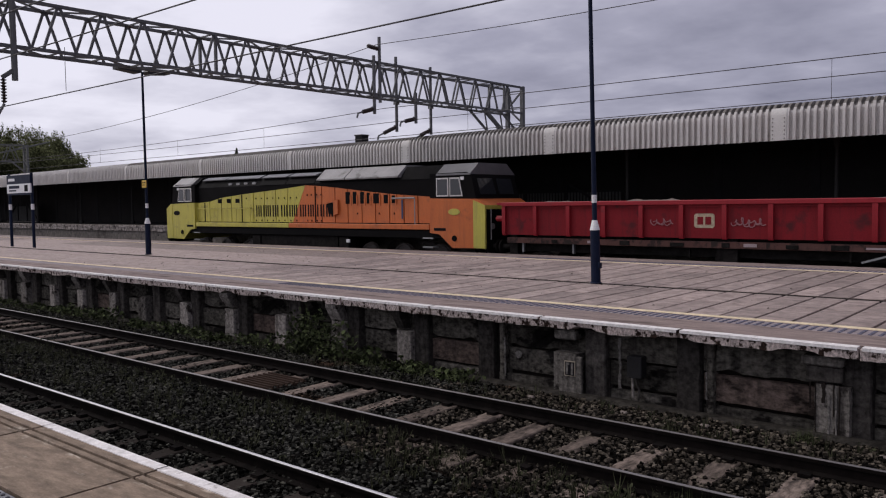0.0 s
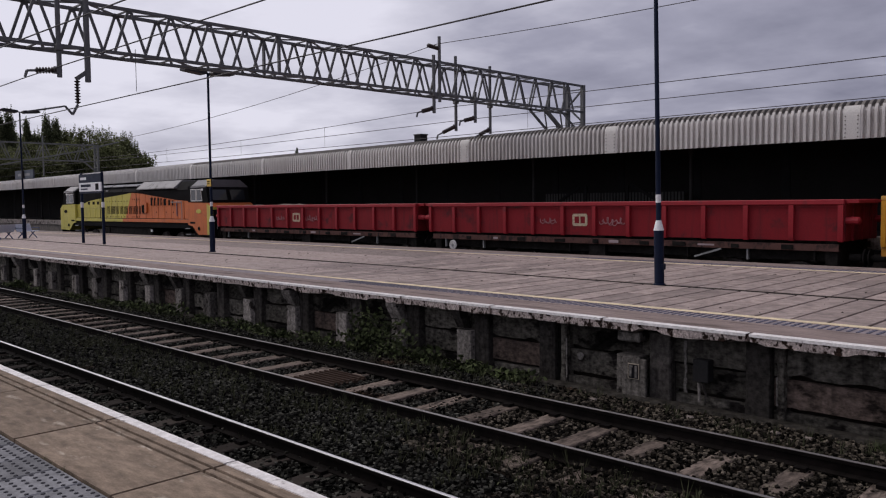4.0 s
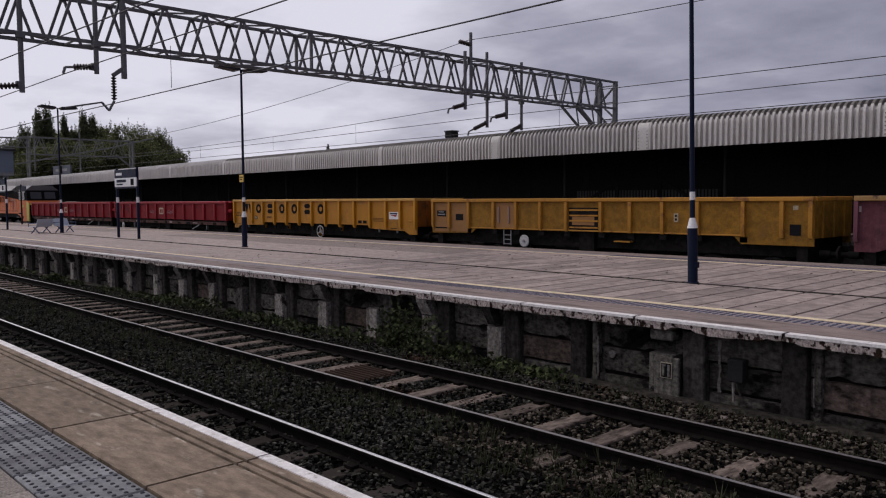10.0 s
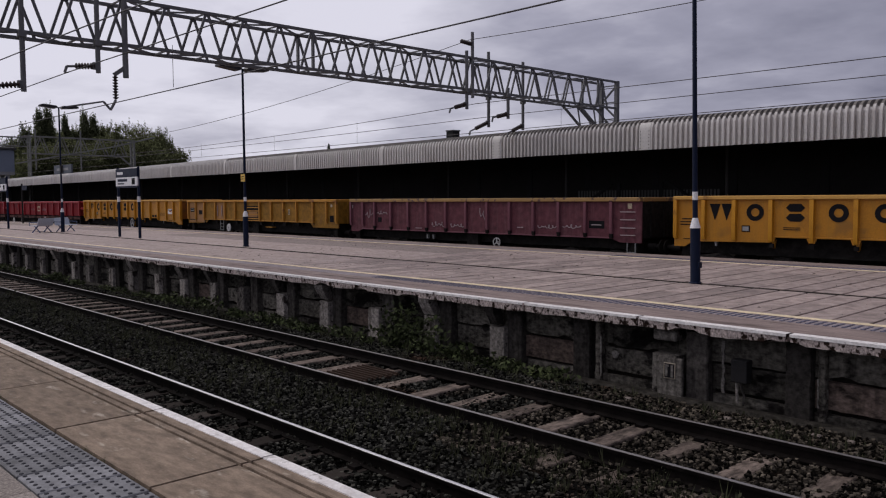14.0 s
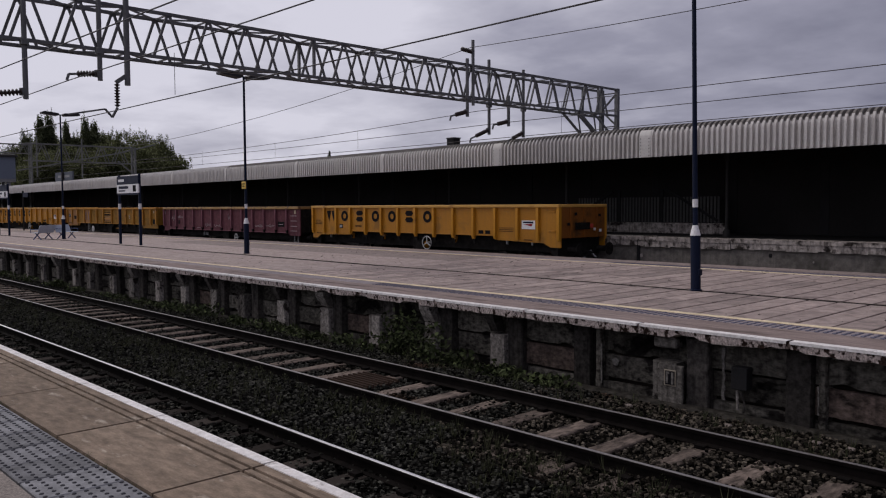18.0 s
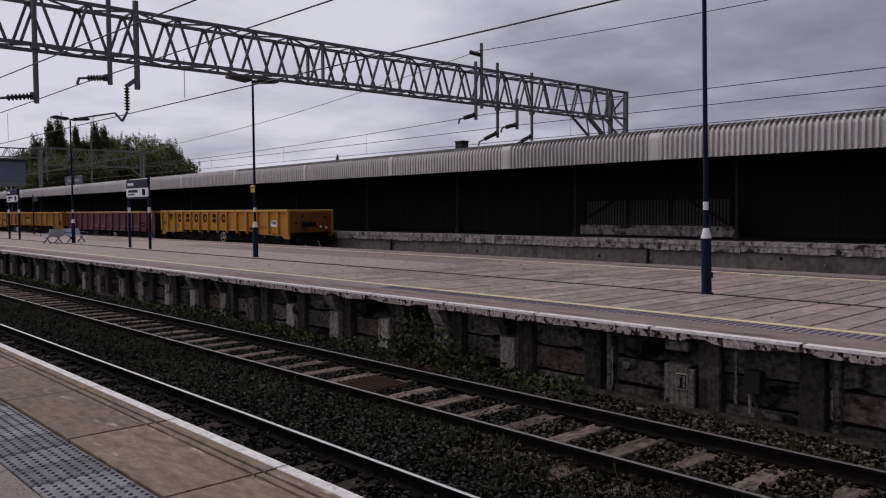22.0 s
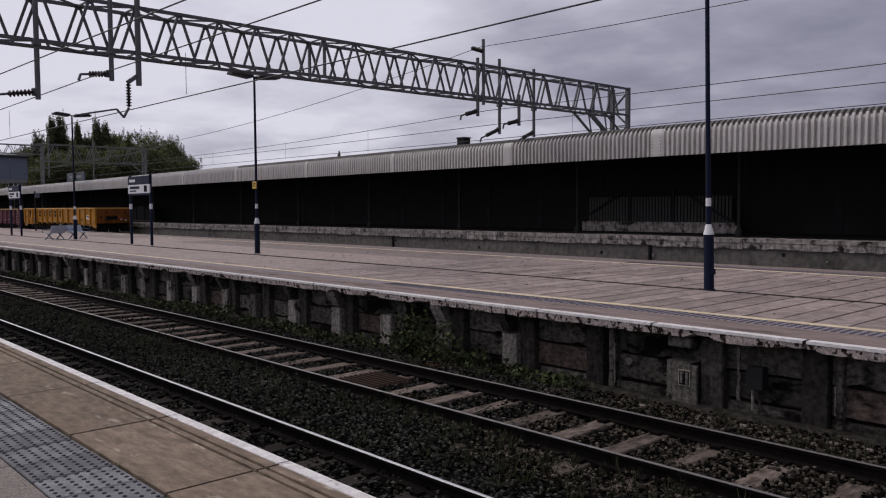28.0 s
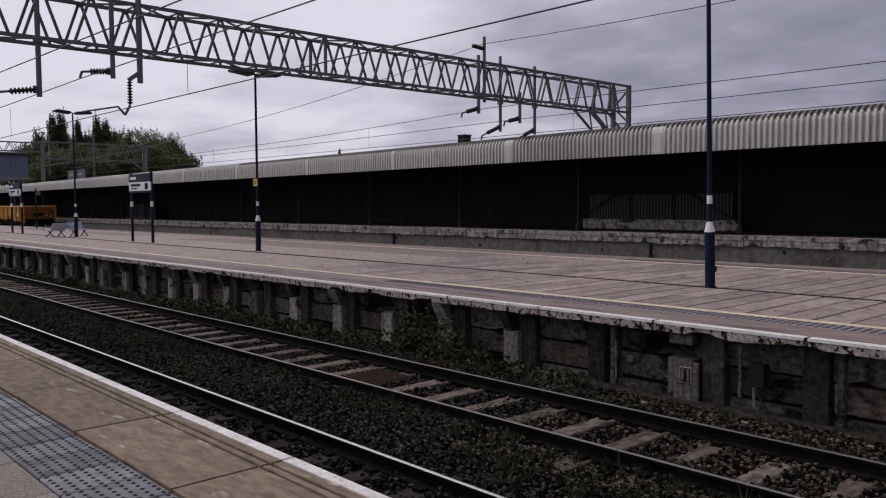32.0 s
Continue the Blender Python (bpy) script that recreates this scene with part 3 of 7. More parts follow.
M["leaf"] = material("broad_leaves", (0.170, 0.182, 0.088), (0.088, 0.102, 0.050), 0.25, 6, 0.8, bump=0, island=0.65, spec=0.12)
M["conifer"] = material("conifer_needles", (0.045, 0.055, 0.030), (0.028, 0.034, 0.020), 0.5, 6, 0.85, bump=0, island=0.5, spec=0.1)
M["leaf_dark"] = material("poplar_leaves", (0.155, 0.170, 0.092), (0.085, 0.098, 0.053), 0.25, 6, 0.8, bump=0, island=0.65, spec=0.12)
for key in ("leaf", "leaf_dark"):
    # thin leaves let part of the light through
    tree_nodes, tree_links = M[key].node_tree.nodes, M[key].node_tree.links
    skin = tree_nodes["Principled BSDF"]
    glow_through, blend = tree_nodes.new("ShaderNodeBsdfTranslucent"), tree_nodes.new("ShaderNodeMixShader")
    tree_links.new(skin.inputs["Base Color"].links[0].from_socket, glow_through.inputs["Color"])
    blend.inputs[0].default_value = 0.45
    tree_links.new(skin.outputs[0], blend.inputs[1])
    tree_links.new(glow_through.outputs[0], blend.inputs[2])
    tree_links.new(blend.outputs[0], tree_nodes["Material Output"].inputs["Surface"])
M["bramble"] = material("bramble_leaves", (0.052, 0.064, 0.026), (0.026, 0.034, 0.014), 1.5, 20, 0.8, bump=0, island=0.6, spec=0.15)
M["dry_weed"] = material("dry_weeds", (0.044, 0.046, 0.026), (0.026, 0.028, 0.016), 1.5, 20, 0.9, bump=0, island=0.5, spec=0.1)
M["bark"] = material("bark", (0.07, 0.055, 0.042), (0.05, 0.04, 0.03), 3, 30, 0.9, bump=0.4)
M["bridge"] = material("blue_grey_panels", (0.20, 0.23, 0.285), (0.16, 0.185, 0.23), 0.4, 20, 0.7, spec=0.2)


# ---- plan: x along the line, y away from the near platform, z up from the rail tops ----
PLAT = 0.915
NEAR_EDGE, FAR_EDGE, FAR_BACK = 2.785, 9.75, 20.95
TRACKS = {"near": 4.28, "far": 7.65, "back": 23.07}
DOCK, DOCK_TOP = 24.9, 1.48
FASCIA = 24.95


def spread(a, b, step):
    n = max(1, int(round((b - a) / step)))
    return [a + (b - a) * i / n for i in range(n + 1)]


def drift(x):
    """How far the back line has swung towards the platform where it curves away."""
    u = max(0.0, -38.0 - x)
    if u <= 42:
        return 0.00085 * u * u
    v = min(u - 42, 20.0)
    return 1.5 + 0.0714 * v - 0.0714 * v * v / 40


CURVE_CUTS = [30, -38, -45, -52, -60, -68, -76, -84, -92, -100, -300]


def bent_prism(poly, from_y=0.0):
    """A (y, z) section swept along the back line's curve; points nearer than from_y stay straight."""
    mb, n = MB(), len(poly)
    for x in CURVE_CUTS:
        mb.v += [(x, y - (drift(x) if y > from_y else 0.0), z) for y, z in poly]
    for k in range(len(CURVE_CUTS) - 1):
        mb.f += [(k * n + i, k * n + (i + 1) % n, (k + 1) * n + (i + 1) % n, (k + 1) * n + i) for i in range(n)]
    e = (len(CURVE_CUTS) - 1) * n
    mb.f += [tuple(range(n)), tuple(range(e + n - 1, e - 1, -1))]
    return mb


def bent_box(y0, y1, z0, z1, from_y=0.0):
    return bent_prism([(y0, z0), (y1, z0), (y1, z1), (y0, z1)], from_y)


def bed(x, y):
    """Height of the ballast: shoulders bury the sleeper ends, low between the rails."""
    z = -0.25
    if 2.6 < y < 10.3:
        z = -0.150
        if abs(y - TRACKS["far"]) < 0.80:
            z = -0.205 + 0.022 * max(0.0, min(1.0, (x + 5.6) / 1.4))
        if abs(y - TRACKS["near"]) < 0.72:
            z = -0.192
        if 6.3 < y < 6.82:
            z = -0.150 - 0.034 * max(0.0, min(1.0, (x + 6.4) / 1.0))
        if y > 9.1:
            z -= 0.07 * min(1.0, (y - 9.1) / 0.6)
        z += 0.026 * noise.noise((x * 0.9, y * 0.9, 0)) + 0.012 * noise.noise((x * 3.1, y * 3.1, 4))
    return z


def ground_sheet():
    xs = [-2500, -900, -400, -200, -110] + spread(-70, 4, 0.25) + [20, 60, 200, 700, 2500]
    ys = [-2500, -600, -100, -20, -4, 2.2] + spread(2.6, 10.2, 0.15) + [12, 20, 20.9] + spread(21.2, 24.8, 0.3) + [26, 34, 60, 200, 700, 2500]
    mb = MB()
    for y in ys:
        for x in xs:
            mb.v.append((x, y, bed(x, y)))
    nx = len(xs)
    for j in range(len(ys) - 1):
        for i in range(nx - 1):
            a = j * nx + i
            mb.f.append((a, a + 1, a + 1 + nx, a + nx))
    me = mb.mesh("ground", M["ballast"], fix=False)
    tagged(new("ground", me), "ballast bed with gap shade in its near-black colour, brown soil", "ground", kind="structure")


def scatter_stones(name, label, regions, size, seed, mat, bare=()):
    """Angular stones lying on the bed, one mesh; bare: patches (x, y, half width, half length) left open."""
    rng = np.random.default_rng(seed)
    corner = np.array([(x, y, z) for z in (-1, 1) for y in (-1, 1) for x in (-1, 1)], float)
    quad = np.array([(0, 2, 3, 1), (4, 5, 7, 6), (0, 1, 5, 4), (2, 6, 7, 3), (0, 4, 6, 2), (1, 3, 7, 5)])
    vs, fs, n = [], [], 0
    for x0, x1, y0, y1, lift, per in regions:
        count = int((x1 - x0) * (y1 - y0) * per)
        at = np.stack([rng.uniform(x0, x1, count), rng.uniform(y0, y1, count), np.zeros(count)], 1)
        for bx, by, hw, hl in bare:
            at = at[(np.abs(at[:, 0] - bx) > hw) | (np.abs(at[:, 1] - by) > hl)]
        count = len(at)
        at[:, 2] = [bed(px, py) for px, py, _ in at]
        at[:, 2] += lift + rng.uniform(-0.030, 0.018, count)
        s = rng.uniform(0.55, 1.35, (count, 1, 1)) * size
        shape = corner[None] * rng.uniform(0.45, 1.0, (count, 8, 3)) * np.array([1.0, 0.85, 0.8]) * s
        a = rng.uniform(0, 6.28, count)
        t = rng.uniform(-0.6, 0.6, count)
        ca, sa, ct, st = np.cos(a)[:, None], np.sin(a)[:, None], np.cos(t)[:, None], np.sin(t)[:, None]
        X, Y, Z = shape[..., 0], shape[..., 1], shape[..., 2]
        Y, Z = Y * ct - Z * st, Y * st + Z * ct
        X, Y = X * ca - Y * sa, X * sa + Y * ca
        vs.append((np.stack([X, Y, Z], -1) + at[:, None]).reshape(-1, 3))
        fs.append((quad[None] + (np.arange(count) * 8)[:, None, None] + n).reshape(-1, 4))
        n += count * 8
    me = bpy.data.meshes.new(name)
    me.from_pydata(np.concatenate(vs).tolist(), [], np.concatenate(fs).tolist())
    me.materials.append(mat)
    return tagged(new(name, me), label, "ballast", kind="stuff")


def rail_profile(w=1.0):
    return [(-0.07, -0.159), (0.07, -0.159), (0.07, -0.148), (0.012, -0.128), (0.010, -0.045), (0.035, -0.035), (0.036, -0.004), (-0.036, -0.004), (-0.035, -0.035),
            (-0.010, -0.045), (-0.012, -0.128), (-0.07, -0.148)]


def railway_track(name, yc, label, x_first, pitch, top_mat, sleeper_mat, count, x_end=-420.0):
    t = thing(name, label, "track", kind="structure")
    for y in (yc - 0.7525, yc + 0.7525):
        section, head = [(y + u, v) for u, v in rail_profile()], [(y - 0.024, -0.006), (y + 0.024, -0.006), (y + 0.023, 0.0), (y + 0.016, 0.003), (y - 0.016, 0.003), (y - 0.023, 0.0)]
        rail = part("rail", bent_prism(section) if yc > 20 else MB().prism(section, "x", x_end, 60), M["rail"], t, "rusty flat-bottom steel rail")
        part("running_surface", bent_prism(head) if yc > 20 else MB().prism(head, "x", x_end, 60), top_mat, rail, "worn shiny rail head")
    me = MB().cbox(-0.128, 0.128, -1.3, 1.3, -0.26, -0.162, 0.012).mesh("sleeper", sleeper_mat)
    for i in range(count):
        put("sleeper", me, t, x_first - pitch * i, yc + random.uniform(-0.03, 0.03), random.uniform(-0.008, 0.004), random.uniform(-0.012, 0.012))
    far = MB()
    x = x_first - pitch * count
    while x > x_end:
        s = drift(x) if yc > 20 else 0.0
        far.box(x - 0.128, x + 0.128, yc - 1.3 - s, yc + 1.3 - s, -0.26, -0.162)
        x -= pitch
    part("far_sleepers", far, sleeper_mat, t, fix=False)["kind"] = "stuff"
    chairs = MB()
    for i in range(min(count, 60)):
        for y in (yc - 0.7525, yc + 0.7525):
            for s in (-0.13, 0.13):
                x = x_first - pitch * i
                chairs.box(x - 0.06, x + 0.06, y + s - 0.05, y + s + 0.05, -0.164, -0.125)
    part("rail_fastenings", chairs, M["rail"], t, "rusty rail clips", fix=False)["kind"] = "stuff"
    return t


def near_platform():
    p = thing("platform_near", "paved station platform with white edge line and tactile strip", "platform", kind="structure")
    part("platform_body", MB().box(-300, 30, -9, 2.66, -0.4, PLAT - 0.06), M["joint"], p)
    part("platform_face", MB().box(-300, 30, 2.66, 2.72, -0.4, PLAT - 0.09), M["wall"], p)
    # edge slabs with two grip grooves cut along them
    pitch, g = 1.65, 0.014
    prof = [(1.948, PLAT - 0.09), (NEAR_EDGE, PLAT - 0.09), (NEAR_EDGE + 0.006, PLAT - 0.03), (NEAR_EDGE - 0.012, PLAT)]
    for y in (2.605, 2.53):
        prof += [(y + g, PLAT), (y + g * 0.9, PLAT - 0.032), (y - g * 0.9, PLAT - 0.032), (y - g, PLAT)]
    prof += [(1.948, PLAT)]
    me = MB().prism(prof, "x", -pitch / 2 + 0.011, pitch / 2 - 0.011).mesh("edge_slab", M["slab_near"])
    for i in range(-5, 40):
        put("edge_slab", me, p, -4.46 - pitch / 2 - i * pitch, 0, random.uniform(-0.004, 0.002))
    part("far_edge_slabs", MB().prism(prof, "x", -300, -4.46 - 40 * pitch), M["slab_near"], p)
    # black strips set in the grip grooves to darken them
    for y in (2.605, 2.53):
        part("groove_dirt", MB().box(-75, 3, y - g * 0.88, y + g * 0.88, PLAT - 0.04, PLAT - 0.022), M["joint_dark"], p, "black strip along a grip groove")
    paint = MB().box(-pitch + 0.01, -0.01, NEAR_EDGE - 0.092, NEAR_EDGE - 0.008, PLAT - 0.004, PLAT + 0.004).mesh("white_line", M["white"])
    for i in range(-4, 40):
        put("white_line", paint, p, -4.46 - i * pitch)
    part("far_white_line", MB().box(-300, -4.46 - 40 * pitch, NEAR_EDGE - 0.092, NEAR_EDGE - 0.008, PLAT - 0.004, PLAT + 0.004), M["white"], p)
    # blister tiles
    s, d = 0.40, 0.485
    tile = MB().cbox(-s / 2 + 0.008, s / 2 - 0.008, -d / 2, d / 2, -0.05, 0, 0.006)
    for i in range(6):
        for j in range(7):
            tile.lathe([(0.0145, 0.0), (0.0125, 0.005), (0.007, 0.0068)], 8, (-s / 2 + s * (i + 0.5) / 6, -d / 2 + d * (j + 0.5) / 7, -0.0005))
    tm = tile.mesh("tactile_tile", M["tactile"])
    tm.materials.append(M["tactile_dot"])
    # domes get a much darker colour than the tile
    for f in tm.polygons:
        if f.center.z > 0.0005:
            f.material_index = 1
    for i in range(56):
        put("tactile_tile", tm, p, 3.4 - i * s, 1.68, PLAT + random.uniform(-0.005, 0.001), random.uniform(-0.004, 0.004))
    part("far_tactile_strip", MB().box(-300, 3.4 - 55.5 * s, 1.435, 1.925, PLAT - 0.05, PLAT - 0.002), M["tactile"], p)
    rows = [(1.425, 0.62), (0.80, 0.62), (0.175, 0.62), (-0.45, 0.62), (-1.075, 0.62)]
    w = 0.76
    for k, (y1, d) in enumerate(rows):
        me = MB().cbox(-w / 2 + 0.005, w / 2 - 0.005, -d, 0, -0.05, 0, 0.005).mesh("paving_slab", M["grit"])
        for i in range(24):
            put("paving_slab", me, p, 3.1 - i * w - (k % 2) * w / 2, y1, PLAT + random.uniform(-0.004, 0.001))
        if k % 2:
            put("paving_slab", me, p, 3.29, y1, PLAT - 0.002).scale = (0.5, 1, 1)
    part("far_paving", MB().box(-300, -14.6, -9, 1.425, PLAT - 0.05, PLAT - 0.003).box(-14.6, 30, -9, -1.7, PLAT - 0.05, PLAT - 0.003).box(3.5, 30, -1.7, NEAR_EDGE, PLAT - 0.05, PLAT - 0.003), M["grit"], p)
    part("yellow_line", MB().box(-300, 8, 0.98, 1.09, PLAT - 0.004, PLAT + 0.004), M["yellow_line"], p, "faded yellow safety line")


POSTS = [1.1, -0.62, -2.37, -4.02, -5.76, -7.34, -9.09, -10.75, -12.38, -14.11, -15.9, -17.51, -19.2, -20.85, -22.6, -24.2, -26.0, -27.8, -29.5, -31.17, -32.9, -34.67, -36.47, -38.4] + [-40.1 - 1.75 * i for i in range(25)]
DARK_POSTS = (1.1, -4.02, -7.34)


def far_platform():
    p = thing("platform_island", "wide paved island platform with flaking concrete edge", "platform", kind="structure")
    part("platform_body", bent_box(10.36, FAR_BACK - 0.25, -0.4, PLAT - 0.062, 15.0), M["joint_dark"], p)
    part("back_wall", bent_box(FAR_BACK - 0.25, FAR_BACK - 0.12, -0.4, PLAT - 0.2), M["wall"], p)
    # overhanging edge units with a ragged lower lip, four castings
    pitch = 2.12
    lips = []
    for k in range(4):
        mb, n = MB(), 22
        rnd = random.Random(40 + k)
        top, low, back = [], [], []
        for i in range(n + 1):
            x = -pitch / 2 + 0.022 + (pitch - 0.044) * i / n
            drop = 0.128 + 0.020 * noise.noise((x * 2.2, k * 7, 0)) + rnd.uniform(-0.008, 0.008) - (0.04 if 0.3 < noise.noise((x * 1.4, k * 3.0, 9)) else 0)
            top.append((x, FAR_EDGE + rnd.uniform(0, 0.01), PLAT - 0.006))
            low.append((x, FAR_EDGE + 0.012 + rnd.uniform(-0.01, 0.014), PLAT - drop))
            back.append((x, FAR_EDGE + 0.10, PLAT - drop - 0.015))
        mb.v = top + low + back + [(x, 10.62, PLAT - 0.19) for x, _, _ in top] + [(x, 10.62, PLAT) for x, _, _ in top] + [(x, FAR_EDGE + 0.02, PLAT) for x, _, _ in top]
        m = n + 1
        for r in range(6):
            for i in range(n):
                a, b = r * m + i, ((r + 1) % 6) * m + i
                mb.f.append((a, a + 1, b + 1, b))
        mb.f += [tuple(r * m for r in range(6)), tuple(r * m + n for r in range(5, -1, -1))]
        lips.append(mb.mesh("edge_unit", M["coping"]))
    for i in range(-3, 50):
        put("edge_unit", lips[(i * 7 + 1) % 4], p, -4.07 + pitch / 2 - i * pitch - pitch * 0.0, 0, random.uniform(-0.014, -0.006), random.uniform(-0.003, 0.003))
    part("far_edge", MB().box(-300, -4.07 - 49 * pitch, FAR_EDGE, 10.62, PLAT - 0.19, PLAT), M["coping"], p)
    # white paint over the edge of each unit, wrapped a little down its face
    paint = MB().prism([(FAR_EDGE - 0.005, PLAT - 0.032), (FAR_EDGE + 0.0075, PLAT - 0.032), (FAR_EDGE + 0.0075, PLAT - 0.003), (FAR_EDGE + 0.145, PLAT - 0.003), (FAR_EDGE + 0.145, PLAT + 0.005), (FAR_EDGE - 0.005, PLAT + 0.005)], "x", 0.024, pitch - 0.024).mesh("white_line", M["white"])
    for i in range(-3, 49):
        put("white_line", paint, p, -4.07 - i * pitch)
    part("far_white_line", MB().box(-300, -4.07 - 48 * pitch, FAR_EDGE + 0.008, FAR_EDGE + 0.145, PLAT - 0.004, PLAT + 0.005), M["white"], p)
    part("edge_paving", MB().box(-300, 30, FAR_EDGE + 0.148, 10.62, PLAT - 0.003, PLAT + 0.003), M["edge_slab"], p)
    # blister strips along both edges
    for name, y0, y1 in (("tactile_strip", 10.72, 11.12), ("back_tactile_strip", 19.62, 20.0)):
        strip = part(name, bent_box(y0, y1, PLAT - 0.05, PLAT - 0.002, 15.0), M["tactile_far"], p, "grey-blue blister paving strip")
        mb, x = MB(), 3.0
        while x > -13.5:
            for j in range(3):
                y = y0 + (y1 - y0) * (j + 0.5) / 3
                mb.box(x - 0.020, x + 0.020, y - 0.050, y + 0.050, PLAT - 0.003, PLAT + 0.006)
            x -= 0.115
        part("blister_rows", mb, M["tactile_bar"], strip, fix=False)["kind"] = "stuff"
    part("yellow_line", MB().box(-300, 30, 11.155, 11.315, PLAT - 0.004, PLAT + 0.0045), M["yellow_line"], p, "faded yellow safety line")
    part("back_yellow_line", bent_box(19.355, 19.515, PLAT - 0.004, PLAT + 0.004), M["yellow_line"], p, "faded yellow safety line")
    for y0, y1 in ((10.625, 10.715), (11.125, 11.185), (19.51, 19.61), (20.01, 20.2)):
        part("paving_band", bent_box(y0, y1, PLAT - 0.05, PLAT - 0.001, 15.0), M["edge_slab"], p)
    part("back_edge", bent_prism([(20.21, PLAT - 0.16), (FAR_BACK - 0.02, PLAT - 0.16), (FAR_BACK, PLAT - 0.03), (FAR_BACK - 0.02, PLAT), (20.21, PLAT)]), M["slab"], p)
    # slabs near by, a joined sheet beyond
    w = 0.50
    rows = spread(11.31, 14.27, 1.5) + [14.49] + spread(14.49, 19.37, 1.6)[1:]
    part("drain_channel", MB().box(-300, 30, 14.27, 14.49, PLAT - 0.06, PLAT - 0.006), M["joint_dark"], p, "dark drainage channel")
    for y0, y1 in zip(rows[:-1], rows[1:]):
        if y1 - y0 < 0.3:
            continue
        me = MB().cbox(-w / 2 + 0.022, w / 2 - 0.022, 0.016, y1 - y0 - 0.012, -0.05, 0, 0.006).mesh("paving_slab", M["slab"])
        sh = 0.0
        for i in range(43):
            put("paving_slab", me, p, 3.6 - i * w - sh, y0, PLAT + random.uniform(-0.004, 0.001))
    part("far_paving", MB().box(-300, -16.9, 11.31, 14.27, PLAT - 0.05, PLAT - 0.012), M["slab"], p)
    part("far_paving", MB().box(-300, -16.9, 14.49, 17.1, PLAT - 0.05, PLAT - 0.012), M["slab"], p)
    part("far_paving", MB().box(-38.0, -16.9, 17.1, 19.37, PLAT - 0.05, PLAT - 0.012), M["slab"], p)
    cuts = CURVE_CUTS[1:]
    for a, b in zip(cuts[:-1], cuts[1:]):
        part("far_paving", MB().prism([(a, 17.1), (a, 19.37 - drift(a)), (b, 19.37 - drift(b)), (b, 17.1)], "z", PLAT - 0.05, PLAT - 0.012), M["slab"], p)

    # supporting wall: planks between posts with sloping brackets
    planks = []
    for k in range(6):
        mb, n, rnd = MB(), 18, random.Random(70 + k)
        rag = []
        for i in range(n + 1):
            b = noise.noise((i * 0.33, k * 5.1, 2.0))
            rag.append(max(0.0, 0.014 * rnd.random() + (0.10 * (b - 0.12) if b > 0.12 and k % 2 else 0.0)))
        for yy in (0.0, 0.08):
            mb.v += [(i / n, yy + (0.006 * rnd.random() if yy == 0 else 0), rag[i]) for i in range(n + 1)]
            mb.v += [(i / n, yy, 0.36 - 0.006 * rnd.random()) for i in range(n + 1)]
        m = n + 1
        for i in range(n):
            mb.f += [(i, i + 1, m + i + 1, m + i), (2 * m + i + 1, 2 * m + i, 3 * m + i, 3 * m + i + 1), (i + 1, i, 2 * m + i, 2 * m + i + 1), (m + i, m + i + 1, 3 * m + i + 1, 3 * m + i)]
        planks.append(mb.mesh("wall_plank", M["wall"]))
    xs = POSTS
    brown = [m.copy() for m in planks[:2]]
    for m in brown:
        m.materials[0] = M["wall_brown"]
    for k, (a, b) in enumerate(zip(xs[:-1], xs[1:])):
        for z in (-0.44, -0.035, 0.355):
            pick = random.choice(brown) if z == -0.035 and k in (2, 5, 8, 12) else random.choice(planks)
            ob = put("wall_plank", pick, p, b, 10.14 + random.choice((0.0, 0.01, 0.03, 0.05)), z + random.uniform(-0.006, 0.006))
            ob.scale = (a - b, 1, 1.0 if z < 0.3 else 1.08)
    part("wall_backing", MB().box(-100, 4, 10.30, 10.34, -0.42, 0.78), M["joint_dark"], p)

    def weathered(x0, x1, y0, y1, z0, z1, seed):
        """A cast post with chipped arrises."""
        rnd, mb, n = random.Random(seed), MB(), 9
        for i in range(n + 1):
            z = z0 + (z1 - z0) * i / n
            c = [rnd.uniform(0.006, 0.03) for _ in range(2)]
            mb.v += [(x0, y1, z), (x0 + rnd.uniform(0, 0.01), y0 + c[0], z), (x0 + c[0], y0, z), (x1 - c[1], y0, z), (x1 - rnd.uniform(0, 0.01), y0 + c[1], z), (x1, y1, z)]
        for i in range(n):
            mb.f += [(i * 6 + k, i * 6 + (k + 1) % 6, i * 6 + 6 + (k + 1) % 6, i * 6 + 6 + k) for k in range(6)]
        mb.f += [tuple(range(5, -1, -1)), tuple(range(n * 6, n * 6 + 6))]
        return mb
    pale = [weathered(-0.17, 0.17, 9.93, 10.28, -0.44, 0.455, 80 + k).mesh("wall_post", M["post"]) for k in range(4)]
    worn = [weathered(-0.20, 0.20, 9.93, 10.28, -0.44, 0.44, 85 + k).mesh("wall_post", M["panel"]) for k in range(2)]
    slim = [weathered(-0.05, 0.06, 10.07, 10.28, -0.44, 0.76, 90 + k).mesh("wall_post", M["wall"]) for k in range(2)]
    shaft = [weathered(0.17, 0.50, 10.02, 10.28, -0.44, 0.77, 95 + k).mesh("wall_shaft", M["shaft"]) for k in range(2)]
    lean = [(9.935, 0.46), (10.10, 0.46), (9.99, 0.77), (9.80, 0.77), (9.80, 0.70)]
    bracket = MB().prism(lean, "x", -0.15, 0.14).mesh("wall_bracket", M["post"])
    dim_bracket = MB().prism(lean, "x", -0.12, 0.06).mesh("wall_bracket", M["shaft"])
    for i, x in enumerate(xs):
        if x in DARK_POSTS:
            put("wall_shaft", shaft[i % 2], p, x - 0.36, 0, random.uniform(-0.01, 0.0))
            put("wall_post", slim[i % 2], p, x + 0.24, 0, 0)
            continue
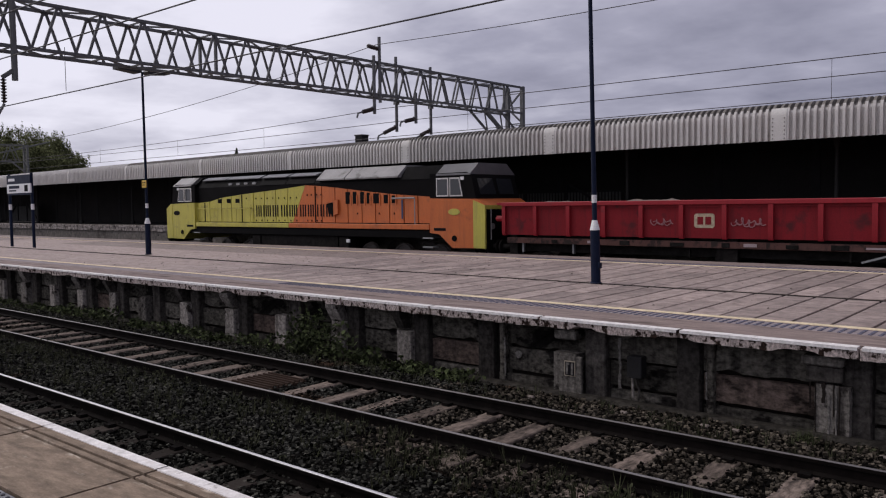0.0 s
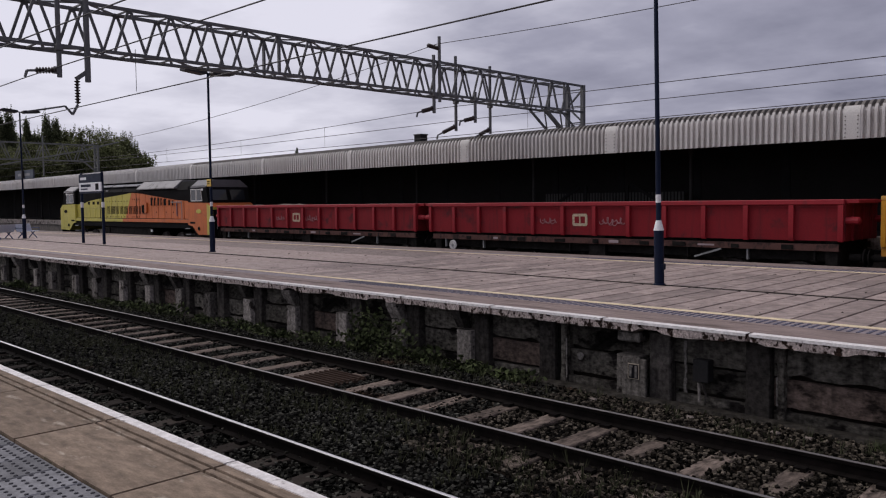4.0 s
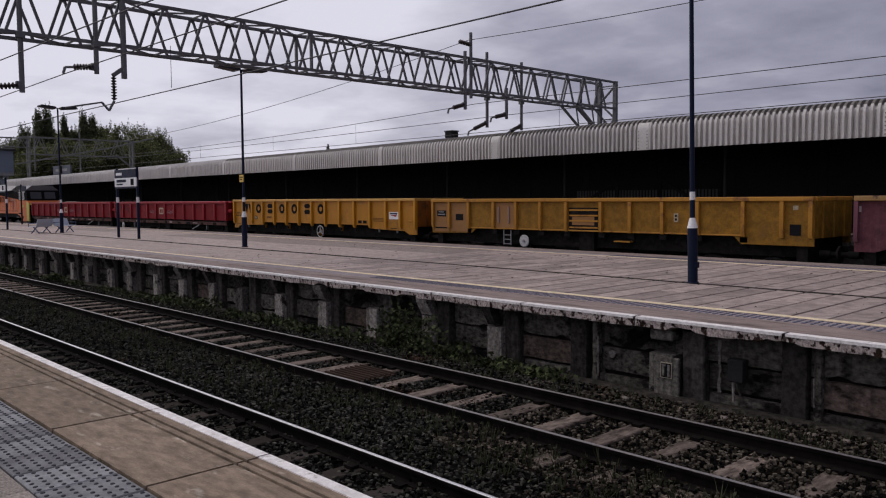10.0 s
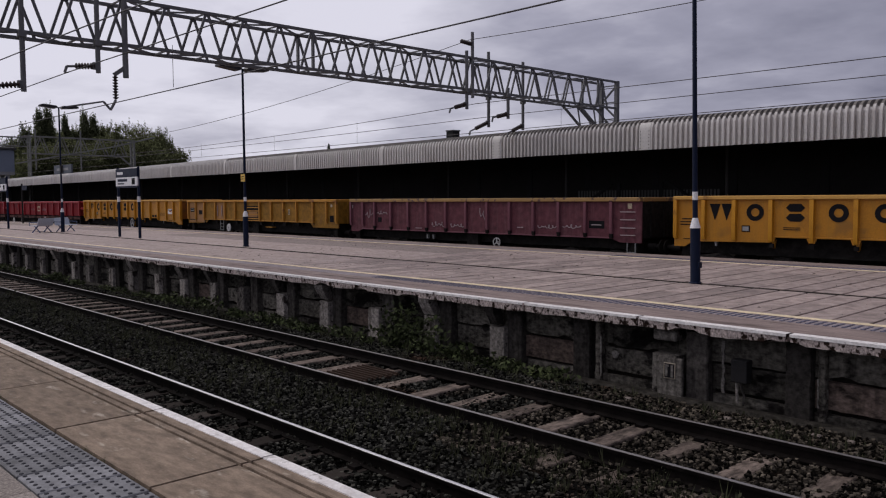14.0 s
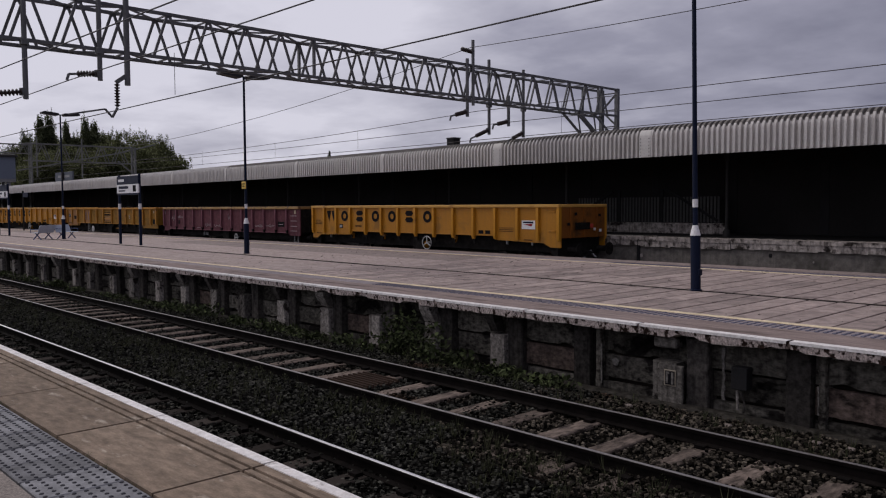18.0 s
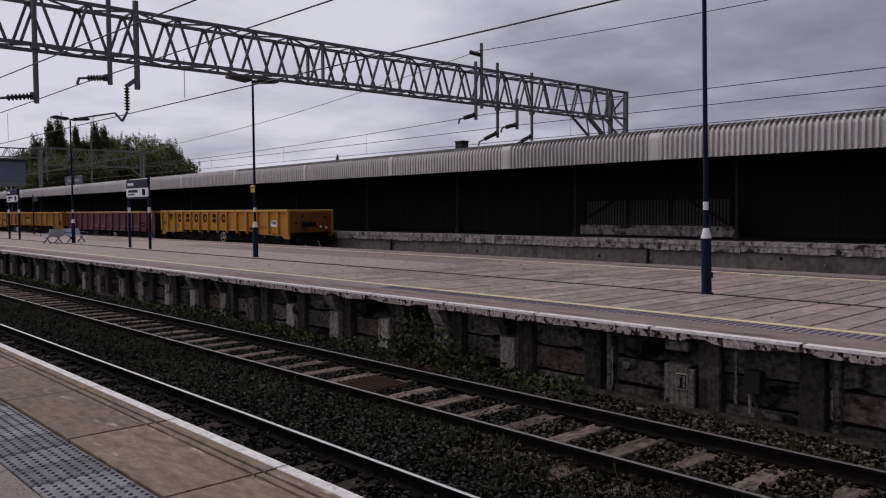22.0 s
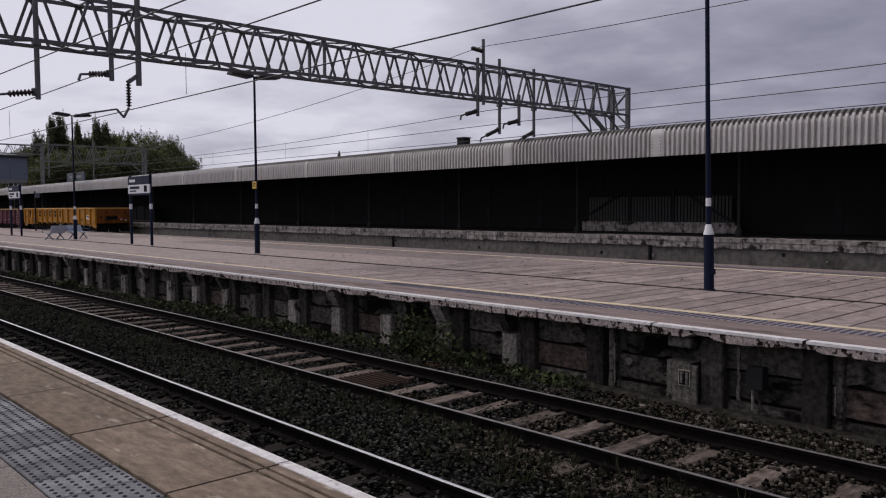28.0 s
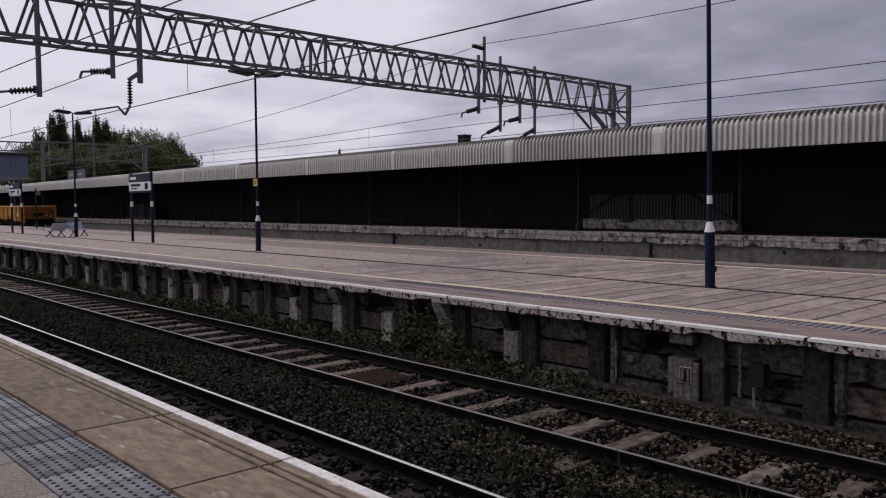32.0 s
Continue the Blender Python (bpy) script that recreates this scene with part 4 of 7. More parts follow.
        put("wall_post", worn[i % 2] if x > -8 else pale[i % 4], p, x, 0, random.uniform(-0.05, 0.0), random.uniform(-0.02, 0.02))
        put("wall_shaft", shaft[i % 2], p, x, random.uniform(0, 0.02), random.uniform(-0.03, 0.0))
        if i % 3 != 2 and x < -8:
            put("wall_bracket", bracket if i % 2 else dim_bracket, p, x, 0, 0)
    # cap block and dark band over the broad streaked post
    part("post_cap", MB().cbox(-2.60, -2.14, 9.86, 10.2, 0.64, 0.75, 0.02), M["panel"], p)
    part("post_band", MB().cbox(-2.56, -2.16, 9.915, 10.2, 0.44, 0.64, 0.02), M["shaft"], p)
    part("post_cap", MB().cbox(-6.02, -5.66, 9.88, 10.2, 0.60, 0.75, 0.02), M["panel"], p)
    part("wall_footing", MB().prism([(9.80, -0.42), (10.15, -0.42), (10.15, -0.20), (9.93, -0.155), (9.84, -0.165), (9.80, -0.22)], "x", -80, 4), M["footing"], p)
    # lime runs and a splash on the planks
    rnd = random.Random(12)
    for x, z0, z1, w in ((-5.09, -0.05, 0.66, 0.035), (-3.80, 0.0, 0.36, 0.014), (-7.0, -0.1, 0.5, 0.016), (-2.3, -0.3, 0.3, 0.02), (-2.22, -0.25, 0.40, 0.012), (-12.0, 0.05, 0.5, 0.02)):
        n = 9
        lf = [(x - w * rnd.uniform(0.2, 1.0), z0 + (z1 - z0) * i / n) for i in range(n + 1)]
        rt = [(x + w * rnd.uniform(0.2, 1.0), z0 + (z1 - z0) * i / n) for i in range(n, -1, -1)]
        yy = 10.02 if x in (-3.80, -7.0) else 9.915 if x > -2.5 else 10.125
        part("lime_run", MB().prism(lf + rt, "y", yy, yy + 0.02), M["lime"], p, "pale lime run down the wall")
    for x, z0, w in ((-2.51, 0.12, 0.012), (-2.45, -0.24, 0.009), (-2.36, 0.20, 0.03), (-2.25, 0.05, 0.010), (-2.19, -0.30, 0.014)):
        n = 7
        lf = [(x - w * rnd.uniform(0.3, 1.0), z0 + (0.43 - z0) * i / n) for i in range(n + 1)]
        rt = [(x + w * rnd.uniform(0.3, 1.0), z0 + (0.43 - z0) * i / n) for i in range(n, -1, -1)]
        part("dirt_run", MB().prism(lf + rt, "y", 9.919, 9.94), M["joint_dark"], p, "black dirt run down the post")
    part("lime_splash", MB().prism([(-6.815 + 0.06 * math.cos(a) * (1 + 0.2 * math.sin(3 * a)), 0.236 + 0.06 * math.sin(a)) for a in [k * math.pi / 7 for k in range(14)]], "y", 10.125, 10.14), M["lime"], p, "round pale splash")


def wall_cabinet():
    t = thing("wall_sign", "small grey concrete panel with a worn pale plate", "sign", (-5.76, 9.915, 0.0))
    part("panel", MB().cbox(-0.195, 0.195, -0.02, 0.03, -0.21, 0.37, 0.012), M["panel"], t)
    plate = part("plate", MB().cbox(-0.085, 0.095, -0.034, -0.0205, 0.075, 0.30, 0.005), M["worn_plate"], t, "worn grey-cream plate")
    part("plate_face", MB().box(-0.070, 0.080, -0.038, -0.0345, 0.09, 0.285), M["mark_black"], plate, "blackened plate face")
    part("printed_bar", MB().box(-0.055, -0.02, -0.043, -0.0385, 0.11, 0.25), M["lime"], t)
    part("printed_bar", MB().box(0.03, 0.065, -0.043, -0.0385, 0.10, 0.27), M["lime"], t)
    part("printed_bar", MB().box(-0.055, 0.0, -0.043, -0.0385, 0.245, 0.275), M["lime"], t)
    j = thing("wall_conduit", "short dark conduit box fixed to the wall", "conduit", (-4.79, 10.02, 0.0))
    part("box", MB().cbox(-0.11, 0.11, -0.06, 0.10, 0.16, 0.46, 0.01), M["dark_steel"], j)
    part("pipe", MB().tube((-0.06, 0.02, 0.16), (-0.05, 0.02, -0.12), 0.02), M["post"], j)
    part("pipe", MB().pipe([(-0.01, 0.02, 0.16), (0.02, 0.0, 0.06), (0.05, 0.0, 0.0), (0.03, 0.02, -0.15)], 0.016), M["shaft"], j)


def dock():
    p = thing("platform_dock", "raised loading platform with stained concrete wall", "platform", kind="structure")
    part("wall", MB().box(-300, 30, DOCK, DOCK + 0.3, -0.4, DOCK_TOP - 0.30), M["dock"], p)
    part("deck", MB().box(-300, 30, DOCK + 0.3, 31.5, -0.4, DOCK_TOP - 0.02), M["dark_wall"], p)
    me = []
    for k in range(3):
        mb = MB()
        rnd = random.Random(k)
        n = 16
        for s in range(n):
            x0, x1 = -1.6 + 3.2 * s / n, -1.6 + 3.2 * (s + 1) / n
            d = 0.335 + rnd.uniform(-0.02, 0.02)
            a, b = x0 + (0.01 if s == 0 else 0), x1 - (0.01 if s == n - 1 else 0)
            mb.box(a, b, DOCK - 0.13 + rnd.uniform(-0.012, 0.012), DOCK + 0.7, DOCK_TOP - 0.13, DOCK_TOP + rnd.uniform(-0.008, 0.004))
            mb.box(a, b, DOCK - 0.095 + rnd.uniform(-0.02, 0.012), DOCK + 0.7, DOCK_TOP - d, DOCK_TOP - 0.135)
        me.append(mb.mesh("edge_stone", M["dock_cope"], fix=False))
    for i in range(30):
        put("edge_stone", me[i % 3], p, 2.0 - 3.2 * i, random.uniform(-0.02, 0.02), random.uniform(-0.015, 0.0))
    part("far_edge", MB().box(-300, 2.0 - 3.2 * 29.5, DOCK - 0.12, DOCK + 0.7, DOCK_TOP - 0.335, DOCK_TOP), M["dock_cope"], p)
    rnd = random.Random(21)
    for i in range(26):
        x = 1.0 - 2.1 * i + rnd.uniform(-0.5, 0.5)
        z = rnd.uniform(0.75, 1.05)
        r = rnd.uniform(0.025, 0.055)
        part("wall_fixing", MB().cbox(x - r, x + r, DOCK - 0.02, DOCK + 0.01, z - r, z + r * 1.4, r * 0.45), M["dock_cope"] if i % 3 else M["dark_steel"], p)
    # dark tubes stand at upright gaps in the wall
    for x in (-15.9, -30.4):
        part("wall_drain", MB().tube((x, DOCK - 0.06, 0.3), (x, DOCK - 0.06, DOCK_TOP - 0.1), 0.06), M["dark_steel"], p, "dark upright tube on the dock wall")


SEAMS = [6.7, -0.3, -7.64, -15.73, -22.9, -30.5, -38.12, -46.18, -53.8, -61.4, -69.0, -76.6, -84.2, -91.8, -99.4, -107.0]


def canopy():
    t = thing("platform_canopy", "long station canopy with grey corrugated fascia and curved eaves", "canopy", kind="structure")
    # corrugated sheets, bent over at the top
    sect = [(0.0, 4.30)] + [(0.0, 4.62)] + [(0.55 * (1 - math.cos(a)), 5.02 + 0.42 * math.sin(a)) for a in [radians(k) for k in (0, 18, 36)]]
    crown = [(0.55 * (1 - math.cos(a)), 5.02 + 0.42 * math.sin(a)) for a in [radians(k) for k in (36, 55, 72, 90)]] + [(1.1, 5.44)]

    def fall(x):
        return -0.0055 * max(0.0, -15.0 - x)

    def drop(x, z):
        """The eaves fall away a little faster than the lower edge."""
        return z + fall(x) * (0.35 + 0.65 * min(1.0, max(0.0, (z - 4.3) / 0.9)))

    def sloped(mb):
        mb.v = [(x, y, drop(x, z)) for x, y, z in mb.v]
        return mb

    def sheet(x0, x1, pr):
        n = int(round((x1 - x0) / 0.19))
        q = (x1 - x0) / n
        # rib depth is cut farther off to imitate haze softening the contrast
        deep = 0.12 if x1 > -31 else 0.085 if x1 > -39 else 0.055
        mb, cols = MB(), []
        for i in range(n):
            for f, o in ((0.0, 0.0), (0.42, 0.0), (0.50, deep), (0.92, deep)):
                cols.append((x0 + (i + f) * q, o))
        cols.append((x1, 0.0))
        m = len(pr)
        for x, o in cols:
            for k, (y, z) in enumerate(pr):
                a = min(1.0, max(0.0, (z - 5.0) / 0.42))
                mb.v.append((x, FASCIA + y + o * (1 - a), drop(x, z - o * a)))
        for i in range(len(cols) - 1):
            for k in range(m - 1):
                mb.f.append((i * m + k, (i + 1) * m + k, (i + 1) * m + k + 1, i * m + k + 1))
        return mb
    for a, b in zip(SEAMS[:-1], SEAMS[1:]):
        part("cladding_sheet", sheet(b + 0.02, a - 0.02, sect), M["clad"], t, fix=False)
        part("eaves_sheet", sheet(b + 0.02, a - 0.02, crown), M["clad_top"] if a > -39 else M["clad"], t, "curved roof edge", fix=False)
    for k, x in enumerate(SEAMS):
        w = 0.23 if k in (2, 3, 4) else 0.10
        out = [(y - 0.015, z) for y, z in sect] + [(y + 0.03, z - 0.01) for y, z in reversed(sect)]
        part("cover_strip", MB().prism([(FASCIA + y, drop(x, z)) for y, z in out], "x", x - w, x + w), M["pale_strip"] if k in (2, 3, 4) else M["clad"], t, "pale cover strip")
    rivet = MB().lathe([(0.022, 0.0), (0.018, -0.012), (0.006, -0.016)], 6, axis="y").mesh("rivet", M["clad_top"])
    for k in (2, 3, 4):
        strip = [c for c in t.children if c.name.startswith("cover_strip")][k]
        for side in (-0.17, 0.17):
            for i in range(6):
                put("rivet", rivet, strip, SEAMS[k] + side, FASCIA - 0.015, drop(SEAMS[k], 4.36 + 0.12 * i))
    for a, b in zip([12.0] + SEAMS, SEAMS + [-300.0]):
        part("backing_strip", sloped(MB().box(b, a, FASCIA + 0.124, FASCIA + 0.136, 4.32, 5.0)), M["clad"], t)
        part("gutter", sloped(MB().prism([(FASCIA + 0.14, 4.33), (FASCIA + 0.19, 4.31), (FASCIA + 0.19, 4.44), (FASCIA + 0.14, 4.44)], "x", b, a)), M["dark_steel"], t)
        part("roof", sloped(MB().box(b, a, FASCIA + 1.05, 31.2, 5.36, 5.42)), M["clad_top"], t)
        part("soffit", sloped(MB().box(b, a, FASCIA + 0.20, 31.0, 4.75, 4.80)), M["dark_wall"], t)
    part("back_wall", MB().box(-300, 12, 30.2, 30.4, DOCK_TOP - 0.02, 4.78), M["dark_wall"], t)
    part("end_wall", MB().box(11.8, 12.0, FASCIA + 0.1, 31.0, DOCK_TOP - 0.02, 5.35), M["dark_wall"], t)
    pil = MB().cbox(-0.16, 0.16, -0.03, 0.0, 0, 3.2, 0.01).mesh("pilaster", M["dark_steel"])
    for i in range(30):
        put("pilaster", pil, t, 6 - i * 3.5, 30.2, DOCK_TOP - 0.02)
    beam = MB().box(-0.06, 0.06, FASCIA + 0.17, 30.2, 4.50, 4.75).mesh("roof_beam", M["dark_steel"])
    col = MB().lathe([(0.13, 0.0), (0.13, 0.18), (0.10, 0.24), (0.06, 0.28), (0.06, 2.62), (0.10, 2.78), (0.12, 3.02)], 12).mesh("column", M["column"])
    for i in range(16):
        put("roof_beam", beam, t, 0.6 - 7 * i)
        put("column", col, t, 0.6 - 7 * i, 26.5, DOCK_TOP - 0.01)
    return t


def palisade(name, x0, x1, y, z0, z1):
    t = thing(name, "grey steel palisade fence panel on a low wall with diagonal braces", "fence", ((x0 + x1) / 2, y, z0))
    h, L = z1 - z0, (x1 - x0) / 2
    part("low_wall", MB().cbox(-L - 0.2, L + 0.25, -0.22, 0.12, DOCK_TOP - z0 - 0.02, 0.0, 0.015), M["dock_cope"], t, "low concrete wall")
    pale = MB().prism([(-0.045, 0.0), (-0.03, 0.015), (0.03, 0.015), (0.045, 0.0), (0.03, -0.01), (-0.03, -0.01)], "z", 0.02, h).mesh("pale", M["palisade"])
    n = int(2 * L / 0.145)
    for i in range(n):
        put("pale", pale, t, -L + 0.1 + (2 * L - 0.2) * i / (n - 1), -0.03)
    for z in (0.08, h - 0.03):
        part("rail", MB().box(-L, L, 0.0, 0.06, z - 0.05, z + 0.05), M["dark_steel"], t)
    for x in (-L * 0.35, L * 0.25):
        part("stanchion", MB().box(x - 0.06, x + 0.06, -0.1, -0.01, 0.0, h + 0.3), M["dark_steel"], t)
    part("brace", MB().bar((-L + 0.1, -0.09, 0.3), (-L + 1.9, -0.09, h + 0.25), 0.09), M["dark_steel"], t)
    part("brace", MB().bar((L - 0.1, -0.09, 0.1), (L - 2.4, -0.09, h + 0.35), 0.09), M["dark_steel"], t)
    return t


ground_sheet()

# ---- overhead line ----
def portal(name, label, x, y0, y1, zb, zt, mat, half, pitch, legs, phase=0.0, splices=()):
    """A box-lattice portal boom across the tracks: paired diagonals meet at the top chord and stand a little apart on the bottom one."""
    t = thing(name, label, "gantry")
    for sx in (-half, half):
        for z in (zb, zt):
            part("chord", MB().bar((x + sx, y0, z), (x + sx, y1, z), 0.085, 0.085), mat, t)
    tops, y = [], phase
    while y - pitch > y0 + 0.4:
        y -= pitch
    while y < y1 - 0.35:
        tops.append(y)
        y += pitch
    foot = 0.36 * pitch
    for sx in (-half, half):
        for a in tops:
            for d in (-foot, foot):
                part("lattice_bar", MB().bar((x + sx, a + d * 0.08, zt - 0.03), (x + sx, min(max(a + d, y0), y1), zb + 0.03), 0.05, 0.066), mat, t)
            part("gusset", MB().prism([(a - 0.10, zt - 0.04), (a + 0.10, zt - 0.04), (a + 0.06, zt - 0.10), (a - 0.06, zt - 0.10)], "x", x + sx - 0.02, x + sx + 0.02), mat, t)
        for a in splices:
            part("splice_post", MB().bar((x + sx, a, zb), (x + sx, a, zt), 0.07, 0.09), mat, t)
    for z in (zb, zt):
        for i, a in enumerate(tops):
            k = 1 if i % 2 else -1
            part("plan_brace", MB().bar((x - half * k, a, z), (x + half * k, min(a + pitch, y1), z), 0.045), mat, t)
            part("plan_strut", MB().bar((x - half, a, z), (x + half, a, z), 0.04), mat, t)
    for y in legs:
        for sx in (-half, half):
            part("leg_post", MB().bar((x + sx, y, -0.2), (x + sx, y, zt + 0.05), 0.17, 0.17), mat, t)
        z, k = 0.2, 0
        while z < zt - 0.6:
            part("leg_brace", MB().bar((x - half if k % 2 else x + half, y, z), (x + half if k % 2 else x - half, y, z + 0.75), 0.07), mat, t)
            part("leg_strut", MB().bar((x - half, y, z + 0.75), (x + half, y, z + 0.75), 0.05), mat, t)
            z, k = z + 0.75, k + 1
    return t


def knee(t, x, half, y, zb, mat, reach=2.9, fall=1.9):
    """Raking struts from the boom down to the leg, latticed inside."""
    for sx in (-half, half):
        part("knee_brace", MB().bar((x + sx, y - reach, zb), (x + sx, y, zb - fall), 0.085), mat, t)
        part("knee_brace", MB().bar((x + sx, y - reach * 0.62, zb), (x + sx, y, zb - fall * 0.6), 0.06), mat, t)
        part("knee_web", MB().bar((x + sx, y - reach * 0.62, zb), (x + sx, y - reach * 0.55, zb - fall * 0.45), 0.05), mat, t)
        part("knee_web", MB().bar((x + sx, y - reach * 0.30, zb - fall * 0.32), (x + sx, y - reach * 0.30, zb - fall * 0.80), 0.05), mat, t)


def ribbed(mb, p, q, r, n=7):
    """A stack of insulator sheds between two points."""
    p, q = Vector(p), Vector(q)
    rings = [(0.0, r * 0.45)]
    for i in range(n):
        c = (i + 0.5) / n
        rings += [(c - 0.3 / n, r * 0.45), (c - 0.2 / n, r), (c + 0.05 / n, r * 0.9), (c + 0.3 / n, r * 0.45)]
    mb.stack(p, q, rings + [(1.0, r * 0.45)])


def drop_tube(x, y, z0, z1, arm_y, arm_z, label="steel drop tube with insulated registration arm"):
    t = thing("drop_tube", label, "overhead fitting", (x, y, z0), group="drop tubes on the gantry")
    part("tube", MB().tube((0, 0, 0), (0, 0, z1 - z0), 0.062, 10), M["galv"], t)
    part("clamp", MB().cbox(-0.09, 0.09, -0.09, 0.09, 6.52 - z0, 6.68 - z0, 0.01), M["galv"], t)
    d = -1 if arm_y < y else 1
    a = Vector((0, d * 0.08, 0.17))
    b = Vector((0, arm_y - y, arm_z - z0))
    mid = a.lerp(b, 0.72)
    mb = MB()
    ribbed(mb, a, mid, 0.085, 7)
    part("insulator", mb, M["insulator"], t, "dark ribbed insulator")
    part("arm", MB().tube(mid, b, 0.03, 8).tube(b, b + Vector((0, d * 0.05, -0.16)), 0.035, 8), M["galv"], t)
    part("bracket", MB().cbox(-0.05, 0.05, min(0, d * 0.14), max(0, d * 0.14), 0.08, 0.26, 0.01), M["galv"], t)
    return t


def wires(label, pts, r=0.011, droppers=None):
    t = thing("overhead_wire", label, "wire")
    part("conductor", MB().pipe(pts, r), M["wire"], t)
    for x, y, z0, z1 in droppers or ():
        part("dropper", MB().tube((x, y, z0), (x, y, z1), 0.006, 5), M["wire"], t)
    return t


def sag(x0, x1, y, za, zb, dip, n=14):
    out = []
    for i in range(n + 1):
        f = i / n
        out.append((x0 + (x1 - x0) * f, y, za + (zb - za) * f - 4 * dip * f * (1 - f)))
    return out


def overhead_line():
    x, half = -21.5, 0.42
    t = portal("gantry", "galvanised steel lattice portal gantry over the tracks", x, -7.0, 31.05, 6.66, 7.84, M["galv"], half, 1.18, [31.05, -7.0], 8.62, (14.54, 29.6))
    knee(t, x, half, 31.05, 6.66, M["galv"])
    fx, fh = x + half + 0.07, x - half - 0.07

    def at(px, y, z0, z1, ay, az):
        # fittings were set out on the boom's centre line; carry them to its faces
        k = px / x
        drop_tube(px, y * k, 2.57 + (z0 - 2.57) * k, 2.57 + (z1 - 2.57) * k, ay * k, 2.57 + (az - 2.57) * k)
    at(fx, 6.27, 5.29, 8.2, 5.35, 5.33)
    at(fx, 8.09, 5.93, 8.2, 7.30, 6.02)
    # hanging insulator with a long registration arm
    t = thing("drop_tube", "drop tube with hanging insulator and long steady arm", "overhead fitting", (fx, 8.61, 5.80), group="drop tubes on the gantry")
    part("tube", MB().tube((0, 0, 0), (0, 0, 2.3), 0.075, 10), M["galv"], t)
    part("bracket", MB().bar((0, 0, 0.28), (0, -0.3, 0.05), 0.10), M["galv"], t)
    mb = MB()
    ribbed(mb, (0, -0.28, 0.02), (0, -0.28, -0.58), 0.075, 8)
    part("insulator", mb, M["insulator"], t, "dark ribbed insulator")
    part("arm", MB().tube((0, -0.28, -0.6), (0, -0.42, -0.86), 0.035).tube((0, -0.42, -0.86), (0, -0.60, -0.66), 0.03).tube((0, -0.60, -0.66), (0, -1.5, -0.86), 0.022), M["galv"], t)
    at(fx, 21.79, 5.99, 8.18, 20.92, 5.95)
    at(fh, 22.99, 5.38, 8.28, 21.97, 5.17)
    at(fx, 24.13, 5.78, 7.0, 23.24, 5.77)
    at(fh, 25.03, 5.38, 8.12, 24.13, 5.22)
    t = thing("feeder_post", "upright tube with a feeder insulator above the gantry", "overhead fitting", (fx, 21.6, 6.35))
    part("tube", MB().tube((0, 0, 0), (0, 0, 2.42), 0.06, 10), M["galv"], t)
    mb = MB()
    ribbed(mb, (0, -0.08, 1.98), (0, -0.62, 2.02), 0.085, 6)
    part("insulator", mb, M["insulator"], t, "dark ribbed insulator")

    def dr(y, zc, zcat, xs):
        return [(px, y, zc, zcat) for px in xs]
    near_y, far_y = 4.6, 7.55
    wires("bare contact wire over the near line", [(-70, near_y, 5.5), (-21.5, near_y, 5.37), (-14.6, near_y, 5.27), (-9.5, near_y, 5.187), (0, near_y, 5.12), (10, near_y, 5.12), (40, near_y, 5.4)])
    wires("bare contact wire over the far line", [(-300, far_y, 4.90), (-21.5, far_y, 4.90), (60, far_y, 4.84)], 0.011)
    wires("sagging catenary wire over the far line", sag(-80, -21.5, 7.3, 6.0, 5.86, 0.15) + sag(-21.5, 45, 7.3, 5.86, 6.0, 0.1)[1:], 0.013, dr(7.42, 4.90, 5.75, (-15.7, -28.5, -36)))
    wires("feeder wire strung above the gantry", sag(-80, -21.0, 21.45, 7.7, 8.47, 1.46, 24) + sag(-21.0, 19, 21.45, 8.47, 9.3, 0.62)[1:] + [(60, 21.45, 10.4)], 0.012)
    wires("catenary wire over the back line", sag(-80, -21.5, 22.3, 6.4, 6.235, 0.55) + sag(-21.5, 40, 22.3, 6.235, 6.3, 0.16)[1:], 0.012, dr(22.3, 5.1, 6.12, (-5.5,)) + dr(22.3, 5.1, 6.18, (-17.4,)) + dr(22.3, 5.1, 6.05, (-29.0,)) + dr(22.3, 5.1, 5.9, (-36, -44)))
    wires("second catenary wire over the back line", sag(-80, -21.5, 23.4, 6.0, 5.84, 0.2) + sag(-21.5, 50, 23.4, 5.84, 5.9, 0.05)[1:], 0.012)
    wires("contact wire over the back line", [(-300, 22.4, 5.14), (50, 22.4, 5.14)], 0.011)
    # farther gantry down the line
    g = portal("gantry", "galvanised lattice gantry farther down the line, coloured with distance haze", -75.0, 21.5, 31.1, 6.72, 8.2, M["galv_far"], 0.35, 1.7, [31.0], 24.6)
    part("raking_strut", MB().bar((-74.6, 21.0, 5.85), (-74.6, 29.6, 7.66), 0.11).bar((-74.6, 29.6, 7.66), (-74.6, 33.0, 8.6), 0.11), M["galv_far"], g)
    part("raking_strut", MB().bar((-75.4, 21.0, 5.85), (-75.4, 29.6, 7.66), 0.11).bar((-75.4, 29.6, 7.66), (-75.4, 33.0, 8.6), 0.11), M["galv_far"], g)
    part("knee_brace", MB().bar((-74.65, 29.4, 6.9), (-74.65, 31.0, 5.6), 0.12), M["galv_far"], g)
    for y in (22.5, 26.3):
        part("hanger", MB().tube((-75, y, 5.3), (-75, y, 8.85), 0.07), M["galv_far"], g)
    b = portal("gantry", "galvanised lattice gantry beside the footbridge, coloured with distance haze", -98.0, -6.0, 28.8, 8.75, 9.75, M["galv_far"], 0.4, 1.35, [28.7, -6.0], 1.0)
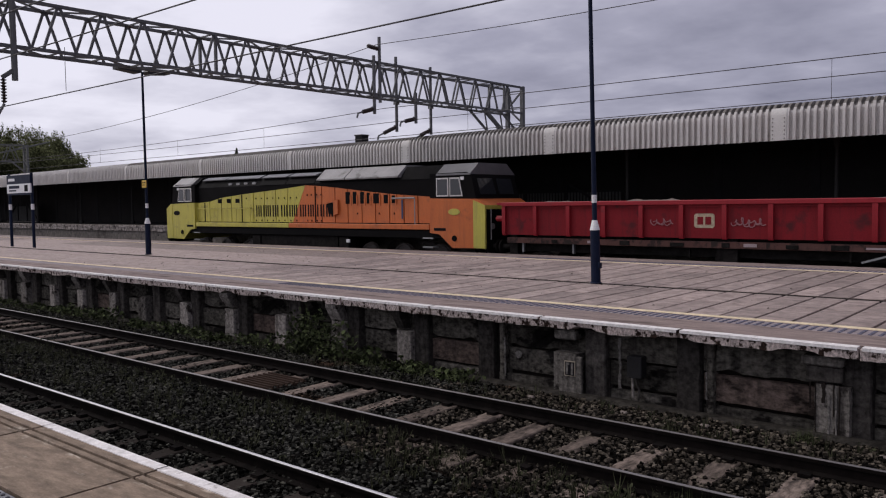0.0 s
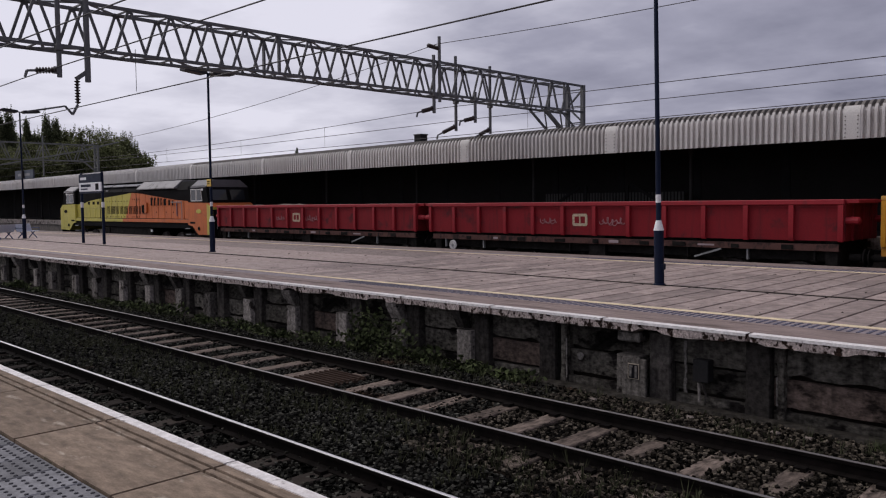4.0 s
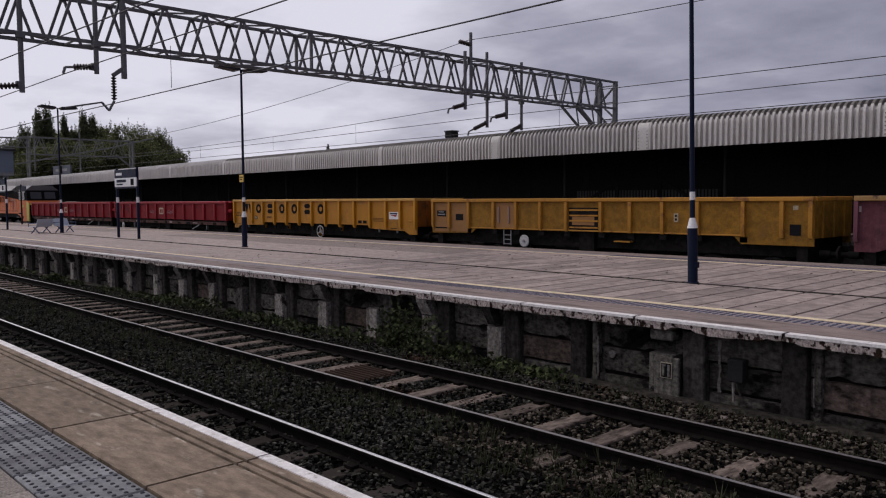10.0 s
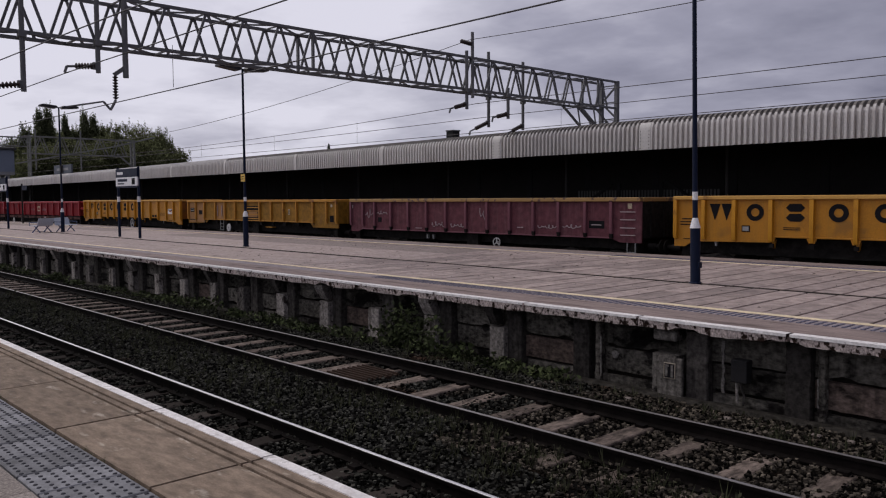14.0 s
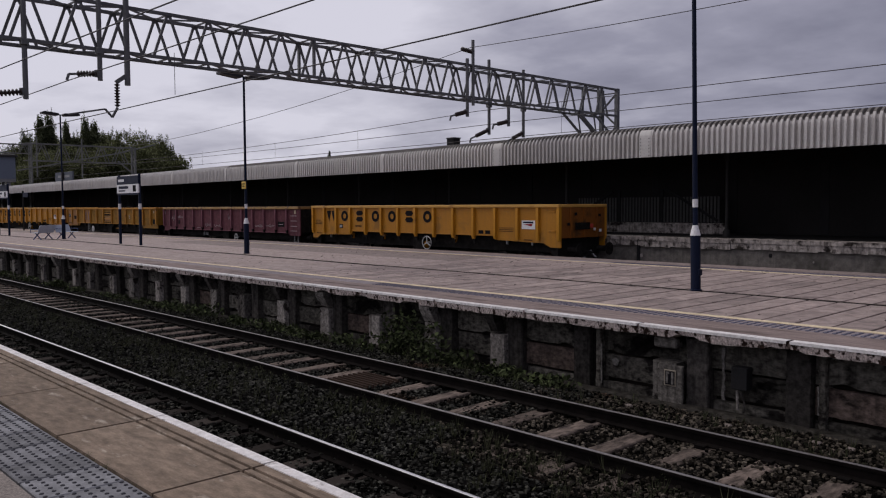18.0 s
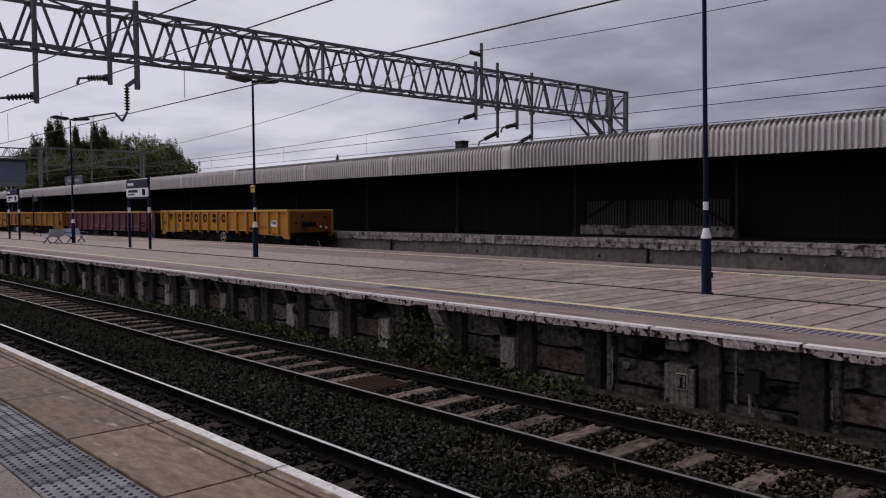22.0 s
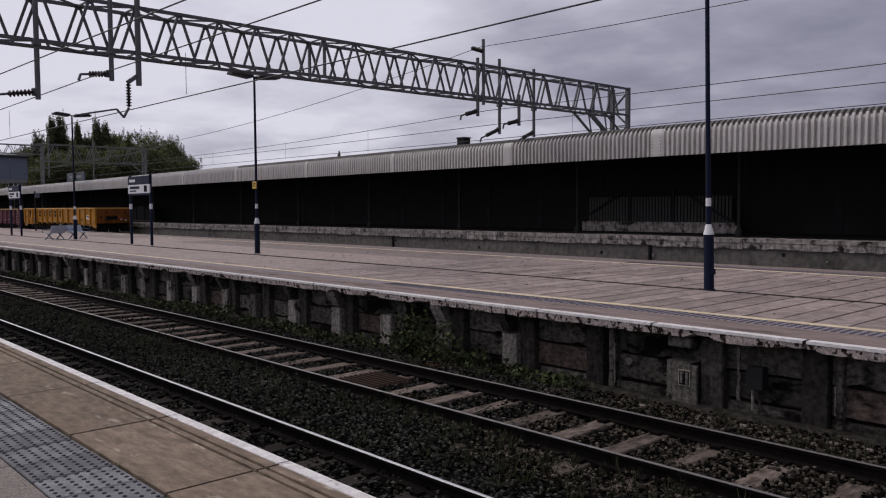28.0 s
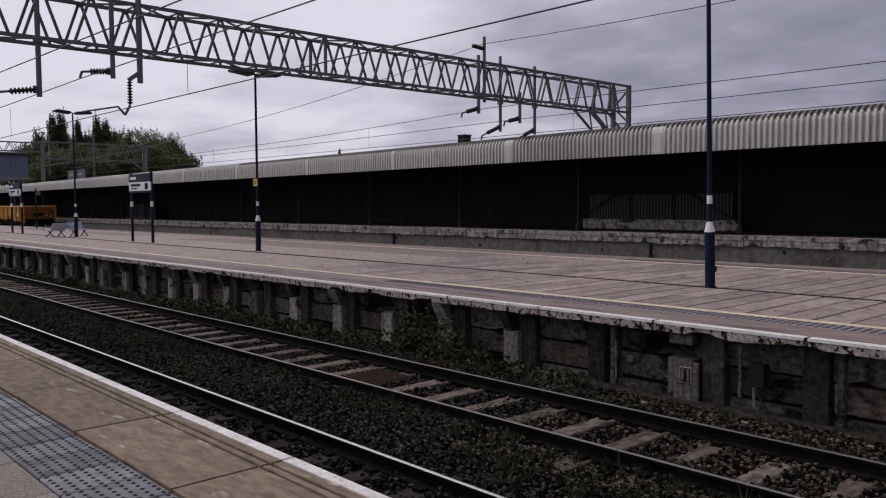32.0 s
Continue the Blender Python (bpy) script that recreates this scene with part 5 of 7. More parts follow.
    part("cage", MB().bar((-98, 27.8, 9.8), (-98, 27.8, 10.7), 0.07).bar((-98, 27.8, 10.7), (-98, 28.75, 11.0), 0.07).bar((-98, 28.75, 11.0), (-98, 28.75, 9.8), 0.07), M["galv_far"], b)



# ---- platform furniture ----
def lamp_post(x, y, plate=False, top=6.4, lean=(0.0, 0.0)):
    t = thing("lamp_post", "navy blue lamp column with white bands and " + ("a yellow plate" if plate else "twin lamp heads"), "lamp post", (x, y, PLAT), group="lamp posts on the island platform")
    t.rotation_euler = (lean[0], lean[1], 0)
    part("base", MB().lathe([(0.12, 0.0), (0.12, 0.02), (0.096, 0.03), (0.096, 1.08)], 16), M["navy"], t, "thick navy blue base section")
    part("collar", MB().lathe([(0.102, 1.08), (0.099, 1.10), (0.056, 1.27), (0.051, 1.28)], 16), M["white_paint"], t, "white conical collar")
    part("base_door", MB().cbox(0.075, 0.115, -0.06, 0.06, 0.30, 0.42, 0.01), M["navy"], t)
    part("column", MB().lathe([(0.050, 1.28), (0.049, 2.2), (0.046, 2.8), (0.040, top)], 14), M["navy"], t)
    part("band", MB().lathe([(0.0525, 1.63), (0.0525, 1.79)], 14), M["white_paint"], t, "white painted band")
    part("crossbar", MB().tube((0, -0.3, top - 0.02), (0, 0.3, top - 0.02), 0.025), M["black"], t)
    for s in (-1, 1):
        part("lamp_head", MB().prism([(s * 0.10, top - 0.01), (s * 0.16, top + 0.06), (s * 0.82, top + 0.12), (s * 0.97, top + 0.07), (s * 0.97, top - 0.01), (s * 0.2, top - 0.09)], "x", -0.19, 0.19), M["black"], t, "flat black lamp head")
    if plate:
        part("yellow_plate", MB().cbox(-0.14, 0.14, -0.085, -0.06, 2.34, 2.60, 0.006), M["sign_yellow"], t, "small yellow notice")
        part("printed_bar", MB().box(-0.10, 0.10, -0.09, -0.0855, 2.50, 2.53), M["mark_black"], t)
        part("printed_bar", MB().box(-0.10, 0.06, -0.09, -0.0855, 2.42, 2.45), M["mark_black"], t)
    return t


def name_board(x, y, length, label):
    t = thing("station_sign", label, "sign", (x, y, PLAT), group="signs on the island platform")
    L = length / 2
    for s in (-L + 0.06, L - 0.06):
        post = part("post", MB().lathe([(0.065, 0.0), (0.065, 1.70), (0.06, 1.72), (0.06, 3.16), (0.03, 3.2)], 12, (s, 0, 0)), M["navy"], t)
        part("band", MB().lathe([(0.068, 1.62), (0.068, 1.86)], 12, (s, 0, 0)), M["white_paint"], post, "white painted band")
    part("header", MB().cbox(-L, L, -0.09, -0.03, 2.74, 3.12, 0.01), M["navy"], t, "navy header panel")
    part("panel", MB().cbox(-L, L, -0.09, -0.03, 2.34, 2.735, 0.01), M["sign_white"], t, "white panel")
    part("lower_rail", MB().box(-L, L, -0.075, -0.045, 2.26, 2.338), M["navy"], t)
    part("header_bar", MB().box(-L * 0.85, -L * 0.30, -0.096, -0.091, 2.86, 2.98), M["sign_white"], t)
    part("printed_bar", MB().box(-L * 0.80, L * 0.10, -0.096, -0.091, 2.54, 2.66), M["navy"], t)
    part("printed_bar", MB().box(-L * 0.80, -L * 0.2, -0.096, -0.091, 2.42, 2.48), M["navy"], t)
    part("number_bar", MB().box(L * 0.52, L * 0.80, -0.096, -0.091, 2.40, 2.68), M["mark_black"], t)
    return t


def bench(x, y, rz, label):
    t = thing("bench", label, "bench", (x, y, PLAT), group="benches on the island platform", rz=rz)
    t.scale = (0.86, 0.86, 0.86)
    for s in (-0.55, 0.55):
        part("leg", MB().bar((s, -0.25, 0), (s, 0.15, 0.42), 0.05).bar((s, 0.28, 0), (s, -0.12, 0.42), 0.05), M["bench_frame"], t, "crossed blue leg")
    part("seat", MB().prism([(-0.28, 0.44), (-0.30, 0.41), (0.20, 0.40), (0.22, 0.44)], "x", -0.78, 0.78), M["bench"], t)
    part("backrest", MB().prism([(0.20, 0.44), (0.24, 0.44), (0.38, 0.88), (0.34, 0.88)], "x", -0.76, 0.76), M["bench"], t)
    for s in (-0.78, 0.78):
        part("armrest", MB().tube((s, -0.28, 0.62), (s, 0.25, 0.64), 0.022).tube((s, -0.25, 0.42), (s, -0.28, 0.62), 0.02), M["bench_frame"], t)
    return t


def furniture():
    lamp_post(-7.85, 14.36, lean=(0.008, -0.0147))
    lamp_post(-25.85, 14.78, plate=True, top=6.36)
    lamp_post(-45.5, 14.9, top=6.7)
    lamp_post(-65.0, 14.9)
    name_board(-36.2, 14.75, 2.4, "navy and white station sign on two banded posts")
    name_board(-55.1, 14.5, 2.3, "navy and white station sign on two banded posts farther along")
    bench(-46.0, 13.98, radians(-52), "pale blue perforated steel bench beside the lamp column")
    bench(-46.4, 15.35, radians(128), "pale blue steel bench backing onto another")
    t = thing("hanging_sign", "small grey hanging information board", "sign", (-45.5, 14.98, PLAT))
    part("board", MB().cbox(-1.35, 1.35, 0.0, 0.08, 3.15, 3.62, 0.01), M["board_grey"], t)
    part("hanger", MB().box(-0.08, 0.08, -0.12, 0.02, 3.2, 3.6), M["black"], t)
    part("printed_bar", MB().box(-0.9, -0.3, -0.006, -0.001, 3.32, 3.45), M["galv_pale"], t)
    part("printed_bar", MB().box(0.1, 0.9, -0.006, -0.001, 3.32, 3.45), M["galv_pale"], t)
    s = thing("post_sign", "slim grey post with a small blue sign", "sign", (-65.9, 18.7, PLAT))
    part("post", MB().tube((0, 0, 0), (0, 0, 3.0), 0.06), M["column"], s)
    part("plate", MB().cbox(0.1, 1.3, -0.04, 0.0, 2.5, 2.85, 0.01), M["navy"], s, "dark blue plate")


# ---- distance ----
def leaves(mb, rng, c, r, n, size):
    """Leaf clumps, as bent quads, in an uneven ellipsoid."""
    def unit(v):
        return v / np.linalg.norm(v, axis=1, keepdims=True)
    d = unit(rng.normal(size=(n, 3)))
    k = rng.uniform(0.35, 1.0, (n, 1)) ** 0.5 * (1 + 0.22 * np.sin(d @ np.array([5.0, 3.1, 4.3]) + c[0] * 3.7 + c[2] * 2.3))[:, None]
    p = np.array(c) + d * k * np.array(r)
    a = unit(rng.normal(size=(n, 3)))
    b = unit(np.cross(a, rng.normal(size=(n, 3))))
    s = size * rng.uniform(0.5, 1.3, (n, 1))
    m = p + np.cross(a, b) * s * 0.25
    q = np.stack([p - a * s, m + b * s * 0.55, p + a * s, m - b * s * 0.55], 1).reshape(-1, 3)
    o = len(mb.v)
    mb.v += q.tolist()
    mb.f += (np.arange(4 * n).reshape(-1, 4) + o).tolist()


def conifer(x, y, h):
    """A narrow cone of drooping sprays, dense to the tip."""
    t = thing("tree", "dark pointed conifer behind the canopy", "tree", (x, y, -0.3))
    rng = np.random.default_rng(77)
    part("trunk", MB().tube((0, 0, 0), (0, 0, h - 0.3), 0.16, 9, 0.03), M["bark"], t)
    crown = MB()
    for z in spread(1.5, h - 0.15, 0.16):
        r = 0.05 + 0.30 * (h - z) * (0.8 + 0.4 * rng.random())
        leaves(crown, rng, (rng.normal(0, 0.03), rng.normal(0, 0.03), z), (min(r, 1.6), min(r, 1.6), 0.16), 60 + int(60 * min(r, 1.6)), 0.09)
    part("crown", crown, M["conifer"], t, fix=False)


def tree(x, y, h, spread_r, kind, seed, label):
    t = thing("tree", label, "tree", (x, y, -0.3))
    rng = np.random.default_rng(seed)
    trunk = MB().tube((0, 0, 0), (0, 0, h * 0.45), 0.0175 * h, 9, 0.01 * h).tube((0, 0, h * 0.45), (0.2, 0.1, h * 0.9), 0.01 * h, 8, 0.03)
    part("trunk", trunk, M["bark"], t)
    limbs, crown = MB(), MB()
    n = 26 if kind == "poplar" else 22
    for i in range(n):
        f = (i + 0.5) / n
        a = i * 2.4 + rng.uniform(-0.5, 0.5)
        if kind == "poplar":
            # upswept feathery sprays, narrow at the tip
            out = 1.3 * spread_r * (1.0 - 0.92 * f ** 1.2) * rng.uniform(0.35, 1.0)
            z = h * (0.10 + 0.80 * f)
            tip = (math.cos(a) * out, math.sin(a) * out, z + h * 0.07)
            k = 1.0 - 0.62 * f
            size, leaf, count = (spread_r * 0.46 * k, spread_r * 0.46 * k, h * 0.10), 0.14, int(640 * (0.35 + 0.65 * k))
        else:
            z = h * (0.10 + 0.72 * f)
            out = spread_r * math.sin(math.pi * (0.22 + 0.62 * f)) * rng.uniform(0.35, 1.0)
            tip = (math.cos(a) * out, math.sin(a) * out, z + h * rng.uniform(0.05, 0.15))
            size, leaf, count = (spread_r * 0.42, spread_r * 0.42, h * 0.115), 0.16, 760
        limbs.tube((0, 0, z * 0.75), tip, 0.09, 6, 0.03)
        leaves(crown, rng, tip, size, count, leaf)
        # loose upright sprays standing out of the outline
        for _ in range(11):
            q = rng.normal(0, 0.55, 3)
            tip2 = (tip[0] * 1.1 + q[0] * size[0], tip[1] * 1.1 + q[1] * size[1], tip[2] + size[2] * (0.75 + 0.6 * q[2]))
            leaves(crown, rng, tip2, (0.20 + 0.15 * rng.random(), 0.20, h * 0.05 * (0.6 + 0.8 * rng.random())), 34, 0.12)
    leaves(crown, rng, (0.2, 0.1, h * 0.93), (spread_r * 0.14, spread_r * 0.14, h * 0.09), 200, 0.16)
    part("limbs", limbs, M["bark"], t)
    part("crown", crown, M["leaf_dark"] if kind == "poplar" else M["leaf"], t, fix=False)


def distance():
    b = thing("footbridge", "blue-grey panelled footbridge across the line", "footbridge", (-112, 0, 0))
    part("deck", MB().box(-1.6, 1.6, -8, 30.55, 5.9, 6.3), M["galv_pale"], b)
    for i in range(19):
        y = -8 + 2.03 * i
        part("side_panel", MB().cbox(1.5, 1.62, y + 0.02, y + 2.01, 6.3, 9.05, 0.02), M["bridge"], b)
    part("roof", MB().prism([(-1.9, 9.06), (1.9, 9.06), (1.7, 9.3), (0, 9.5), (-1.7, 9.3)], "y", -8, 30.8), M["dark_steel"], b)
    for x in (-1.2, 1.2):
        part("leg", MB().box(x - 0.2, x + 0.2, 29.6, 30.0, -0.3, 5.9), M["galv_pale"], b)
    rnd = random.Random(5)
    spec = [(-150, 45.6, 17.6, 2.7), (-150, 47.1, 17.9, 2.7), (-151, 50.3, 17.0, 1.9), (-150, 53.3, 17.7, 3.0), (-151, 55.2, 17.4, 2.8), (-153, 44.2, 14.9, 3.0), (-152, 48.6, 14.5, 2.8), (-151, 51.6, 14.5, 2.4)]
    for i, (x, y, h, r) in enumerate(spec):
        tree(x, y, h, r, "poplar", i, "tall dark green poplar behind the station")
    spec = [(-138, 41.5, 11.5, 4.2), (-140, 46.5, 13.0, 4.0), (-148, 58.0, 15.8, 3.8), (-150, 63.2, 16.2, 3.6), (-149, 66.4, 16.0, 3.2), (-150, 69.0, 14.0, 2.6), (-138, 52, 13.4, 4.2), (-136, 57.0, 13.0, 4.4), (-142, 61.5, 13.5, 3.8),
            (-140, 65.5, 11.2, 3.4), (-134, 47, 10.5, 4.0), (-150, 71.2, 10.4, 1.8), (-154, 47.5, 15.5, 4.0), (-155, 52.0, 15.5, 4.0), (-152, 57.0, 16.8, 3.6), (-157, 43, 13.5, 4.0)]
    for i, (x, y, h, r) in enumerate(spec):
        tree(x, y, h, r, "broad", 30 + i, "broad-leaved tree with a ragged green crown")
    conifer(-109.4, 78, 12.15)
    v = thing("roof_vent", "small dark ventilator box on the canopy roof", "ventilator", (-27.2, 26.6, 5.35))
    part("body", MB().cbox(-0.24, 0.24, -0.22, 0.22, 0.0, 0.42, 0.02), M["dark_steel"], v)
    part("cap", MB().cbox(-0.27, 0.27, -0.25, 0.25, 0.42, 0.48, 0.02), M["black"], v)


railway_track("track_near", TRACKS["near"], "near railway line with one shiny rail on dark ballast", 1.2, 0.76, M["rail_top"], M["sleeper_dark"], 70)
railway_track("track_far", TRACKS["far"], "railway line with weathered timber sleepers", 2.53, 0.77, M["rail_dull"], M["sleeper"], 84)
railway_track("track_back", TRACKS["back"], "railway line behind the island platform", 1.0, 0.76, M["rail_dull"], M["sleeper_dark"], 40)
near_platform()
far_platform()
wall_cabinet()
dock()
canopy()
palisade("palisade_fence", -21.7, -14.9, 29.0, 1.88, 2.92)
palisade("palisade_fence", -74.0, -68.0, 29.0, 1.5, 2.75)
overhead_line()
furniture()
distance()
# the sleepers of the far line show bare in the middle where the stone is highest
BARE = [(2.53 - 0.77 * i, TRACKS["far"] + (0.12, 0.26, 0.02)[i % 3], 0.10, (0.30, 0.22, 0.34)[i % 3]) for i in range(12)]
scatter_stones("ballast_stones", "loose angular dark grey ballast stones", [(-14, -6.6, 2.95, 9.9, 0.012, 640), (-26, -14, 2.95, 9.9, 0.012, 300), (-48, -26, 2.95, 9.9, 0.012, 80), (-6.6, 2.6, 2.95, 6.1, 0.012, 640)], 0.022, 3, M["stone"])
# the brighter, browner copy lies on the nearest stretch
scatter_stones("newer_ballast_stones", "loose angular brown-grey ballast stones", [(-6.6, 2.6, 6.1, 9.9, 0.012, 640), (-7.6, -6.6, 6.6, 9.9, 0.016, 200)], 0.0215, 4, M["stone_lit"], BARE)

# ---- the train: each vehicle stands on the back line, its own x = 0 at its left end ----
WHEELS = []


def bogie(t, x, base, axles, r=0.46, half=0.98):
    b = part("bogie", MB().cbox(x - base / 2 - 0.55, x + base / 2 + 0.55, -0.45, 0.45, 0.50, 0.68, 0.03), M["underframe"], t, "grimy bogie")
    for s in (-half, half):
        poly = [(x - base / 2 - 0.45, 0.62), (x - base / 2 - 0.2, 0.74), (x - 0.5, 0.60), (x + 0.5, 0.60), (x + base / 2 + 0.2, 0.74), (x + base / 2 + 0.45, 0.62),
                (x + base / 2 + 0.3, 0.40), (x + base / 2 - 0.3, 0.40), (x + 0.45, 0.32), (x - 0.45, 0.32), (x - base / 2 + 0.3, 0.40), (x - base / 2 - 0.3, 0.40)]
        part("side_frame", MB().prism(poly, "y", s - 0.05, s + 0.05), M["underframe"], b)
        for k in range(axles):
            ax = x - base / 2 + base * k / (axles - 1)
            mb = MB().cbox(ax - 0.14, ax + 0.14, s - 0.12 if s < 0 else s + 0.02, s - 0.02 if s < 0 else s + 0.12, 0.36, 0.58, 0.02)
            mb.tube((ax - 0.22, s * 1.08, 0.55), (ax - 0.22, s * 1.08, 0.76), 0.07).tube((ax + 0.22, s * 1.08, 0.55), (ax + 0.22, s * 1.08, 0.76), 0.07)
            part("axle_box", mb, M["underframe"], b)
    for k in range(axles):
        ax = x - base / 2 + base * k / (axles - 1)
        mb = MB().tube((0, -0.75, 0), (0, 0.75, 0), 0.08, 8)
        for s in (-0.7525, 0.7525):
            d = 1 if s > 0 else -1
            mb.lathe([(0.10, s - d * 0.07), (r + 0.028, s - d * 0.065), (r + 0.02, s - d * 0.035), (r, s - d * 0.03), (r - 0.01, s + d * 0.06), (r - 0.07, s + d * 0.06), (r - 0.09, s + d * 0.02), (0.14, s + d * 0.02), (0.12, s + d * 0.08)], 18, axis="y")
        w = part("wheelset", mb, M["wheel"], t, "steel wheelset")
        w.location = (ax, 0, r)
        WHEELS.append((w, ax, r))
    return b


def buffers(t, x, d, mat=None):
    for y in (-0.865, 0.865):
        ob = part("buffer", MB().lathe([(0.10, 0.0), (0.10, 0.28), (0.07, 0.29), (0.07, 0.46), (0.23, 0.47), (0.23, 0.50)], 12, (0, 0, 0), "x"), M["underframe"], t)
        ob.location = (x, y, 1.06)
        ob.rotation_euler = (0, 0, 0 if d > 0 else math.pi)
    part("coupling", MB().bar((x, 0, 1.0), (x + d * 0.42, 0, 0.95), 0.07), M["underframe"], t)


def spoked(t, x, z, r, mat):
    mb = MB()
    n = 20
    for i in range(n):
        a, b = 2 * math.pi * i / n, 2 * math.pi * (i + 1) / n
        mb.tube((x + r * math.cos(a), -1.36, z + r * math.sin(a)), (x + r * math.cos(b), -1.36, z + r * math.sin(b)), 0.018, 6)
    for k in range(3):
        a = math.pi / 2 + k * 2 * math.pi / 3
        mb.bar((x, -1.36, z), (x + r * math.cos(a), -1.36, z + r * math.sin(a)), 0.035)
    mb.tube((x, -1.38, z), (x, -1.2, z), 0.04)
    part("handbrake_wheel", mb, mat, t, "pale three-spoke handbrake wheel")


def disc(t, x, z, r):
    part("handbrake_disc", MB().lathe([(r - 0.02, -1.36), (r, -1.34), (r, -1.32), (0.05, -1.31)], 20, (x, 0, z), "y"), M["disc_grey"], t, "round white handbrake disc")
    part("disc_hub", MB().lathe([(0.05, -1.385), (0.06, -1.36), (0.06, -1.345)], 10, (x, 0, z), "y"), M["galv_pale"], t)


def label_panel(t, x0, x1, z0, z1, mat, y=-1.305):
    return part("label_panel", MB().box(x0, x1, y - 0.008, y, z0, z1), mat, t)


def bars(t, rows, mat, y=-1.306, name="printed_bar"):
    for x0, x1, z0, z1 in rows:
        part(name, MB().box(x0, x1, y - 0.008, y, z0, z1), mat, t)


def scrawl(t, x, z, w, h, seed, mat, y=-1.312):
    """A loose meaningless loop of sprayed line."""
    rnd = random.Random(seed)
    loops = max(2, int(w / 0.16))
    pts = []
    for i in range(loops * 9 + 1):
        a, f = i * 2 * math.pi / 9 + seed, i / (loops * 9)
        r = 0.5 + 0.35 * math.sin(f * 9.0 + seed)
        pts.append((x + w * f + 0.07 * r * math.cos(a), y, z + h * (0.5 + 0.45 * r * math.sin(a) + rnd.uniform(-0.04, 0.04))))
    mb = MB().pipe(pts, 0.016, 5)
    part("scrawl", mb, mat, t, "pale sprayed scrawl")


def wagon_shell(t, L, posts, zt, zb, side_poly, m_side, m_frame, m_end, post_w=0.075, rail_h=0.10, m_rail=None, foot=0.0, feet=None):
    """Open box: two sides with posts and a top rail, two ends and a floor."""
    for s in (-1, 1):
        part("side_panel", MB().prism(side_poly, "y", s * 1.30, s * 1.25), m_side, t)
        part("top_rail", MB().cbox(0, L, min(s * 1.41, s * 1.22), max(s * 1.41, s * 1.22), zt - rail_h, zt, 0.015), m_rail or m_frame, t, "box-section top rail")
        for x in posts:
            low = zb - (foot if feet is None or x in feet else 0)
            part("side_post", MB().prism([(s * 1.305, zt - rail_h - 0.005), (s * 1.40, zt - rail_h - 0.005), (s * 1.40, low + 0.10), (s * 1.36, low), (s * 1.305, low)], "x", x - post_w / 2, x + post_w / 2), m_frame, t)
    for x0, x1 in ((0.0, 0.06), (L - 0.06, L)):
        e = part("end_panel", MB().box(x0, x1, -1.248, 1.248, zb, zt - rail_h), m_end, t)
        part("end_rail", MB().cbox(x0 - 0.03, x1 + 0.03, -1.215, 1.215, zt - rail_h, zt - 0.004, 0.012), m_rail or m_frame, t)
        for y in (-0.75, 0.0, 0.75):
            xo = x0 - 0.05 if x0 < 1 else x1
            part("end_post", MB().box(xo, xo + 0.05, y - 0.05, y + 0.05, zb, zt - rail_h), m_end, t)
    part("floor", MB().box(0.06, L - 0.06, -1.25, 1.25, zb, zb + 0.05), M["underframe"], t)
    part("solebar", MB().box(0.3, L - 0.3, -1.02, -0.9, 0.95, zb - 0.004), M["underframe"], t)
    part("solebar", MB().box(0.3, L - 0.3, 0.9, 1.02, 0.95, zb - 0.004), M["underframe"], t)
    for a, b, z in ((0.2, 0.5, 0.85), (L - 0.5, L - 0.2, 0.85), (L / 2 - 0.3, L / 2 + 0.3, 0.8)):
        part("cross_member", MB().box(a, b, -1.2, 1.2, z, zb - 0.004), M["underframe"], t)


def load_heap(t, L, z, seed, height):
    mb = MB()
    nx, ny = 90, 12
    for j in range(ny + 1):
        for i in range(nx + 1):
            x, y = 0.12 + (L - 0.24) * i / nx, -1.2 + 2.4 * j / ny
            k = (1 - (abs(y) / 1.25) ** 2.2) * min(1, i / 6, (nx - i) / 6)
            bumpy = 0.5 + 0.6 * noise.noise((x * 0.45, seed, 0.3)) + 0.25 * noise.noise((x * 2.1, y * 2.1, seed)) + 0.12 * noise.noise((x * 7, y * 7, seed))
            mb.v.append((x, y, z + height * k * bumpy))
    for j in range(ny):
        for i in range(nx):
            a = j * (nx + 1) + i
            mb.f.append((a, a + 1, a + nx + 2, a + nx + 1))
    part("stone_load", mb, M["load"], t, "heaped pale stone load", fix=False)


def letter_block(mb, x, z, w, h, kind):
    """Plain dark shapes in the rhythm of the mark: rings, blocks and wedges."""
    y0, y1 = -1.314, -1.305
    if kind == "ring":
        n = 18
        for i in range(n):
            a, b = 2 * math.pi * i / n, 2 * math.pi * (i + 1) / n
            q = []
            for r, ang in ((1.0, a), (1.0, b), (0.48, b), (0.48, a)):
                q.append((x + w / 2 + w / 2 * r * math.cos(ang), z + h / 2 + h / 2 * r * math.sin(ang)))
            mb.prism(q, "y", y0, y1)
    elif kind == "wedge":
        for k in (0.0, 0.5):
            mb.prism([(x + w * k, z + h), (x + w * (k + 0.46), z + h), (x + w * (k + 0.23), z)], "y", y0, y1)
    else:
        # two stacked rounded bars
        c = w * 0.20
        for a, b in ((z, z + h * 0.44), (z + h * 0.56, z + h)):
            mb.prism([(x + c, a), (x + w - c, a), (x + w, a + c), (x + w, b - c), (x + w - c, b), (x + c, b), (x, b - c), (x, a + c)], "y", y0, y1)


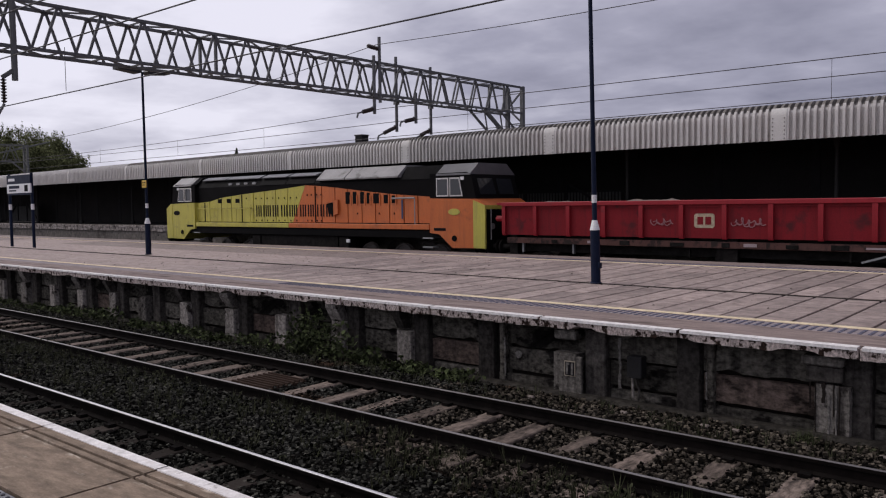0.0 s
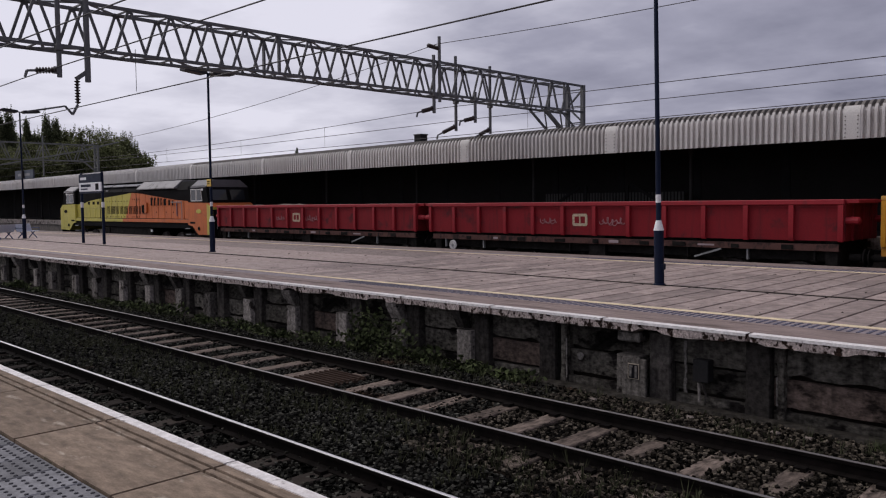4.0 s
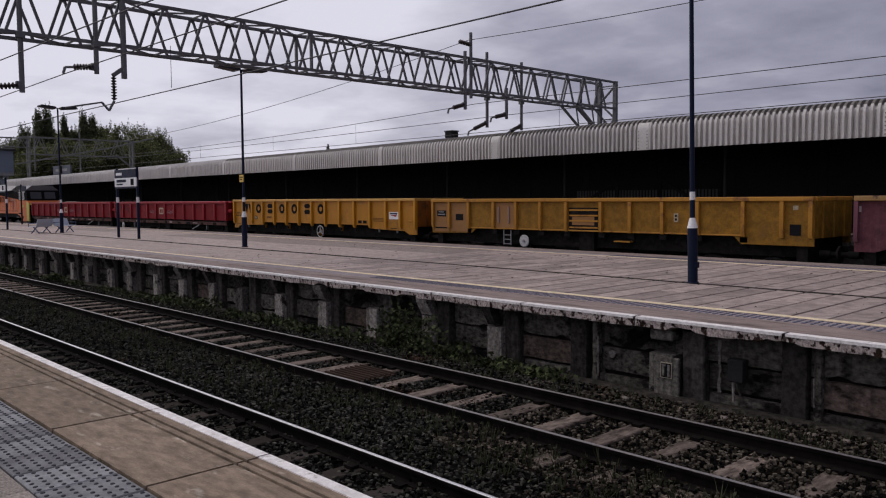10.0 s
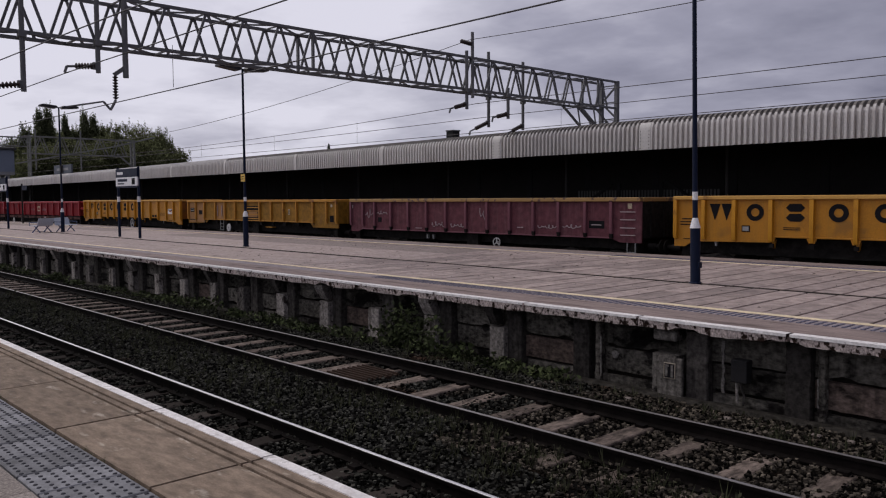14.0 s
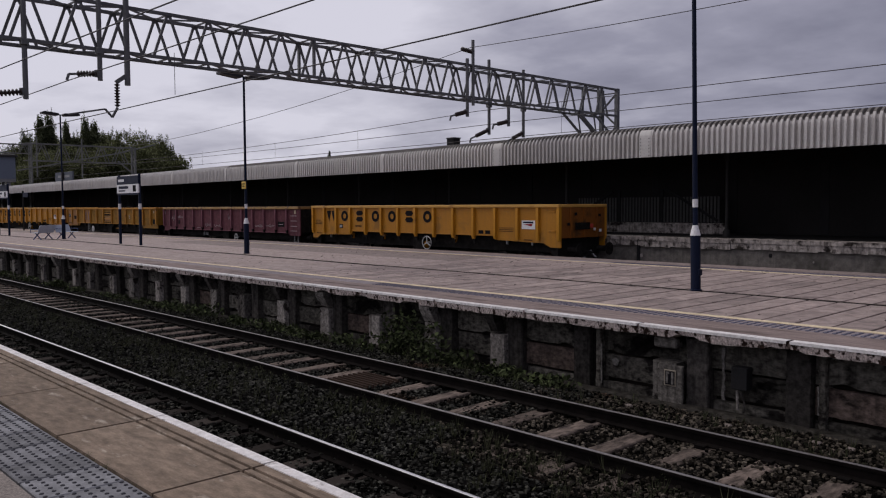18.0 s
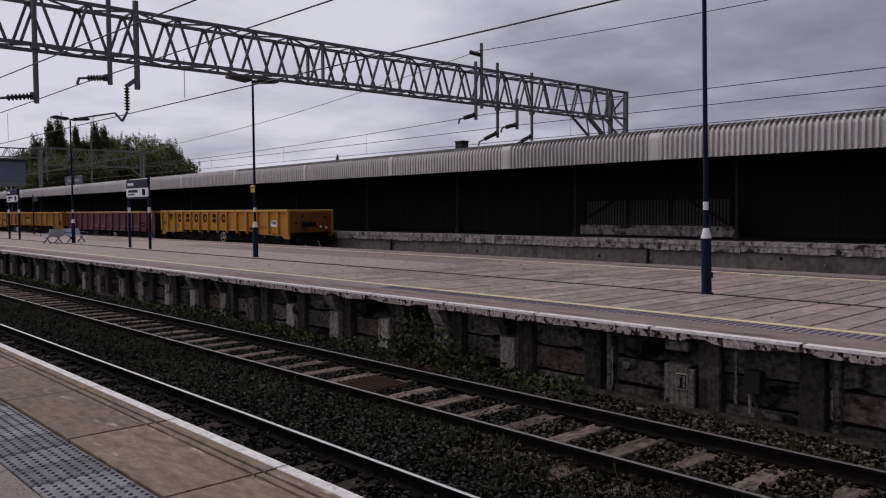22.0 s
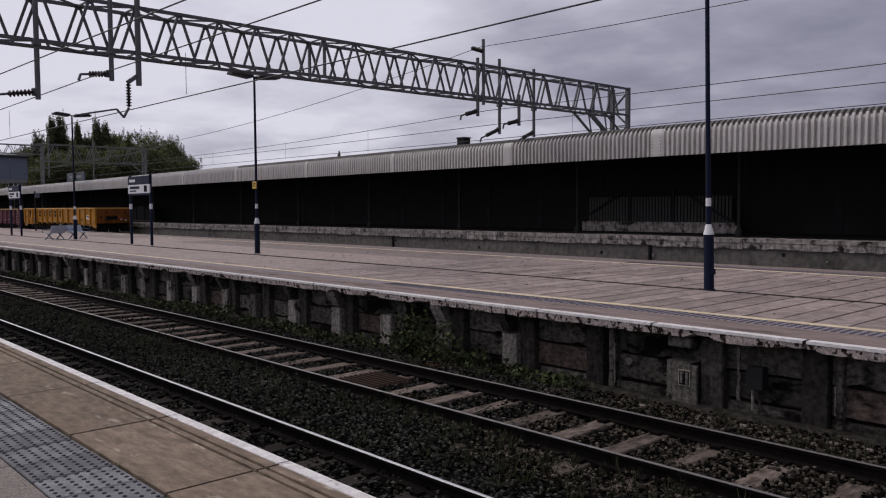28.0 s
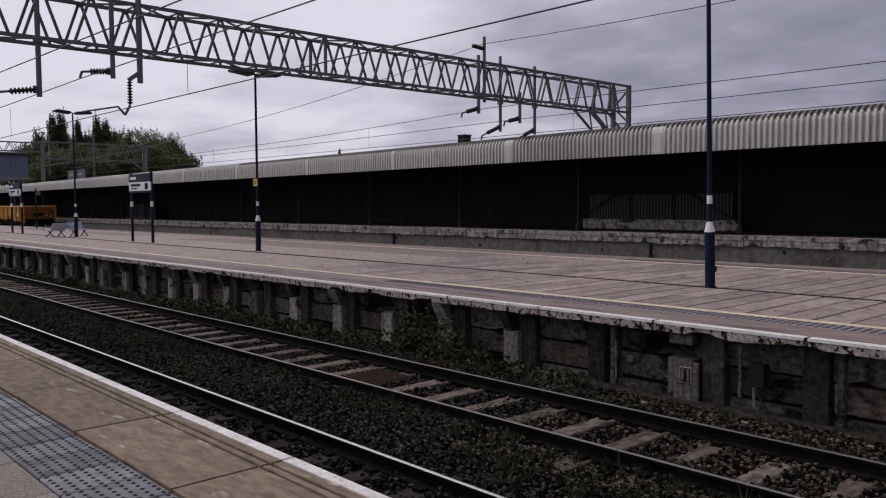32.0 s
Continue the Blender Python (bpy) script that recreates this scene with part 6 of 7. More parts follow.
def red_wagon(load, mark_bay, disc_at, label):
    t = thing("box_wagon", label, "wagon", group="wagons of the train")
    L, zt, zb = 15.0, 2.56, 1.49
    posts = [0.08 + 1.236 * i for i in range(13)]
    wagon_shell(t, L, posts, zt, zb, [(0, zb), (L, zb), (L, zt - 0.1), (0, zt - 0.1)], M["red"], M["red_frame"], M["red"], 0.13, 0.13, M["red_frame"], 0.02)
    for s in (-1, 1):
        part("rubbing_strip", MB().box(0.1, L - 0.1, min(s * 1.335, s * 1.30), max(s * 1.335, s * 1.30), zt - 0.20, zt - 0.135), M["red"], t)
        sole = part("outer_solebar", MB().prism([(s * 1.30, 1.22), (s * 1.30, 1.40), (s * 1.16, 1.40), (s * 1.16, 1.38), (s * 1.26, 1.38), (s * 1.26, 1.24), (s * 1.16, 1.24), (s * 1.16, 1.22)], "x", 0.15, L - 0.15), M["red_solebar"], t, "dusty faded red solebar")
        rib = MB().box(0, 0.10, min(s * 1.304, s * 1.24), max(s * 1.304, s * 1.24), 1.225, 1.395).mesh("rib", M["red_solebar"])
        for i in range(18):
            put("rib", rib, sole, 0.6 + i * 0.8)
        for i, x in enumerate((1.9, 4.3, 5.9, 7.4, 9.1, 10.2, 12.0, 13.4)):
            part("solebar_box", MB().cbox(x, x + 0.22 + 0.1 * (i % 3), min(s * 1.325, s * 1.301), max(s * 1.325, s * 1.301), 1.24, 1.35 + 0.02 * (i % 2), 0.006), M["underframe"], sole)
    for x, d in ((0.0, -1), (L, 1)):
        for y in (-1.2, 1.2):
            part("end_bracket", MB().lathe([(0.10, 0.0), (0.10, d * 0.30), (0.06, d * 0.34)], 10, (x, y, 2.02), "x"), M["red_frame"], t)
        part("end_lip", MB().box(min(x, x + d * 0.3), max(x, x + d * 0.3), -1.25, 1.25, zt - 0.09, zt - 0.01), M["red_frame"], t)
    x0 = posts[mark_bay] + 0.36
    f = part("mark_frame", MB().prism([(x0 + 0.05, 1.78), (x0 + 0.53, 1.78), (x0 + 0.58, 1.83), (x0 + 0.58, 2.13), (x0 + 0.53, 2.18), (x0 + 0.05, 2.18), (x0, 2.13), (x0, 1.83)], "y", -1.31, -1.301), M["cream"], t, "cream square company mark")
    for a in (0.09, 0.32):
        part("mark_block", MB().box(x0 + a, x0 + a + 0.17, -1.316, -1.3105, 1.87, 2.09), M["red"], f)
    for k in range(2):
        scrawl(t, posts[mark_bay - 1] + 0.30 + 0.06 * k, 1.78 + 0.05 * k, 0.62, 0.26, 3 + mark_bay + 9 * k, M["faded_scrawl"])
        scrawl(t, posts[mark_bay + 1] + 0.20 + 0.05 * k, 1.76 + 0.06 * k, 0.80, 0.28, 4 + mark_bay + 9 * k, M["faded_scrawl"])
    bars(t, [(8.0, 8.35, 1.27, 1.36), (3.2, 3.4, 1.27, 1.35), (11.0, 11.5, 1.28, 1.33)], M["chalk"], -1.301)
    part("rope_hook", MB().cbox(posts[6] - 0.2, posts[6] - 0.16, -1.40, -1.375, zt - 0.12, zt - 0.02, 0.005), M["white_paint"], t)
    if disc_at:
        disc(t, disc_at, 1.0, 0.19)
    for x in (0.7, 2.6, 6.4, 10.6, 12.4, 14.2):
        part("bracket", MB().box(x, x + 0.05, -1.2, -1.1, 0.92, 1.22), M["galv_pale"] if x in (0.7, 2.6, 12.4) else M["underframe"], t)
    part("ladder_bar", MB().bar((10.9, -1.28, 0.95), (11.7, -1.28, 1.2), 0.05), M["galv_pale"], t)
    load_heap(t, L, zt - 0.26, load, 0.34)
    bogie(t, 2.2, 1.8, 2)
    bogie(t, L - 2.2, 1.8, 2)
    buffers(t, 0.0, -1)
    buffers(t, L, 1)
    return t


def yellow_wagon(last, label):
    t = thing("box_wagon", label, "wagon", group="wagons of the train")
    L, zt, zb = 14.85, 2.64, 1.47
    posts = [0.06, 0.97, 1.91] + [2.97 + 1.105 * i for i in range(8)] + [11.83, 12.92, 13.87, 14.79]
    poly = [(0, 1.14), (0.35, 1.14), (0.6, 1.30), (2.95, 1.34), (3.05, 1.48), (11.7, 1.48), (11.8, 1.34), (14.1, 1.28), (14.4, 1.14), (L, 1.14), (L, zt - 0.1), (0, zt - 0.1)]
    wagon_shell(t, L, posts, zt, zb, poly, M["yellow"], M["yellow_post_lit"], M["yellow_end"], 0.11, 0.11, M["yellow_rail"], 0.10)
    kinds = ["wedge", "ring", "block", "ring", "ring", "block", "ring"]
    for i, k in enumerate(kinds):
        x = 1.17 + i * 1.115
        mb = MB()
        letter_block(mb, x - 0.03, 1.93, 0.72 if k == "wedge" else 0.50, 0.48, k)
        part("mark_shape", mb, M["mark_black"], t, "large black mark shape")
    bars(t, [(2.12, 2.36, 1.62, 1.80), (10.95, 11.2, 1.55, 1.68), (11.3, 11.55, 1.55, 1.68)], M["mark_black"])
    bars(t, [(2.15, 2.33, 1.65, 1.77)], M["galv_pale"], -1.316)
    bars(t, [(0.25, 0.62, 1.95, 1.98), (0.2, 0.75, 1.86, 1.89), (0.2, 0.75, 1.78, 1.81), (3.3, 3.75, 1.75, 1.77), (3.3, 3.75, 1.70, 1.72), (12.0, 12.7, 1.78, 1.795), (12.0, 12.7, 1.72, 1.735), (12.0, 12.7, 1.66, 1.675), (0.3, 0.7, 1.36, 1.38), (13.2, 13.6, 1.36, 1.39)], M["mark_black"])
    s = part("sticker", MB().box(13.10, 13.72, -1.313, -1.305, 1.76, 2.07), M["sign_white"], t, "white sticker with a red mark")
    part("sticker_mark", MB().prism([(13.18, 1.93), (13.62, 1.96), (13.55, 1.86), (13.35, 1.90)], "y", -1.318, -1.3135), M["red_frame"], s)
    part("sticker_bar", MB().box(13.16, 13.64, -1.318, -1.3135, 1.97, 2.03), M["navy"], s)
    for a, b in zip(posts[3:10], posts[4:11]):
        part("lower_flange", MB().cbox(a + 0.06, b - 0.06, -1.335, -1.302, 1.485, 1.525, 0.006), M["yellow"], t)
    for x in posts[3:11]:
        part("post_gusset", MB().prism([(x - 0.13, 1.475), (x + 0.13, 1.475), (x + 0.075, 1.35), (x - 0.075, 1.35)], "y", -1.335, -1.302), M["yellow"], t)
        part("gusset_bracket", MB().box(x - 0.06, x + 0.06, -1.30, -1.24, 1.20, 1.31), M["underframe"], t)
    for z in (1.70, 2.38):
        part("hinge", MB().cbox(14.35, 14.62, -1.33, -1.30, z - 0.04, z + 0.04, 0.01), M["yellow"], t)
    spoked(t, 8.10, 1.13, 0.26, M["disc_grey"])
    part("air_tank", MB().lathe([(0.02, 0.0), (0.16, 0.05), (0.17, 0.75), (0.02, 0.8)], 12, (7.05, -1.0, 1.05), "x"), M["yellow"], t, "yellow cylinder under the frame")
    for x in (1.3, 3.0, 5.2, 9.6, 12.3, 13.5):
        part("bracket", MB().prism([(x - 0.07, 1.42), (x + 0.07, 1.42), (x + 0.02, 1.18), (x - 0.02, 1.18)], "y", -1.22, -1.14), M["galv_pale"] if x in (1.3, 12.3, 13.5) else M["yellow"], t)
    if last:
        part("end_plate", MB().box(L + 0.052, L + 0.058, -0.55, 0.3, 1.75, 2.0), M["underframe"], t)
        for y, z in ((-0.95, 1.95), (-0.55, 2.3), (0.55, 1.75), (0.85, 2.25), (0.9, 1.7)):
            part("end_fitting", MB().cbox(L + 0.05, L + 0.09, y - 0.06, y + 0.06, z - 0.05, z + 0.05, 0.01), M["white_paint"] if z < 1.8 else M["mark_black"], t)
        part("tail_lamp", MB().cbox(L + 0.05, L + 0.16, 0.28, 0.38, 1.80, 1.95, 0.02), M["loco_red"], t, "red tail lamp")
        part("brake_hose", MB().tube((L, -0.4, 1.0), (L + 0.2, -0.45, 0.72), 0.03).tube((L + 0.2, -0.45, 0.72), (L + 0.3, -0.3, 0.8), 0.03), M["galv_pale"], t)
        part("brake_hose", MB().tube((L, 0.4, 1.0), (L + 0.2, 0.45, 0.72), 0.03).tube((L + 0.2, 0.45, 0.72), (L + 0.3, 0.3, 0.8), 0.03), M["galv_pale"], t)
    bogie(t, 2.2, 1.8, 2)
    bogie(t, L - 2.2, 1.8, 2)
    buffers(t, 0.0, -1)
    buffers(t, L, 1)
    return t


def ochre_wagon():
    t = thing("box_wagon", "worn ochre open box wagon with a recessed ladder panel", "wagon", group="wagons of the train")
    L, zt, zb = 14.9, 2.60, 1.48
    posts = [0.09, 1.02, 2.07, 3.36, 4.46, 5.58, 6.71, 8.12, 9.23, 10.38, 11.55, 12.95, 14.05, 14.82]
    poly = [(0, 1.27), (2.2, 1.31), (2.42, 1.48), (12.65, 1.49), (12.88, 1.27), (L, 1.27), (L, zt - 0.1), (0, zt - 0.1)]
    wagon_shell(t, L, posts, zt, zb, poly, M["ochre"], M["ochre_frame"], M["ochre"], 0.11, 0.12, None, 0.0)
    for a, b in zip(posts[2:11], posts[3:12]):
        part("lower_flange", MB().cbox(a + 0.06, b - 0.06, -1.345, -1.302, 1.49, 1.535, 0.006), M["ochre_frame"], t)
    for x in posts[2:12]:
        part("post_shoe", MB().cbox(x - 0.12, x + 0.12, -1.30, -1.18, 1.30, 1.475, 0.01), M["underframe"], t)
    for x0, x1, z0, z1 in ((0.16, 0.95, 1.33, 2.45), (1.1, 2.0, 1.35, 2.45), (3.44, 4.38, 1.52, 2.45)):
        label_panel(t, x0, x1, z0, z1, M["ochre_pink"])
    bars(t, [(0.3, 0.8, 1.92, 2.15), (0.2, 0.85, 1.45, 1.50), (1.35, 1.75, 1.78, 2.02)], M["mark_black"], -1.314)
    bars(t, [(0.34, 0.76, 1.98, 2.02), (0.4, 0.7, 2.08, 2.11)], M["galv_pale"], -1.323)
    # the recess is a flat plate, its shade put into the dark colour
    rec = part("recess", MB().box(6.80, 8.03, -1.318, -1.303, 1.54, 2.28), M["underframe"], t, "flat dark panel standing for the shaded ladder recess")
    for z in (1.62, 1.84, 2.02, 2.20):
        part("rung", MB().box(6.84, 7.99, -1.345, -1.319, z - 0.025, z + 0.025), M["ochre_frame"], rec)
    part("rung_panel", MB().box(6.95, 7.85, -1.33, -1.319, 1.70, 1.98), M["ochre_pink"], rec)
    for x in (3.6, 4.1):
        part("handle", MB().tube((x, -1.34, 1.72), (x, -1.34, 2.3), 0.024), M["chalk"], t)
    bars(t, [(10.75, 10.9, 1.86, 2.12)], M["cream"], -1.306)
    bars(t, [(10.79, 10.86, 1.9, 1.97), (10.79, 10.86, 2.01, 2.08)], M["mark_black"], -1.315)
    bars(t, [(14.33, 14.47, 2.24, 2.36)], M["cream"], -1.306)
    bars(t, [(14.25, 14.55, 1.55, 1.85)], M["mark_black"], -1.306)
    disc(t, 4.84, 1.09, 0.22)
    lad = part("ladder", MB().bar((3.82, -1.28, 1.5), (3.82, -1.28, 0.92), 0.03), M["galv_pale"], t, "short grey step ladder")
    part("stile", MB().bar((4.17, -1.28, 1.5), (4.17, -1.28, 0.92), 0.03), M["galv_pale"], lad)
    for z in (0.96, 1.12, 1.28):
        part("rung", MB().bar((3.82, -1.28, z), (4.17, -1.28, z), 0.025), M["galv_pale"], lad)
    part("step", MB().box(8.6, 9.2, -1.30, -1.05, 1.18, 1.22), M["ochre_frame"], t)
    part("air_tank", MB().lathe([(0.02, 0.0), (0.17, 0.05), (0.18, 1.1), (0.02, 1.15)], 12, (6.0, -0.95, 1.0), "x"), M["underframe"], t)
    bogie(t, 2.2, 1.8, 2)
    bogie(t, L - 2.2, 1.8, 2)
    buffers(t, 0.0, -1)
    buffers(t, L, 1)
    return t


def maroon_wagon():
    t = thing("box_wagon", "faded maroon open box wagon with chipped yellow top rail", "wagon", group="wagons of the train")
    L, zt, zb = 15.0, 2.61, 1.32
    posts = [0.05, 0.91, 1.73] + [2.82 + 1.117 * i for i in range(10)] + [13.90]
    poly = [(0, 1.18), (0.5, 1.18), (0.8, 1.28), (13.9, 1.28), (14.2, 1.17), (L, 1.17), (L, zt - 0.1), (0, zt - 0.1)]
    wagon_shell(t, L, posts, zt, zb, poly, M["maroon"], M["maroon_frame"], M["underframe"], 0.10, 0.13, M["chipped_yellow"], -0.12)
    for x in posts[2:]:
        part("post_shoe", MB().prism([(-1.302, 1.44), (-1.40, 1.44), (-1.37, 1.30), (-1.302, 1.30)], "x", x - 0.055, x + 0.055), M["underframe"], t, "dark foot of the post")
    part("lower_flange", MB().cbox(0.8, 13.9, -1.335, -1.302, 1.285, 1.33, 0.006), M["maroon_frame"], t)
    for z in (1.41, 1.64, 1.90, 2.15):
        part("grab_rail", MB().bar((14.25, -1.35, z), (14.80, -1.35, z), 0.03), M["chalk"], t, "pale grab rail")
    bars(t, [(14.5, 14.65, 2.25, 2.42)], M["cream"])
    bars(t, [(1.92, 2.15, 1.62, 1.82), (13.0, 13.6, 1.60, 1.85)], M["mark_black"])
    bars(t, [(4.35, 4.75, 1.40, 1.43), (9.85, 10.15, 1.55, 1.58), (13.1, 13.5, 1.70, 1.73), (0.1, 0.16, 2.2, 2.35)], M["chalk"], -1.316)
    for i, (x, z, w, h) in enumerate(((1.05, 1.72, 0.55, 0.5), (1.85, 1.92, 0.7, 0.2), (5.3, 1.45, 0.75, 0.3), (6.4, 1.48, 0.75, 0.18), (8.0, 1.75, 0.35, 0.55), (10.85, 1.52, 0.8, 0.18), (11.95, 1.54, 0.75, 0.2))):
        scrawl(t, x, z, w, h, 60 + i, M["chalk"])
    spoked(t, 8.90, 0.98, 0.17, M["disc_grey"])
    lad = part("ladder", MB().bar((14.45, -1.25, 1.2), (14.45, -1.25, 0.82), 0.03), M["galv_pale"], t, "pale step ladder")
    part("stile", MB().bar((14.75, -1.25, 1.2), (14.75, -1.25, 0.82), 0.03), M["galv_pale"], lad)
    part("rung", MB().bar((14.45, -1.25, 0.86), (14.75, -1.25, 0.86), 0.025), M["galv_pale"], lad)
    for x in (4.9, 5.25):
        part("bracket", MB().box(x, x + 0.07, -1.2, -1.1, 1.0, 1.18), M["galv_pale"], t)
    bogie(t, 2.2, 1.8, 2)
    bogie(t, L - 2.2, 1.8, 2)
    buffers(t, 0.0, -1)
    buffers(t, L, 1)
    return t


def locomotive():
    """Its x = 0 at the trailing end; the leading end is at -20."""
    t = thing("locomotive", "yellow, orange and black freight diesel locomotive", "locomotive")
    part("underframe", MB().cbox(-19.2, -0.8, -1.25, 1.25, 1.28, 1.60, 0.03), M["loco_black"], t)
    part("hood", MB().prism([(-1.12, 1.6), (1.12, 1.6), (1.12, 3.45), (0.85, 3.78), (-0.85, 3.78), (-1.12, 3.45)], "x", -17.55, -2.5), M["loco_black"], t, "black upper engine hood")
    # coloured hood sides: flat door panels with a swept top edge
    def top_z(x):
        pts = [(-17.55, 2.72), (-16.31, 2.79), (-15.62, 2.94), (-14.07, 3.07), (-12.81, 3.15), (-10.82, 3.28), (-9.52, 3.39), (-8.29, 3.31), (-6.95, 3.17), (-5.68, 3.04), (-4.18, 2.90), (-2.50, 2.80)]
        for (a, za), (b, zb) in zip(pts[:-1], pts[1:]):
            if a <= x <= b:
                return za + (zb - za) * (x - a) / (b - a)
        return pts[-1][1]

    def split(z):
        return -10.5 + (z - 1.62) * (0.98 / 1.77)
    for s in (-1, 1):
        y0, y1 = s * 1.125, s * 1.165
        cuts = [-17.55, -16.5, -15.55, -14.75, -13.95, -13.1, -12.3, -11.5, -10.7]
        for a, b in zip(cuts[:-1], cuts[1:]):
            part("hood_door", MB().prism([(a + 0.024, 1.84), (b - 0.024, 1.84), (b - 0.024, top_z(b)), (a + 0.024, top_z(a))], "y", y0, y1), M["loco_yellow"], t)
        part("hood_door", MB().prism([(-10.688, 1.83), (split(1.83) - 0.006, 1.83), (split(top_z(-9.6)) - 0.006, top_z(-9.6)), (-10.688, top_z(-10.688))], "y", y0, y1), M["loco_yellow"], t)
        part("hood_door", MB().prism([(split(1.83) + 0.006, 1.83), (-8.912, 1.83), (-8.912, top_z(-8.912)), (split(top_z(-9.6)) + 0.006, top_z(-9.6))], "y", y0, y1), M["loco_orange"], t)
        cuts = [-8.9, -8.5, -7.7, -6.95, -6.15, -5.4, -4.65, -3.9, -3.2, -2.5]
        for a, b in zip(cuts[:-1], cuts[1:]):
            part("hood_door", MB().prism([(a + 0.024, 1.84), (b - 0.024, 1.84), (b - 0.024, top_z(b)), (a + 0.024, top_z(a))], "y", y0, y1), M["loco_orange"], t)
        part("sill", MB().cbox(-17.5, -10.52, min(s * 1.30, s * 1.0), max(s * 1.30, s * 1.0), 1.61, 1.80, 0.012), M["loco_yellow"], t, "yellow walkway sill")
        part("sill", MB().cbox(-10.51, -2.55, min(s * 1.30, s * 1.0), max(s * 1.30, s * 1.0), 1.61, 1.80, 0.012), M["loco_orange"], t, "orange walkway sill")
    yb = -1.166
    for a, b in ((-7.07, -6.81), (-6.65, -6.44), (-6.23, -6.01), (-5.87, -5.70), (-5.51, -5.18), (-4.95, -4.70), (-4.52, -4.33)):
        slot = part("vent_slot", MB().box(a, b, yb - 0.012, yb, 2.59, min(3.06, top_z(a) - 0.05)), M["loco_black"], t, "dark vent opening")
        part("vent_lip", MB().cbox(b, b + 0.07, yb - 0.03, yb - 0.0005, 2.52, 2.92, 0.006), M["loco_orange"], slot)
    for x in (-15.66, -14.95, -14.28):
        part("vent_slot", MB().box(x - 0.15, x + 0.15, yb - 0.012, yb, 2.70, 2.89), M["loco_black"], t, "dark vent opening")
    part("intake", MB().prism([(-8.12, 2.60), (-7.72, 2.66), (-7.72, 2.12), (-8.05, 2.20)], "y", yb - 0.06, yb), M["loco_black"], t, "dark boxed intake")
    part("intake_hood", MB().prism([(-8.15, 2.61), (-8.12, 2.66), (-7.45, 2.76), (-7.45, 2.20), (-7.56, 2.18), (-7.70, 2.12), (-7.70, 2.67)], "y", yb - 0.10, yb - 0.001), M["loco_orange"], t, "projecting orange intake hood")
    part("door_seam", MB().box(-16.4, -13.2, yb - 0.006, yb - 0.0005, 2.44, 2.475), M["loco_black"], t)
    for x in (-16.9, -13.95, -8.9):
        part("hood_pillar", MB().box(x - 0.035, x + 0.035, yb - 0.01, yb - 0.0005, 1.84, top_z(x) - 0.02), M["loco_black"], t, "dark door pillar")
    # company name as plain upright bars
    x = -12.9
    for w in (0.30, 0.36, 0.28, 0.36, 0.30, 0, 0.34, 0.36, 0.14, 0.28, 0, 0.30, 0.34, 0.28, 0.14, 0.36, 0.34, 0.3):
        if w:
            e = w * 0.78
            blk = MB().box(x, x + 0.075, yb - 0.008, yb, 2.08, 2.58)
            if w > 0.2:
                blk.box(x + e - 0.075, x + e, yb - 0.008, yb, 2.08, 2.58)
            part("name_block", blk, M["mark_black"], t)
        x += (w or 0.12) * 1.02
    for x, z in [(-16.9, 2.1), (-13.6, 2.9), (-6.4, 2.2), (-5.2, 2.2), (-4.4, 2.2)] + [(x + dx, z) for x in (-13.1, -12.3, -11.5, -10.7) for dx in (0.2, 0.6) for z in (1.91, 2.88)] + [(x + dx, z) for x in (-9.5, -8.9) for dx in (0.1, 0.36) for z in (1.91, 2.98)]:
        part("latch", MB().cbox(x - 0.03, x + 0.03, yb - 0.02, yb, z - 0.035, z + 0.035, 0.006), M["loco_black"], t)
    for a, b in ((-17.4, -13.2), (-4.43, -3.28)):
        rail, zt = MB(), 2.77 if b > -5 else 2.45
        rail.tube((a, -1.27, zt), (b, -1.27, zt), 0.03 if b > -5 else 0.018)
        for x in spread(a, b, 1.05) if b < -5 else (b, b + 0.02):
            rail.tube((x, -1.27, 1.8), (x, -1.27, zt), 0.013)
        part("handrail", rail, M["galv_pale"] if b > -5 else M["loco_yellow"], t, "painted handrail")
    part("door_strip", MB().box(-4.02, -3.95, yb - 0.02, yb, 2.0, 2.72), M["bench_frame"], t, "blue-grey door edge")
    # roof furniture
    part("roof_louvres", MB().prism([(-1.05, 3.50), (-0.6, 3.92), (0.6, 3.92), (1.05, 3.50)], "x", -15.4, -12.8), M["loco_black"], t)
    for i in range(4):
        part("roof_vent", MB().box(-15.1 + i * 0.6, -14.85 + i * 0.6, -1.06, -0.98, 3.50, 3.62), M["galv_pale"], t)
    for a, b in ((-17.3, -15.45), (-15.35, -12.85), (-12.65, -10.95), (-10.8, -9.05)):
        part("roof_sheet", MB().prism([(-1.0, 3.80), (-0.62, 3.935), (0.62, 3.935), (1.0, 3.80), (1.0, 3.77), (-1.0, 3.77)], "x", a, b), M["cab_grey"], t, "thin grey sheet along the top of the black roof")
    for a, b in ((-12.7, -10.9), (-10.85, -9.0)):
        part("roof_box", MB().prism([(-1.14, 3.46), (-0.8, 3.84), (0.8, 3.84), (1.14, 3.46)], "x", a, b), M["loco_black"], t)
    for a, b in ((-8.75, -7.1), (-7.05, -4.15)):
        part("roof_panel", MB().prism([(-1.22, 3.55), (-1.22, 3.60), (-0.72, 4.02), (0.72, 4.02), (1.22, 3.60), (1.22, 3.55)], "x", a, b), M["loco_roof"], t, "sloping silver roof panel")
    part("roof_box", MB().prism([(-1.14, 3.46), (-0.75, 3.95), (0.75, 3.95), (1.14, 3.46)], "x", -4.1, -2.5), M["loco_black"], t)

